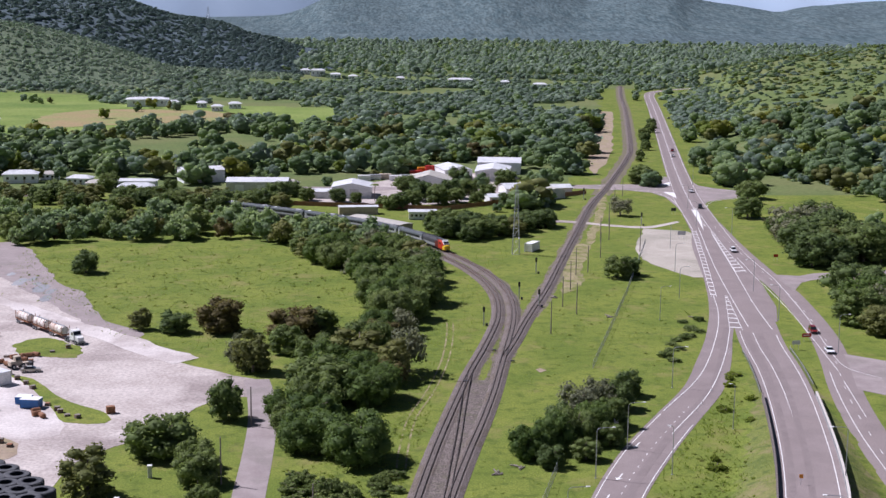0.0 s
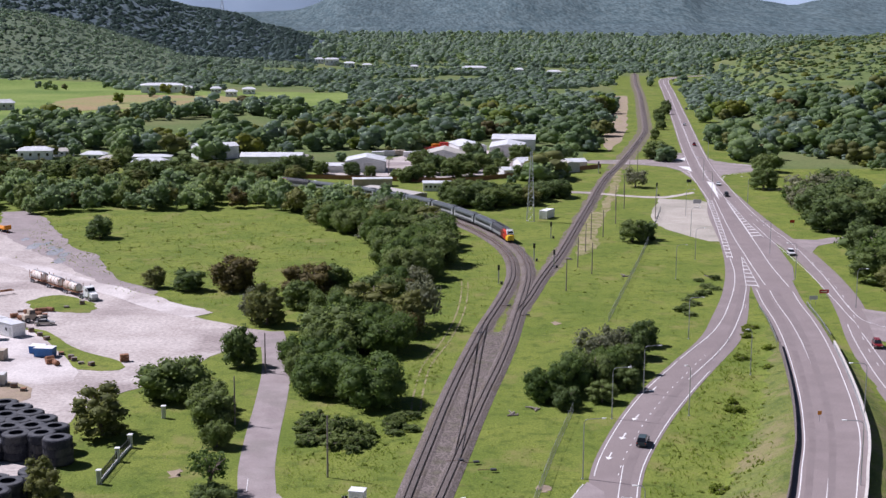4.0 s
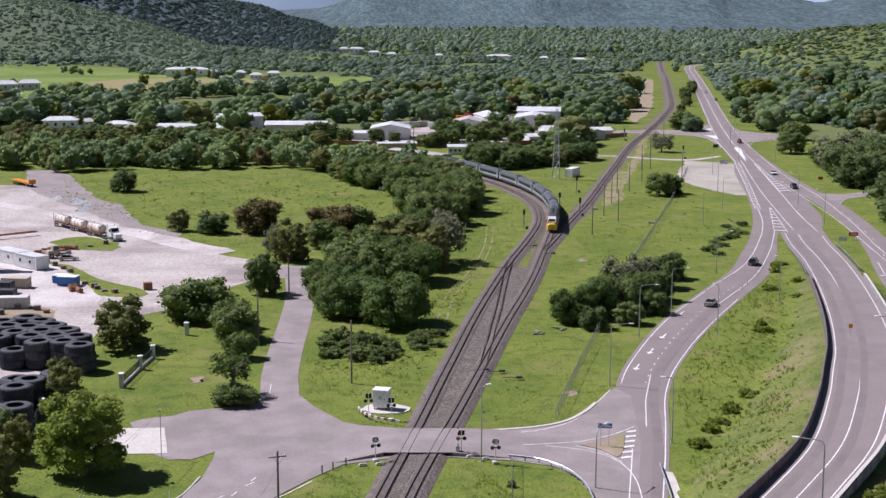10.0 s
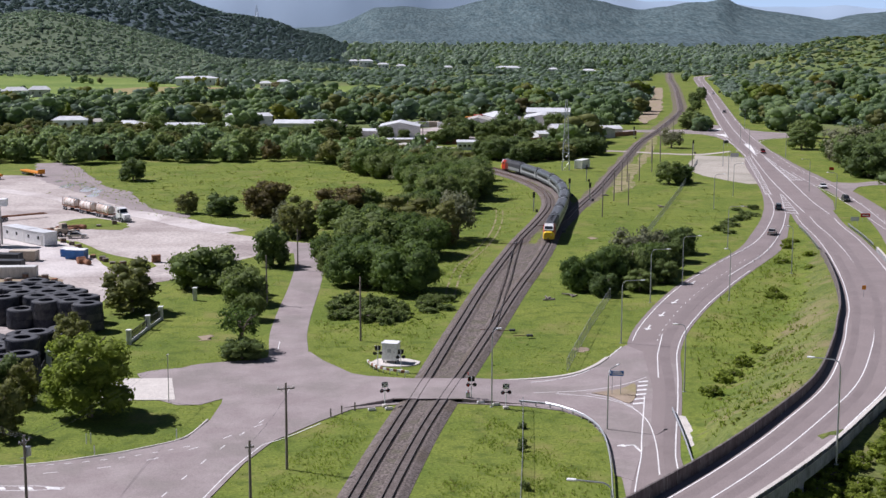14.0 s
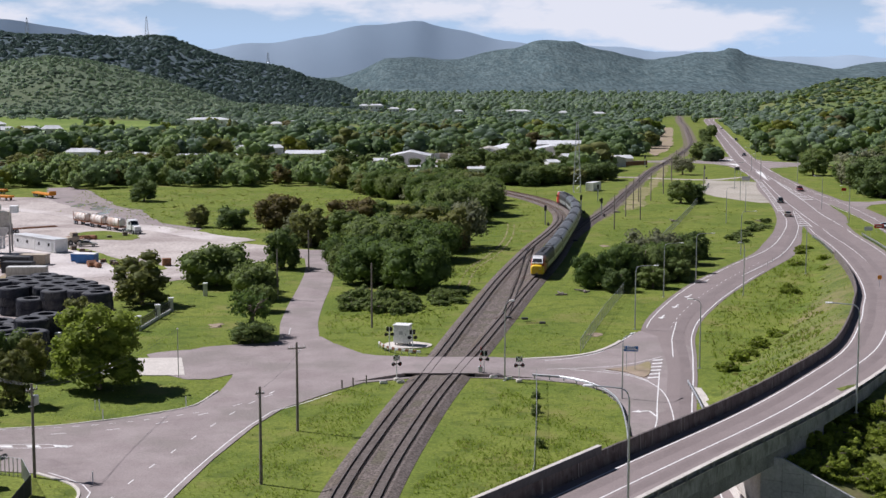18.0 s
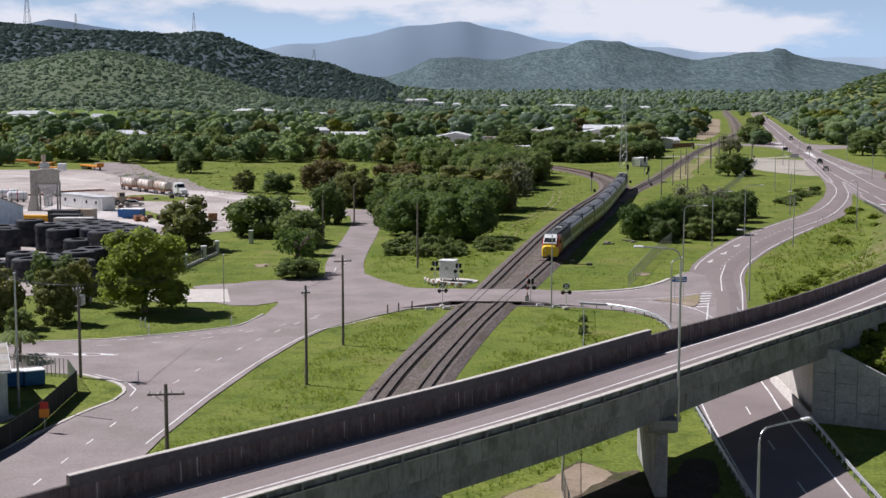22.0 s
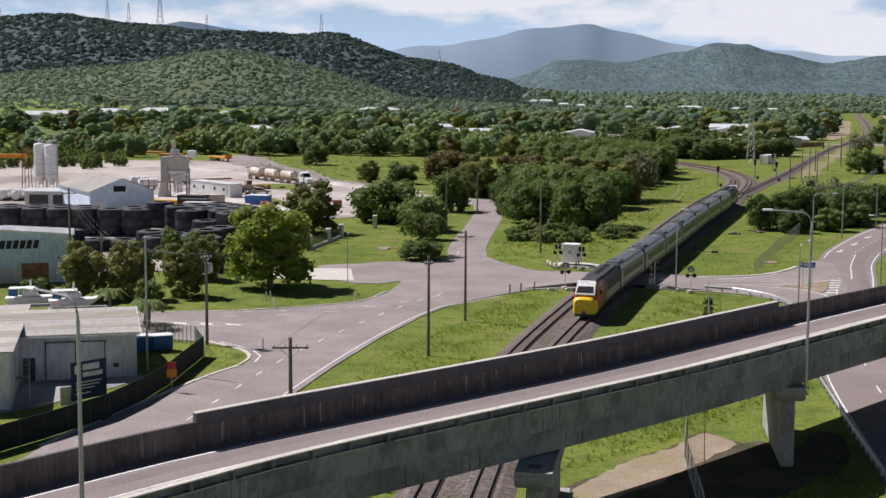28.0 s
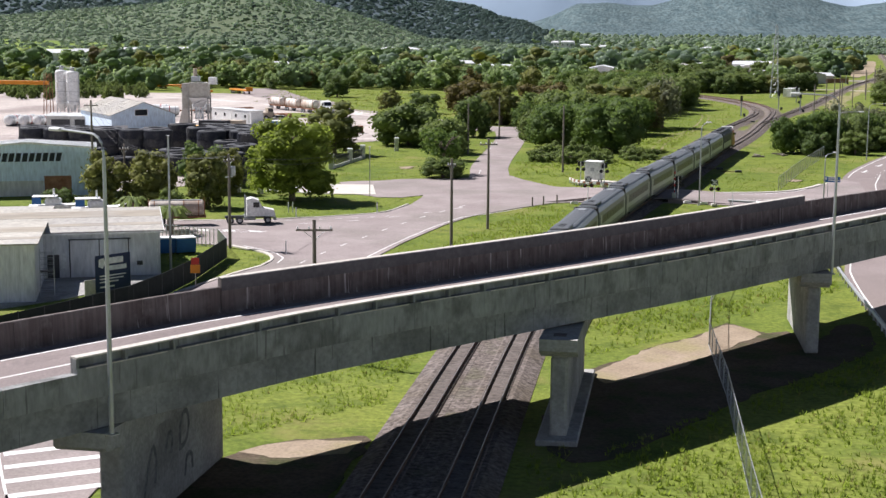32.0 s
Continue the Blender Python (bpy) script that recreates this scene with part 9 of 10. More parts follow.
# Entrance walls and gate.
ent = thing("entrance_wall", "low rendered entrance wall with pale capped piers and dark railings", "wall")
PIERS = [(-31.3, 131), (-30.6, 142.2), (-29.9, 149.6), (-27.1, 167), (-36.6, 97), (-39.8, 116.4)]
for x, y in PIERS:
    pr = part("pier", Geo().box(x - 0.35, y - 0.35, 0, x + 0.35, y + 0.35, 2.2, c=0.04), M_WALLG, ent)
    part("pier_cap", Geo().box(x - 0.45, y - 0.45, 2.2, x + 0.45, y + 0.45, 2.4, c=0.05), M_WPAINT, pr)
for (a, b) in ((0, 1), (1, 2)):
    line = [(*PIERS[a], 0.0), (*PIERS[b], 0.0)]
    part("dwarf_wall", Geo().sweep(line, [(-0.12, 0), (-0.12, 0.5), (0.12, 0.5), (0.12, 0)]), M_WALLG, ent)
    for q in np.arange(0.4, math.dist(PIERS[a], PIERS[b]) - 0.3, 0.22):
        p, _ = along(line, q)
        part("railing_bar", Geo().box(p[0] - 0.02, p[1] - 0.02, 0.5, p[0] + 0.02, p[1] + 0.02, 1.8), M_DARK, ent)
    part("top_rail", Geo().sweep(line, [(-0.03, 1.76), (-0.03, 1.82), (0.03, 1.82), (0.03, 1.76)]), M_DARK, ent)
gate = thing("sliding_gate", "dark steel sliding gate at the yard entrance", "gate")
line = [(-40, 115.6, 0.0), (-37, 98.4, 0.0)]
for z in (0.15, 1.0, 1.75):
    part("gate_rail", Geo().sweep(line, [(-0.03, z), (-0.03, z + 0.07), (0.03, z + 0.07), (0.03, z)]), M_DARK, gate)
for q in np.arange(0, 17.2, 0.45):
    p, _ = along(line, q)
    part("gate_bar", Geo().box(p[0] - 0.02, p[1] - 0.02, 0.15, p[0] + 0.02, p[1] + 0.02, 1.78), M_DARK, gate)
for x, y in ((-33.4, 96.4), (-31.8, 97.6)):
    mb = thing("meter_box", "white utility box on the lawn", "box", at=pose(x, y, 0, 0, 0, 12))
    part("body", Geo().box(-0.4, -0.3, 0, 0.4, 0.3, 1.4, c=0.04), M_WPAINT, mb)
    part("lid", Geo().box(-0.44, -0.34, 1.4, 0.44, 0.34, 1.48, c=0.02), M_STEEL, mb)
for x, y, a in ((-50, 67.5, 20), (-44.5, 66.5, 25)):
    bt = thing("parked_boat", "white boat on a trailer behind the workshop", "boat", "boats", at=pose(x, y, 0.05, 0, 0, a))
    part("hull", Geo().add([(-2.6, -1.0, 1.5), (-2.4, -0.5, 0.7), (2.0, -0.4, 0.8), (2.4, -0.9, 1.6), (3.6, 0, 1.9), (-2.6, 1.0, 1.5), (-2.4, 0.5, 0.7), (2.0, 0.4, 0.8), (2.4, 0.9, 1.6)], [(0, 1, 2, 3), (8, 7, 6, 5), (1, 6, 7, 2), (0, 5, 6, 1), (3, 2, 4), (8, 4, 7), (2, 7, 4), (0, 3, 4, 8, 5)]), M_WPAINT, bt)
    part("cabin", Geo().box(-0.8, -0.7, 1.5, 1.0, 0.7, 2.3, c=0.15), M_WPAINT, bt)
    part("canopy", Geo().box(-2.2, -0.9, 2.5, 0.6, 0.9, 2.58, c=0.03), M_WPAINT, bt)
    part("canopy_screen", Geo().box(-2.2, -0.88, 1.7, -1.2, -0.84, 2.48, c=0.01), M_BLUEP, bt, "dark blue canvas screen")
    part("mast", Geo().tube([(0.2, 0, 2.3), (0.2, 0, 3.4)], [0.14, 0.10], 8), M_WPAINT, bt)
    part("trailer", Geo().box(-2.6, -0.8, 0.4, 3.8, 0.8, 0.55), M_STEEL, bt)
    wheels(bt, (-0.8,), 0.33, 1.9)

# Rusty clutter along the bund in the yard.
clutter_rng = random.Random(77)
for x, y in [(-75.1, 255.7), (-73.4, 256.4), (-71.8, 257.2), (-70.1, 257.9), (-76.5, 250.5), (-74.8, 248.6), (-73.2, 247.4), (-58.4, 209.0), (-57.2, 207.0), (-56.0, 205.4), (-71.4, 252.6)]:
    dr = thing("rusty_drum", "rusty steel drum lying in the yard", "drum", "yard clutter", at=pose(x + clutter_rng.uniform(-0.4, 0.4), y + clutter_rng.uniform(-0.4, 0.4), 0.06, 0, 0, clutter_rng.uniform(0, 180)))
    part("shell", Geo().tube([(-0.9, 0, 0.55), (0.9, 0, 0.55)], 0.55, 12), M_RUST, dr)
    for q in (-0.5, 0.5):
        part("hoop", Geo().tube([(q - 0.05, 0, 0.55), (q + 0.05, 0, 0.55)], 0.58, 12), M_RUST, dr)

# ---- town and far buildings ----
def house(x, y, turn, w, d, eave, ridge, label, wall=M_WPAINT, roof=M_ROOFW, n_win=4, group="houses", category="house", name="house"):
    t = thing(name, label, category, group, at=pose(x, y, float(height(np.array([x]), np.array([y]))[0]), 0, 0, turn))
    part("wall", Geo().box(-w / 2, -d / 2, -0.2, w / 2, d / 2, eave), wall, t)
    o = 0.7
    vs = [(-w / 2 - o, -d / 2 - o, eave - 0.05), (w / 2 + o, -d / 2 - o, eave - 0.05), (w / 2 + o, d / 2 + o, eave - 0.05), (-w / 2 - o, d / 2 + o, eave - 0.05), (-w / 2 + d * 0.35, 0, ridge), (w / 2 - d * 0.35, 0, ridge)]
    part("roof", Geo().add(vs, [(0, 1, 5, 4), (1, 2, 5), (2, 3, 4, 5), (3, 0, 4), (3, 2, 1, 0)]), roof, t)
    for k in range(n_win):
        px = -w / 2 + (k + 0.5) * w / n_win
        win = part("window", Geo().box(px - 0.7, -d / 2 - 0.06, eave * 0.38, px + 0.7, -d / 2 - 0.01, eave * 0.75), M_WPAINT, t)
        part("pane", Geo().box(px - 0.6, -d / 2 - 0.08, eave * 0.41, px + 0.6, -d / 2 - 0.062, eave * 0.72), M_GLASS, win)
    part("door", Geo().box(-0.45 + w * 0.12, -d / 2 - 0.07, 0, 0.45 + w * 0.12, -d / 2 - 0.01, 2.05), M_TAN, t)
    return t


for x, y, a, w, d, e, r in ((-160, 598, 8, 20, 10, 5.2, 7.2), (-131, 594, -6, 14, 9, 3.6, 5.2), (-118, 572, 0, 13, 9, 4.2, 5.8), (-99, 562, 10, 20, 11, 3.8, 5.8), (-103, 582, 0, 26, 9, 4.0, 5.0), (-29, 572, 0, 8, 7, 4.4, 6.4), (-150, 612, 20, 12, 8, 3.2, 4.8)):
    house(x, y, a, w * 0.78, d * 0.8, e * 0.85, r * 0.85, "white house with a pale roof among trees", roof=M_ROOFW if w > 13 else M_ROOFG)
shed("long_shed", "long grey-white industrial shed", -58, 562, 1, 28, 16, 5.2, 6.4, M_WALLG, M_ROOFW, True, [(4, 4, 4, M_WPAINT), (14, 4, 4, M_WPAINT)], [], category="shed")
shed("flat_shed", "white skillion-roofed shed among the trees", -82, 596, 22, 20, 14, 6.0, 7.2, M_WPAINT, M_ROOFW, True)
shed("white_shed", "white sheet-metal shed with a low pitched roof", -9.2, 547, -1, 17.5, 18, 5.0, 6.8, M_WPAINT, M_ROOFW, False, [(2, 4, 4.2, M_WALLG), (8, 4, 4.2, M_WALLG)], [])
shed("crossing_shed", "low white shed with a rounded roof by the railway", 70, 556, 12, 20, 13, 3.4, 5.2, M_WPAINT, M_ROOFW, True, [(3, 4, 3, M_WALLG)], [])
shed("crossing_store", "small white store beside the railway shed", 92.5, 563, 12, 9, 9, 3.0, 4.2, M_WPAINT, M_ROOFW, True)
shed("white_shed_annex", "low white annex with a lean-to roof", -18, 546, -1, 8.4, 10, 3.0, 3.8, M_WPAINT, M_ROOFW)
shed("pale_shed", "pale shed with a broad roof", 24.5, 577, -4, 21, 20, 4.4, 7.2, M_WPAINT, M_ROOFG, False, [(6, 4, 3.4, M_DARK)], [])
shed("big_white_shed", "large two-storey white shed", 59, 612, -6, 17, 26, 4.8, 6.4, M_WPAINT, M_ROOFW, False, [(3, 4, 3.8, M_WALLG), (10, 4, 3.8, M_WALLG)], [])
shed("big_rear_shed", "tall white shed behind the large one", 62, 642, -6, 22, 26, 6.0, 7.4, M_WPAINT, M_ROOFW, True, [], [(3, 3.5, 2, 1.5), (8, 3.5, 2, 1.5), (13, 3.5, 2, 1.5)])
shed("side_shed", "white shed with rooflights", 44, 612, 12, 14, 22, 5.2, 6.8, M_WPAINT, M_ROOFW, False)
shed("office_block", "low white office block", 60.5, 529, 14, 15, 8, 3.2, 4.2, M_WPAINT, M_ROOFW, True, [], [(1, 1, 1.6, 1.2), (4, 1, 1.6, 1.2), (7, 1, 1.6, 1.2), (10, 1, 1.6, 1.2)])
shed("store_shed", "pale store shed with a rounded roof", 79, 541, 24, 10, 16, 4.6, 6.6, M_TAN, M_ROOFW, False)
shed("store_annex", "grey store annex beside the street", 88, 547, 24, 9, 12, 3.8, 4.8, M_WALLG, M_ROOFG, False)
shed("station_building", "long tan railway building with a flat roof", 1, 470, -50, 30, 7, 3.4, 3.8, M_TAN, M_ROOFG, True, [], [(2, 1.2, 1.4, 1.0), (7, 1.2, 1.4, 1.0), (12, 1.2, 1.4, 1.0), (17, 1.2, 1.4, 1.0), (22, 1.2, 1.4, 1.0)])
shed("platform_canopy", "cream platform shelter with a long roof", -4, 496, 8, 16, 5, 3.2, 3.6, M_TAN, M_ROOFW)
shed("signal_cabin", "white railway cabin with a row of windows", 24.6, 484, 0, 11, 4.5, 3.2, 3.9, M_WPAINT, M_ROOFW, True, [], [(0.6, 1.2, 1.2, 1.1), (2.4, 1.2, 1.2, 1.1), (4.2, 1.2, 1.2, 1.1), (6.0, 1.2, 1.2, 1.1), (7.8, 1.2, 1.2, 1.1)])
for x, y, a in ((67.6, 412, 62),):
    container(x, y, a, 7.0, 2.8, 3.0, M_WPAINT, "white railway container beside the track")
for k in range(5):
    container(30 + k * 4.0, 634 + (k % 2) * 4, 8, 6.0, 2.6, 2.6 + (k % 3) * 1.2, M_ORANGE if k % 2 else M_RED, "orange-red stacked containers behind the sheds")
for k in range(6):
    container(4 + k * 5.2, 612 + (k % 3) * 3, 3, 6.0, 2.6, 2.6, (M_WPAINT, M_STEEL, M_TAN)[k % 3], "pale container in the storage yard")
for az, d, w, h in ((-9.6, 1210, 34, 6), (-8.6, 1200, 9, 4), (-7.5, 1190, 8, 4), (-6.9, 1150, 9, 4), (-6.2, 1180, 10, 4), (-2.9, 1640, 16, 7), (-2.2, 1620, 12, 5), (-1.5, 1600, 10, 5), (2.8, 1560, 26, 5), (-3.4, 1660, 10, 5), (0.4, 1600, 9, 4), (6.0, 1500, 14, 4), (4.6, 1540, 9, 4)):
    x, y = EYE[0] + math.sin(radians(az)) * d, EYE[1] + math.cos(radians(az)) * d
    house(x, y, -az, w, w * 0.45 + 2, h, h + 1.6, "distant white building among trees", n_win=3, group="distant buildings", category="building", name="distant_building")
for az, d, w in ((-23.2, 1010, 40), (-20.2, 1120, 34), (-18.2, 1160, 36), (-18.6, 1010, 18), (-17.4, 1015, 16), (-16.5, 1020, 16), (-15.6, 1030, 14), (-20.6, 1000, 16), (-22, 1040, 18)):
    x, y = EYE[0] + math.sin(radians(az)) * d, EYE[1] + math.cos(radians(az)) * d
    house(x, y, -az, w, w * 0.5, 5, 7.4, "distant white-roofed building at the hill foot", M_WALLG, M_ROOFW, n_win=3, group="distant buildings", category="building", name="distant_building")
house(233, 470, 0, 16, 10, 4, 6, "white-roofed house among trees east of the highway")
house(180, 330, 0, 12, 9, 3.4, 5, "white-roofed house among trees east of the highway")


def palm(x, y, h):
    t = thing("palm_tree", "slim palm with drooping fronds", "palm", "palms", at=pose(x, y, 0))
    part("trunk", Geo().tube([(0, 0, 0), (0.1, 0, h * 0.5), (0.15, 0, h)], [0.2, 0.16, 0.14], 7), M_BARK, t)
    for k in range(13):
        a, g = k * 0.483 * 5, Geo()
        tip = spline([(0.15, 0, h), (0.15 + math.cos(a) * 1.0, math.sin(a) * 1.0, h + 0.6 - 0.05 * (k % 4)), (0.15 + math.cos(a) * 2.1, math.sin(a) * 2.1, h - 0.1 - 0.2 * (k % 3))], 0.5)
        side = Vector((-math.sin(a), math.cos(a), 0))
        for p, q in zip(tip, tip[1:]):
            g.add([tuple(Vector(p) + side * 0.28 + Vector((0, 0, -0.12))), p, q, tuple(Vector(q) + side * 0.24 + Vector((0, 0, -0.12)))], [(0, 1, 2, 3)])
            g.add([tuple(Vector(p) - side * 0.28 + Vector((0, 0, -0.12))), p, q, tuple(Vector(q) - side * 0.24 + Vector((0, 0, -0.12)))], [(3, 2, 1, 0)])
        part("frond", g, M_TREES[1], t)


for x, y, h in ((36.8, 459, 4.6), (-32.4, 57, 2.6), (-33.8, 60, 2.2), (-40, 66, 2.4), (10, 540, 7)):
    palm(x, y, h)

M_NOSE = mat("nose_yellow", (0.82, 0.55, 0.025), (0.76, 0.50, 0.025), scale=0.8, rough=0.4)
M_TRAINGLASS = mat("tinted_train_window", (0.012, 0.014, 0.017), (0.02, 0.023, 0.027), scale=1.0, rough=0.35, spec=0.3)
# ---- train ----
TR = [(p[0], p[1], 0.0) for p in TRACK_R]
TR_S = length_of(TR)


def body(length, width, z0, z1, stations):
    """stations: (along, width share, top share, bottom lift)."""
    sec = [(-0.46, 0.0), (-0.5, 0.10), (-0.5, 0.60), (-0.475, 0.80), (-0.40, 0.92), (-0.26, 0.985), (0, 1.0), (0.26, 0.985), (0.40, 0.92), (0.475, 0.80), (0.5, 0.60), (0.5, 0.10), (0.46, 0.0)]
    n, vs, fs = len(sec), [], []
    for x, w, t, b in stations:
        lo, hi = z0 + b, z0 + (z1 - z0) * t
        vs += [(x, a * width * w, lo + (hi - lo) * u) for a, u in sec]
    for i in range(len(stations) - 1):
        for k in range(n):
            fs.append((i * n + k, i * n + (k + 1) % n, (i + 1) * n + (k + 1) % n, (i + 1) * n + k))
    fs += [tuple(range(n)), tuple(range(len(stations) * n - 1, (len(stations) - 1) * n - 1, -1))]
    return Geo().add(vs, fs)


def bogie(parent, x):
    b = part("bogie", Geo().box(x - 1.5, -0.85, 0.30, x + 1.5, 0.85, 0.62, c=0.05), M_DARK, parent)
    for dx in (-1.0, 1.0):
        for y in (-0.56, 0.56):
            g = Geo()
            ring = [(x + dx + 0.42 * math.cos(a), 0.42 * math.sin(a) + 0.42) for a in np.linspace(0, 2 * math.pi, 17)[:-1]]
            vs = [(u, y - 0.06, v) for u, v in ring] + [(u, y + 0.06, v) for u, v in ring]
            g.add(vs, [tuple(range(16)), tuple(range(31, 15, -1))] + [(k, 16 + k, 16 + (k + 1) % 16, (k + 1) % 16) for k in range(16)])
            part("wheel", g, M_RAIL, b)


M_TPALE = mat("carriage_lower_panel", (0.44, 0.46, 0.455), (0.38, 0.40, 0.395), scale=0.6, rough=0.4, metal=0.1)
M_ORED = mat("orange_red_paint", (0.46, 0.038, 0.016), (0.40, 0.032, 0.015), scale=0.8, rough=0.4)
M_MAROON = mat("maroon_paint", (0.13, 0.022, 0.016), (0.09, 0.018, 0.014), scale=0.8, rough=0.4)
CAR_L, PITCH = 17.9, 18.55


def carriage(k):
    t = thing("passenger_carriage", "silver and grey-green tilt train carriage with dark windows", "train carriage", "train")
    half = CAR_L / 2
    part("body", body(CAR_L, 2.72, 0.75, 3.85, [(-half, 0.94, 0.985, 0), (-half + 0.25, 1, 1, 0), (half - 0.25, 1, 1, 0), (half, 0.94, 0.985, 0)]), M_TGREY, t, smooth=False)
    part("roof_panel", Geo().add([(x, y, z) for x in (-half + 0.3, half - 0.3) for y, z in ((-0.95, 3.745), (-0.5, 3.835), (0, 3.862), (0.5, 3.835), (0.95, 3.745))], [(i, i + 1, i + 6, i + 5) for i in range(4)]), M_TROOF, t, "dull grey roof")
    unit = part("air_conditioner", Geo().box(half - 4.3, -0.82, 3.72, half - 1.2, 0.82, 4.02, c=0.10), M_TROOF, t)
    for dx in (-3.6, -2.6):
        part("fan_grille", Geo().lathe([(0.33, 4.02), (0.33, 4.05), (0.05, 4.06)], 12, centre=(half + dx, 0, 0)), M_DARK, unit)
    part("roof_hatch", Geo().box(-half + 1.5, -0.4, 3.8, -half + 2.6, 0.4, 3.93, c=0.04), M_STEEL, t)
    for side in (-1, 1):
        part("livery_band", Geo().box(-half + 0.3, side * 1.352 - 0.008, 2.0, half - 0.3, side * 1.352 + 0.012, 2.78), M_TRAINGLASS, t, "dark window band")
        part("livery_stripe", Geo().box(-half + 0.3, side * 1.358 - 0.006, 1.45, half - 0.3, side * 1.358 + 0.006, 1.95), M_TPALE, t, "pale silver stripe below the windows")
        for i in range(8):
            x = -half + 2.4 + i * 1.85
            part("window", Geo().box(x, side * 1.364 - 0.008, 2.12, x + 1.35, side * 1.364 + 0.008, 2.68, c=0.005), M_TRAINGLASS, t)
        for x in (-half + 0.6, half - 1.5):
            part("door", Geo().box(x, side * 1.368 - 0.008, 0.95, x + 0.9, side * 1.368 + 0.008, 2.9, c=0.006), M_TPALE, t)
    part("gangway", Geo().box(half, -1.25, 0.95, half + 0.33, 1.25, 3.82, c=0.2), M_BLACK, t, "black rubber gangway")
    part("underframe", Geo().box(-half + 4.8, -1.05, 0.32, half - 4.8, 1.05, 0.8, c=0.05), M_DARK, t)
    bogie(t, -half + 3.0)
    bogie(t, half - 3.0)
    return t


def power_car():
    """The driving car, nose towards +x."""
    t = thing("power_car", "red and yellow diesel power car with a sloping white-framed cab", "locomotive", "train")
    half = CAR_L / 2
    part("body", body(CAR_L, 2.74, 0.75, 3.90, [(-half, 0.96, 0.985, 0), (-half + 0.25, 1, 1, 0), (half - 6.0, 1, 1, 0)]), M_DARK, t, "black and dark grey body side")
    part("cab_shell", body(CAR_L, 2.74, 0.55, 3.90, [(half - 4.6, 1, 1, 0.2), (half - 3.4, 1, 1, 0.1), (half - 2.3, 0.99, 0.985, 0)]), M_ORED, t, "orange-red cab side")
    part("body_fade", body(CAR_L, 2.74, 0.55, 3.90, [(half - 6.0, 1, 1, 0.2), (half - 4.602, 1, 1, 0.2)]), M_MAROON, t, "dark maroon panel behind the cab")
    part("cab_front", body(CAR_L, 2.74, 0.55, 3.90, [(half - 2.298, 0.99, 0.985, 0), (half - 1.5, 0.96, 0.86, 0), (half - 0.9, 0.92, 0.68, 0), (half - 0.5, 0.88, 0.54, 0)]), M_ORED, t, "orange-red cab front")
    sur = [(half - 1.86, -1.0, 3.99), (half - 1.86, 1.0, 3.99), (half - 0.46, 1.08, 2.66), (half - 0.46, -1.08, 2.66)]
    part("windscreen_surround", Geo().add(sur + [(x - 0.34, y, z - 0.36) for x, y, z in sur], [(0, 3, 2, 1), (0, 1, 5, 4), (1, 2, 6, 5), (2, 3, 7, 6), (3, 0, 4, 7)]), M_WPAINT, t, "white windscreen surround")
    part("nose_cone", body(CAR_L, 2.76, 0.50, 2.45, [(half - 1.3, 0.975, 0.9, 0), (half - 0.85, 0.945, 0.98, 0), (half - 0.3, 0.88, 0.96, 0), (half + 0.10, 0.75, 0.84, 0.1)]), M_NOSE, t, "yellow nose")
    part("cab_roof", Geo().box(half - 6.2, -0.9, 3.75, half - 2.6, 0.9, 3.96, c=0.09), M_DARK, t, "dark cab roof")
    part("windscreen", Geo().add([(half - 1.50, -0.86, 3.225), (half - 1.50, 0.86, 3.225), (half - 0.82, 0.96, 2.58), (half - 0.82, -0.96, 2.58)], [(0, 3, 2, 1)]), M_TRAINGLASS, t).location = (0.26, 0, 0.20)
    part("destination_panel", Geo().box(half - 2.46, -0.5, 3.72, half - 2.1, 0.5, 3.92, c=0.03), M_WPAINT, t)
    for y in (-0.62, 0.62):
        part("headlight", Geo().box(half - 0.12, y - 0.2, 1.45, half + 0.1, y + 0.2, 1.65, c=0.04), M_WPAINT, t, "clear headlight")
    part("coupler", Geo().box(half - 0.2, -0.2, 0.55, half + 0.5, 0.2, 0.85, c=0.05), M_DARK, t)
    part("pilot", Geo().box(half - 1.0, -1.05, 0.22, half - 0.1, 1.05, 0.62, c=0.1), M_DARK, t)
    part("engine_roof", Geo().box(-half + 0.8, -1.0, 3.7, half - 6.2, 1.0, 3.99, c=0.12), M_DARK, t, "sooty dark engine roof")
    for i in range(6):
        part("roof_fan", Geo().lathe([(0.42, 3.98), (0.42, 4.05), (0.1, 4.07)], 14, centre=(-half + 2.0 + i * 1.5, 0, 0)), M_BLACK, t)
    for side in (-1, 1):
        part("livery_panel", Geo().box(-half + 0.4, side * 1.37 - 0.008, 1.1, half - 6.4, side * 1.37 + 0.01, 2.0), M_SILVER, t)
        part("red_panel", Geo().box(half - 7.4, side * 1.376 - 0.008, 1.0, half - 6.0, side * 1.376 + 0.01, 3.0), M_MAROON, t)
        for i in range(4):
            part("louvre", Geo().box(-half + 1.0 + i * 2.1, side * 1.38 - 0.01, 2.1, -half + 2.9 + i * 2.1, side * 1.38 + 0.012, 2.9, c=0.005), M_DARK, t)
        part("cab_window", Geo().box(half - 3.9, side * 1.376 - 0.01, 2.4, half - 2.9, side * 1.376 + 0.012, 3.05, c=0.006), M_GLASS, t)
        part("mirror", Geo().box(half - 2.6, side * 1.5 - 0.1, 2.5, half - 2.5, side * 1.5 + 0.1, 2.9), M_BLACK, t)
    bogie(t, -half + 3.0)
    bogie(t, half - 3.4)
    return t


TRAIN = [power_car()] + [carriage(k) for k in range(7)] + [power_car()]
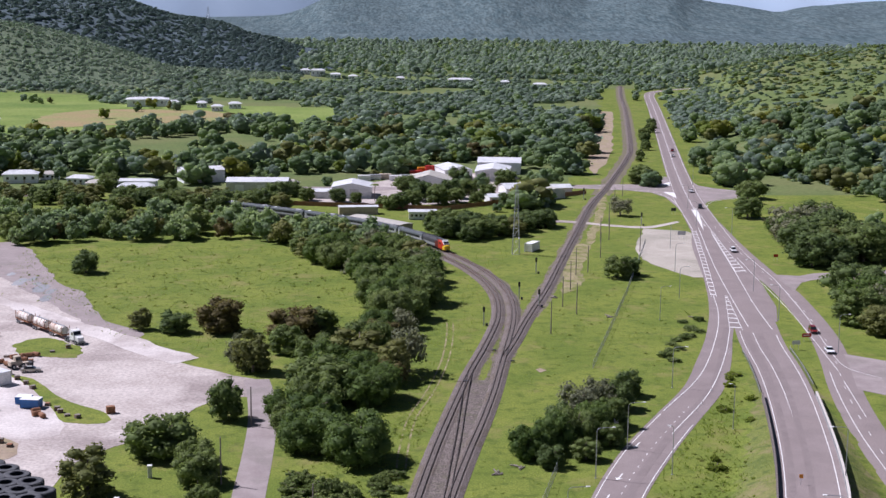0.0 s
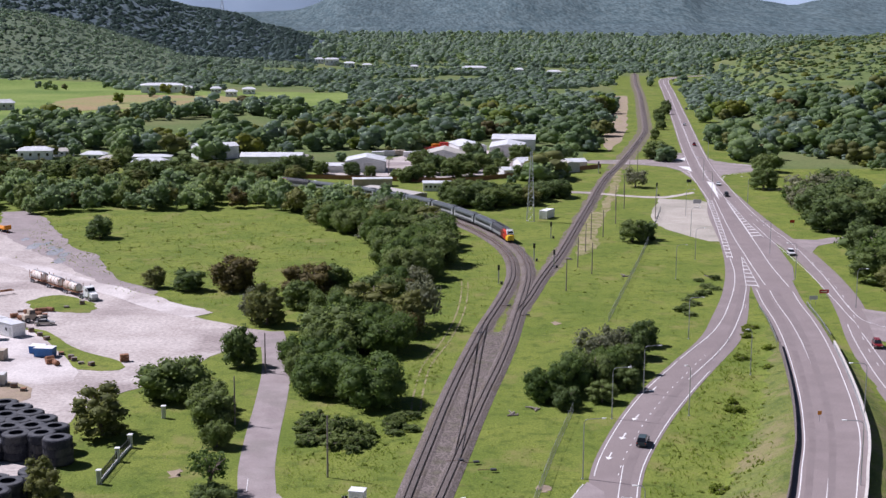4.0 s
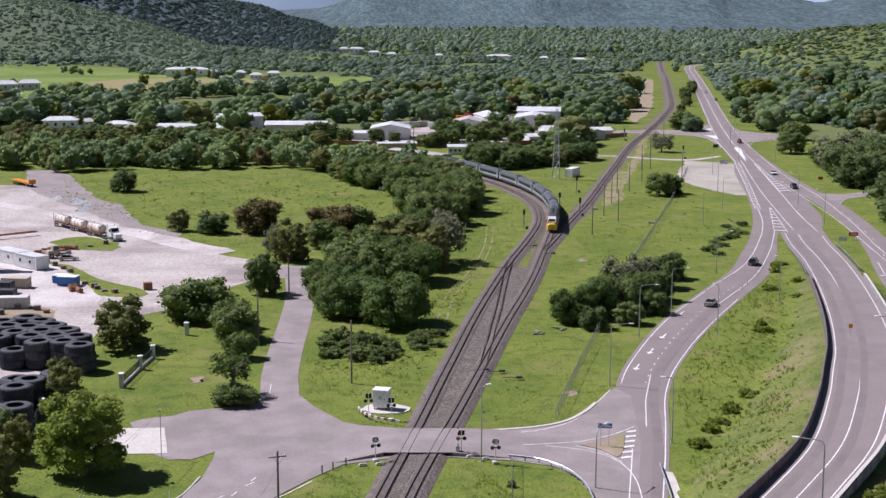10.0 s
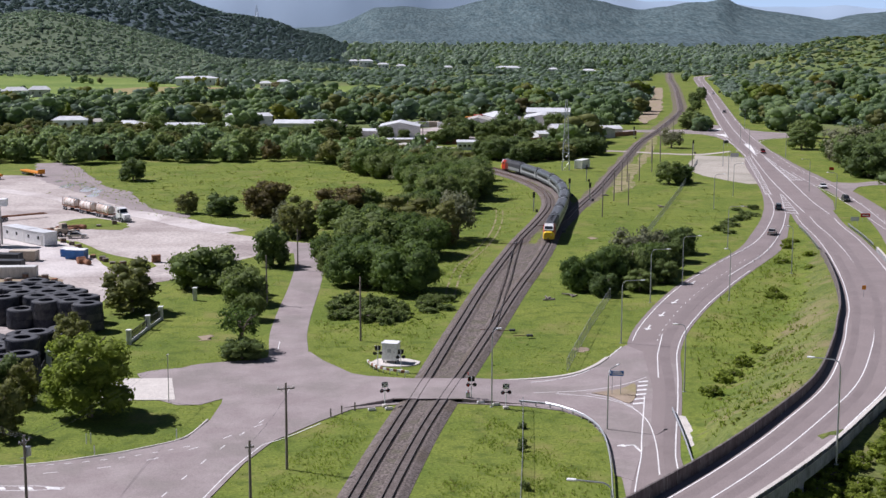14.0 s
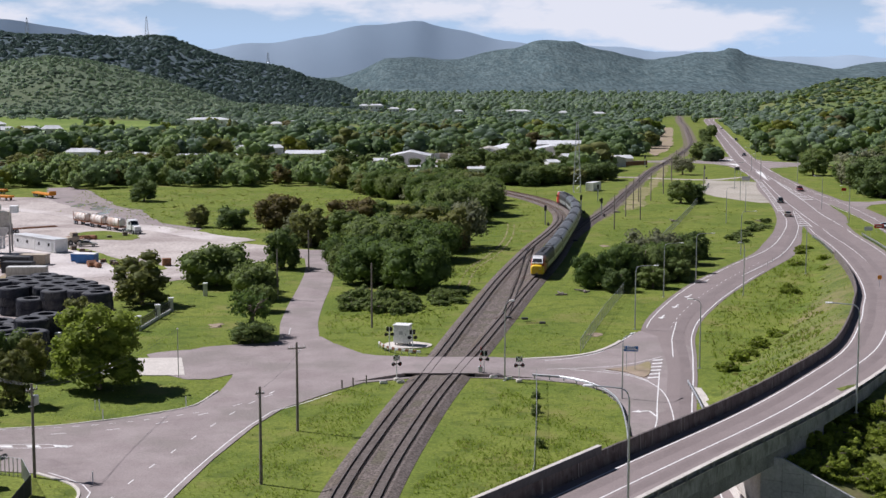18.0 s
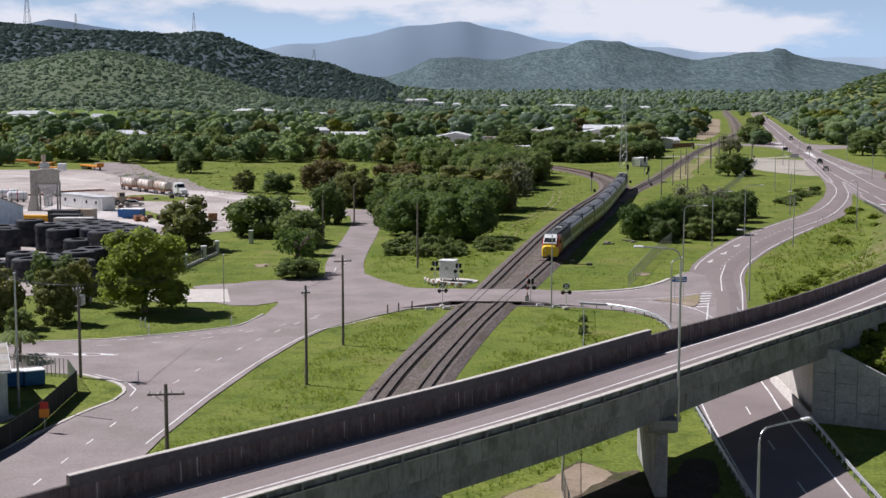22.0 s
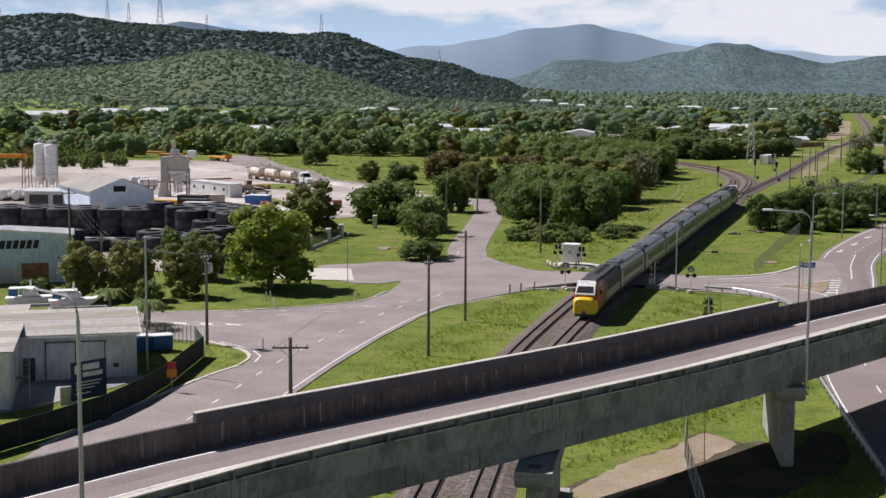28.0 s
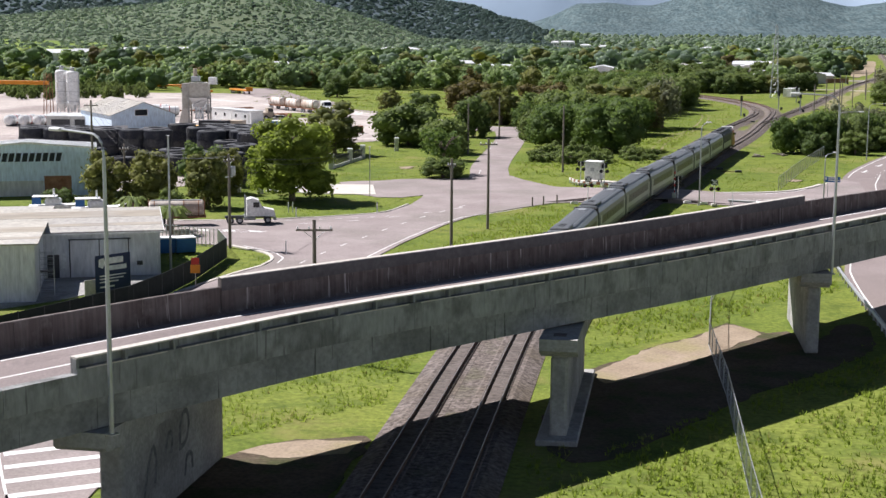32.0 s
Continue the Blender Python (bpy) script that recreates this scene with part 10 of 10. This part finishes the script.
# Place of the nose along the line at each time.
NOSE_AT = [(0, (36.5, 406.5)), (3, (48.2, 368.5)), (6, (52.6, 331.5)), (9, (50.8, 296)), (11, (48.0, 271.5)), (13, (44.0, 248)), (16, (38.6, 211.8)), (19, (32.2, 176)), (21, (28.0, 152)), (23, (23.8, 128.5)), (25, (19.4, 104.8)), (28, (13.4, 66.8)), (29, (11.8, 54.6)), (30, (10.3, 42))]


def nose_s(t):
    near = [(q, float(TR_S[int(np.argmin([math.dist(p[:2], xy) for p in TR]))])) for q, xy in NOSE_AT]
    ts, ss = np.array([a for a, _ in near]), np.array([b for _, b in near])
    fit = np.polyfit(ts, ss, 3)
    return float(np.polyval(fit, t))


def train_rows(k):
    rows = []
    for t in np.arange(0, 32.01, 0.5):
        s = nose_s(t) - CAR_L / 2 - k * PITCH
        a, _ = along(TR, s - 6.0, TR_S)
        b, _ = along(TR, s + 6.0, TR_S)
        head = math.degrees(math.atan2(b[1] - a[1], b[0] - a[0]))
        rows.append((float(t), pose((a[0] + b[0]) / 2, (a[1] + b[1]) / 2, RAIL_Z - 0.01, 0, 0, head + (180 if k == 8 else 0))))
    return rows

# ---- road vehicles ----
def car(label, m, kind="suv", group="cars"):
    """Nose towards +x, standing on z = 0."""
    t = thing("car", label, "car", group)
    L, H, roof = (4.5, 0.95, 1.7) if kind == "suv" else (4.6, 0.85, 1.42)
    if kind == "ute":
        L, H, roof = 5.2, 1.0, 1.75
    sec = {"suv": [(-2.25, 0.45), (-2.25, 1.0), (2.0, 0.98), (2.25, 0.8), (2.25, 0.4)], "sedan": [(-2.3, 0.42), (-2.3, 0.92), (-1.4, 0.95), (1.1, 0.92), (2.25, 0.75), (2.3, 0.38)], "ute": [(-2.6, 0.5), (-2.6, 1.05), (1.3, 1.08), (2.5, 0.98), (2.6, 0.45)]}[kind]
    n = len(sec)
    g = Geo().add([(x, -0.88, z) for x, z in sec] + [(x, 0.88, z) for x, z in sec], [tuple(range(n - 1, -1, -1)), tuple(range(n, 2 * n))] + [(k, (k + 1) % n, (k + 1) % n + n, k + n) for k in range(n)])
    part("body", g, m, t)
    top = {"suv": [(-2.2, 1.0), (-1.95, 1.68), (0.45, 1.7), (1.15, 1.0)], "sedan": [(-1.6, 0.93), (-0.9, 1.4), (0.35, 1.42), (1.15, 0.92)], "ute": [(-0.5, 1.06), (-0.4, 1.72), (0.7, 1.75), (1.4, 1.06)]}[kind]
    cab = part("cabin", Geo().add([(x, -0.82 + 0.16 * (z > 1.2), z) for x, z in top] + [(x, 0.82 - 0.16 * (z > 1.2), z) for x, z in top], [(3, 2, 1, 0), (4, 5, 6, 7)] + [(k, (k + 1) % 4, (k + 1) % 4 + 4, k + 4) for k in range(4)]), M_GLASS, t, "dark glazed cabin")
    part("roof_skin", Geo().box(top[1][0] + 0.08, -0.64, top[1][1] - 0.01, top[2][0] - 0.05, 0.64, top[2][1] + 0.03, c=0.015), m, cab)
    for s in (-1, 1):
        part("headlight", Geo().box(L / 2 - 0.16, s * 0.65 - 0.16, 0.62, L / 2 + 0.02, s * 0.65 + 0.16, 0.76), M_WPAINT, t)
        part("tail_light", Geo().box(-L / 2 - 0.02, s * 0.72 - 0.1, 0.72, -L / 2 + 0.06, s * 0.72 + 0.1, 0.94), M_RED, t)
    part("bumper", Geo().box(L / 2 - 0.1, -0.86, 0.34, L / 2 + 0.06, 0.86, 0.55, c=0.04), M_DARK, t)
    if kind == "ute":
        part("tray", Geo().box(-2.55, -0.92, 1.05, -0.6, 0.92, 1.38, c=0.03), M_WPAINT, t)
        part("cargo", Geo().box(-2.3, -0.6, 1.38, -1.0, 0.6, 1.7, c=0.1), M_TAN, t)
    wheels(t, (-L / 2 + 0.85, L / 2 - 0.85), 0.34, 1.6)
    return t


LANE_OUT = spline([(40.6, -60), (40.4, 10), (41.6, 45), (43.6, 73), (48.6, 104), (54, 135), (68.7, 180.5), (87, 224.8), (98.0, 253.4), (106.4, 282), (115.6, 329), (124.6, 378), (131.8, 416), (136.4, 446), (143, 489), (155.5, 562), (170.5, 664), (200.5, 850), (241.5, 1095), (272.5, 1305)], 5.0)
LANE_IN = spline([(280, 1305), (246.5, 1095), (205.5, 850), (186.5, 760), (175.5, 690), (164, 615), (158, 568), (151.4, 520), (145.6, 478), (141.8, 436), (138.6, 396), (136.9, 362), (134.6, 333), (131.6, 290), (127.4, 251), (121.2, 211), (114, 165), (110.4, 124)], 5.0)
LANE_TRUCK = spline([(-90, 56.5), (-70, 58.5), (-50, 61.5), (-40, 63.8), (-30, 66.2), (-24, 68.0), (-15, 72), (-8, 82)], 2.0)
WHITE_CAR = mat("white_car_paint", (0.78, 0.78, 0.78), (0.72, 0.72, 0.73), rough=0.25)
TEAL_CAR = mat("dark_teal_car_paint", (0.05, 0.075, 0.08), (0.06, 0.085, 0.09), rough=0.25)
SILVER_CAR = mat("champagne_car_paint", (0.42, 0.40, 0.36), (0.38, 0.36, 0.33), rough=0.3, metal=0.4)
RED_CAR = mat("dark_red_car_paint", (0.22, 0.02, 0.025), (0.18, 0.018, 0.02), rough=0.25)
DARK_CAR = mat("charcoal_car_paint", (0.035, 0.037, 0.04), (0.045, 0.047, 0.05), rough=0.25)
parked = car("silver sedan parked in the yard", SILVER_CAR, "sedan")
parked.matrix_world = pose(-67.6, 242.8, 0.06, 0, 0, 12)
TRAFFIC = [
    (car("dark teal four-wheel drive on the road", TEAL_CAR, "suv"), LANE_OUT, [(3, (53.9, 134.6)), (6, (68.9, 180.5)), (9, (87, 224.8)), (11, (98.1, 253.6)), (13, (106.8, 283.3)), (16, (115.9, 329.8)), (19, (125.1, 379.3)), (21, (131.3, 415.9)), (23, (136.0, 445.5)), (25, (141.5, 480))]),
    (car("champagne silver sedan on the road", SILVER_CAR, "sedan"), LANE_OUT, [(6, (54.9, 142.4)), (9, (67.8, 179)), (11, (79.2, 206.2)), (13, (90.8, 234.8)), (16, (105.6, 279.6)), (19, (116.6, 333.9)), (21, (123.5, 371.5)), (23, (130, 408)), (25, (135.7, 442.8))]),
    (car("dark red hatchback on the service road", RED_CAR, "suv"), LANE_IN, [(0, (131.7, 285.1)), (3, (125, 236.1))]),
    (car("white sedan on the service road", WHITE_CAR, "sedan"), LANE_IN, [(0, (128.9, 261.3)), (3, (121.1, 211.2))]),
    (car("white four-wheel drive on the highway", WHITE_CAR, "suv"), LANE_IN, [(0, (140.2, 408.4)), (3, (136.6, 355.6)), (6, (133, 301.4)), (9, (127.6, 251))]),
    (car("white sedan on the highway", WHITE_CAR, "sedan"), LANE_IN, [(0, (159.4, 570.5)), (3, (151.7, 519.9)), (6, (145.2, 473.9)), (9, (141.8, 434.1)), (11, (139.1, 399.7)), (13, (137.3, 368.7)), (16, (133.7, 320.4))]),
    (car("dark charcoal car on the highway", DARK_CAR, "suv"), LANE_IN, [(0, (152.1, 521.9)), (3, (145.8, 480.8)), (6, (142, 438.6)), (9, (138.3, 393.7)), (11, (137, 364.1)), (13, (134.8, 333.2)), (16, (129.3, 282))]),
    (car("dark red car on the highway", RED_CAR, "suv"), LANE_IN, [(0, (187, 762)), (3, (177.8, 695)), (6, (165.6, 619.8)), (9, (157.3, 559.4)), (11, (151.1, 517.1)), (13, (146.4, 487.5)), (16, (141.9, 442.1))]),
    (car("dark charcoal sedan on the highway", DARK_CAR, "sedan"), LANE_IN, [(6, (207, 890)), (9, (198, 835)), (11, (192, 800)), (13, (186, 758)), (16, (175, 690)), (19, (164.3, 612))]),
    (car("white sedan driving towards the hills", WHITE_CAR, "sedan"), LANE_OUT, [(0, (181, 730)), (9, (206, 880))]),
    (car("white utility with a loaded tray", WHITE_CAR, "ute"), LANE_OUT, [(29, (40.6, 27)), (30, (41.2, 37)), (31, (42, 47))]),
    (car("charcoal car following on the highway", DARK_CAR, "suv"), LANE_IN, [(16, (215, 905)), (21, (176, 700)), (25, (150, 510))]),
]
semi = thing("semi_trailer", "white prime mover pulling a dusty cream tank trailer", "truck")
prime_mover(semi, M_WPAINT, -6.0)
tank_trailer(semi, -17.4, -9.8, mat("dusty_tank", (0.55, 0.48, 0.42), (0.62, 0.55, 0.49), scale=0.8, rough=0.6, c=(0.42, 0.33, 0.27), c_scale=0.5))

for piece in semi.children:
    piece.matrix_local = Matrix.Scale(0.8, 4) @ piece.matrix_local


def drive_rows(line, marks):
    lens = length_of(line)
    ts = [t for t, _ in marks]
    ss = [float(lens[int(np.argmin([math.dist(p[:2], xy) for p in line]))]) for _, xy in marks]
    v0, v1 = (ss[1] - ss[0]) / (ts[1] - ts[0]), (ss[-1] - ss[-2]) / (ts[-1] - ts[-2])
    rows = []
    for t in np.arange(0, 32.01, 1.0):
        s = ss[0] + (t - ts[0]) * v0 if t < ts[0] else ss[-1] + (t - ts[-1]) * v1 if t > ts[-1] else float(np.interp(t, ts, ss))
        s = min(max(s, 0.0), lens[-1] - 0.1)
        p, _ = along(line, s, lens)
        a, _ = along(line, s - 3, lens)
        b, _ = along(line, s + 3, lens)
        z = 0.14 if line is LANE_TRUCK else 0.13
        rows.append((float(t), pose(p[0], p[1], z, 0, 0, math.degrees(math.atan2(b[1] - a[1], b[0] - a[0])))))
    return rows

# ---- grass tufts ----
M_TUFT = leaf_mat("grass_blades", (0.118, 0.172, 0.026), (0.175, 0.228, 0.042), island=0.22, rand=0.0, through_light=0.65)
M_TUFT2 = leaf_mat("dry_grass_blades", (0.18, 0.18, 0.060), (0.23, 0.225, 0.080), island=0.3, rand=0.0)


def grassy(x, y, hi=True):
    keep = ~inside(CROSS, x, y) & ~inside(YARD, x, y)
    keep &= from_line(TRACK_R[::2], x, y)[0] > 3.0
    keep &= from_line(TRACK_L[::2], x, y)[0] > 3.0
    keep &= from_line(TRACK_M[::2], x, y)[0] > 2.9
    keep &= from_line(RAMP[::2], x, y)[0] > 5.4
    keep &= from_line(LOCAL, x, y)[0] > 3.9
    keep &= from_line(SERV, x, y)[0] > 4.4
    keep &= ~inside([(-26.6, 109.6), (-9, 122), (-9, 96), (-25, 98.6)], x, y)
    keep &= ~inside([(-52, 4), (-33, 13), (-25, 29), (-24, 34), (-31, 50), (-56, 40)], x, y)
    for x0, y0, r in BARE:
        keep &= ((x - x0) / (r * 1.0)) ** 2 + ((y - y0) / (r * 1.8)) ** 2 > 1
    keep &= ~inside([(-26, 112), (-9, 122), (-9, 96), (-25, 97)], x, y) & ~inside([(11.6, -2.0), (13.2, 3.4), (17.7, 11.4), (23.2, 20.2), (25.6, 17.2), (29.4, 16.0), (32.6, 12.6), (28.4, 5.6), (21.4, -4.6), (13.4, -16.6)], x, y) & ~inside([(-6.4, -22.6), (-2.4, -15.4), (2.2, -13.8), (1.8, -27.0)], x, y) & ~inside([(37, 101), (45, 107), (44, 95), (40, 98)], x, y) & ~inside([(-48, 6), (-24, 33), (-50, 40)], x, y)
    d = from_line(OVER_MID, x, y)[0]
    keep &= d > 5.6
    return keep


def tufts(name, poly, count, lo, hi, seed, label, mats=(0, 1), share=0.05, extra=None):
    rng = np.random.default_rng(seed)
    xs, ys = [p[0] for p in poly], [p[1] for p in poly]
    x, y = rng.uniform(min(xs), max(xs), count), rng.uniform(min(ys), max(ys), count)
    clump = np.sin(x * 0.7 + 1.0) * np.sin(y * 0.63) + 0.8 * np.sin(x * 0.21) * np.sin(y * 0.17 + 2) + rng.uniform(-0.9, 0.9, count)
    ok = inside(poly, x, y) & grassy(x, y) & (clump > -0.25)
    x, y = x[ok], y[ok]
    z, n = height(x, y), len(x)
    k = 5
    a = rng.uniform(0, 2 * math.pi, (n, k))
    h = rng.uniform(lo, hi, (n, k)) * rng.uniform(0.6, 1.3, (n, 1))
    lean, w = h * rng.uniform(0.25, 0.9, (n, k)), h * rng.uniform(0.10, 0.20, (n, k))
    c, s = np.cos(a), np.sin(a)
    base = np.stack([x[:, None] + c * 0.05, y[:, None] + s * 0.05, np.repeat(z[:, None], k, 1)], -1)
    left = base + np.stack([-s * w, c * w, 0 * w], -1)
    right = base + np.stack([s * w, -c * w, 0 * w], -1)
    tip = base + np.stack([c * lean, s * lean, h], -1)
    v = np.stack([left, right, tip], 2).reshape(-1, 3)
    me = fast_mesh(name, v, np.arange(len(v)).reshape(-1, 3), [M_TUFT, M_TUFT2])
    pick = np.repeat(rng.uniform(0, 1, n) < share, k).astype(np.int32)
    me.polygons.foreach_set("material_index", pick)
    tagged(new(name, me), label, "grass", kind="stuff")


tufts("grass", [(-40, -60), (70, -60), (70, 130), (-40, 130)], 45000, 0.07, 0.2, 81, "rough green grass beside road and railway")
tufts("grass", [(-40, 110), (110, 110), (125, 290), (-20, 290)], 30000, 0.08, 0.22, 82, "rough green grass beside road and railway")
tufts("long_grass", [(10, -60), (38, -60), (36, 60), (24, 90), (12, 40)], 26000, 0.14, 0.33, 83, "long tufted grass by the fence", share=0.08)
tufts("long_grass", [(-8, 30), (4, 30), (11, 92), (4, 92)], 7000, 0.11, 0.3, 84, "long tufted grass by the railway", share=0.08)
tufts("long_grass", [(-2, 128), (14, 122), (30, 240), (14, 240), (-4, 150)], 9000, 0.14, 0.36, 85, "long tufted grass below the trees", share=0.1)
tufts("long_grass", [(46, 70), (60, 76), (72, 120), (84, 170), (96, 225), (100, 258), (84, 205), (64, 160), (54, 120)], 11000, 0.22, 0.55, 88, "long weedy grass on the embankment", share=0.12)
tufts("grass", [(-110, 290), (40, 240), (60, 420), (-110, 420)], 12000, 0.2, 0.45, 86, "rough meadow grass", share=0.15)

tufts("long_grass", [(-14, -28), (4, -28), (4, 30), (-9, 30)], 12000, 0.08, 0.25, 90, "long tufted grass by the railway", share=0.06)

def motions():
    """All that moves: the train's vehicles and the road traffic."""
    for k, vehicle in enumerate(TRAIN):
        walk(vehicle, train_rows(k))
    for vehicle, line, marks in TRAFFIC:
        walk(vehicle, drive_rows(line, marks))
    walk(semi, drive_rows(LANE_TRUCK, [(0, (-75, 57.9)), (26, (-75, 57.9)), (27, (-62, 59.5)), (29, (-45, 62.6)), (30, (-38, 64.2)), (31, (-29.8, 66.3)), (32, (-24, 68.0))]))


motions()
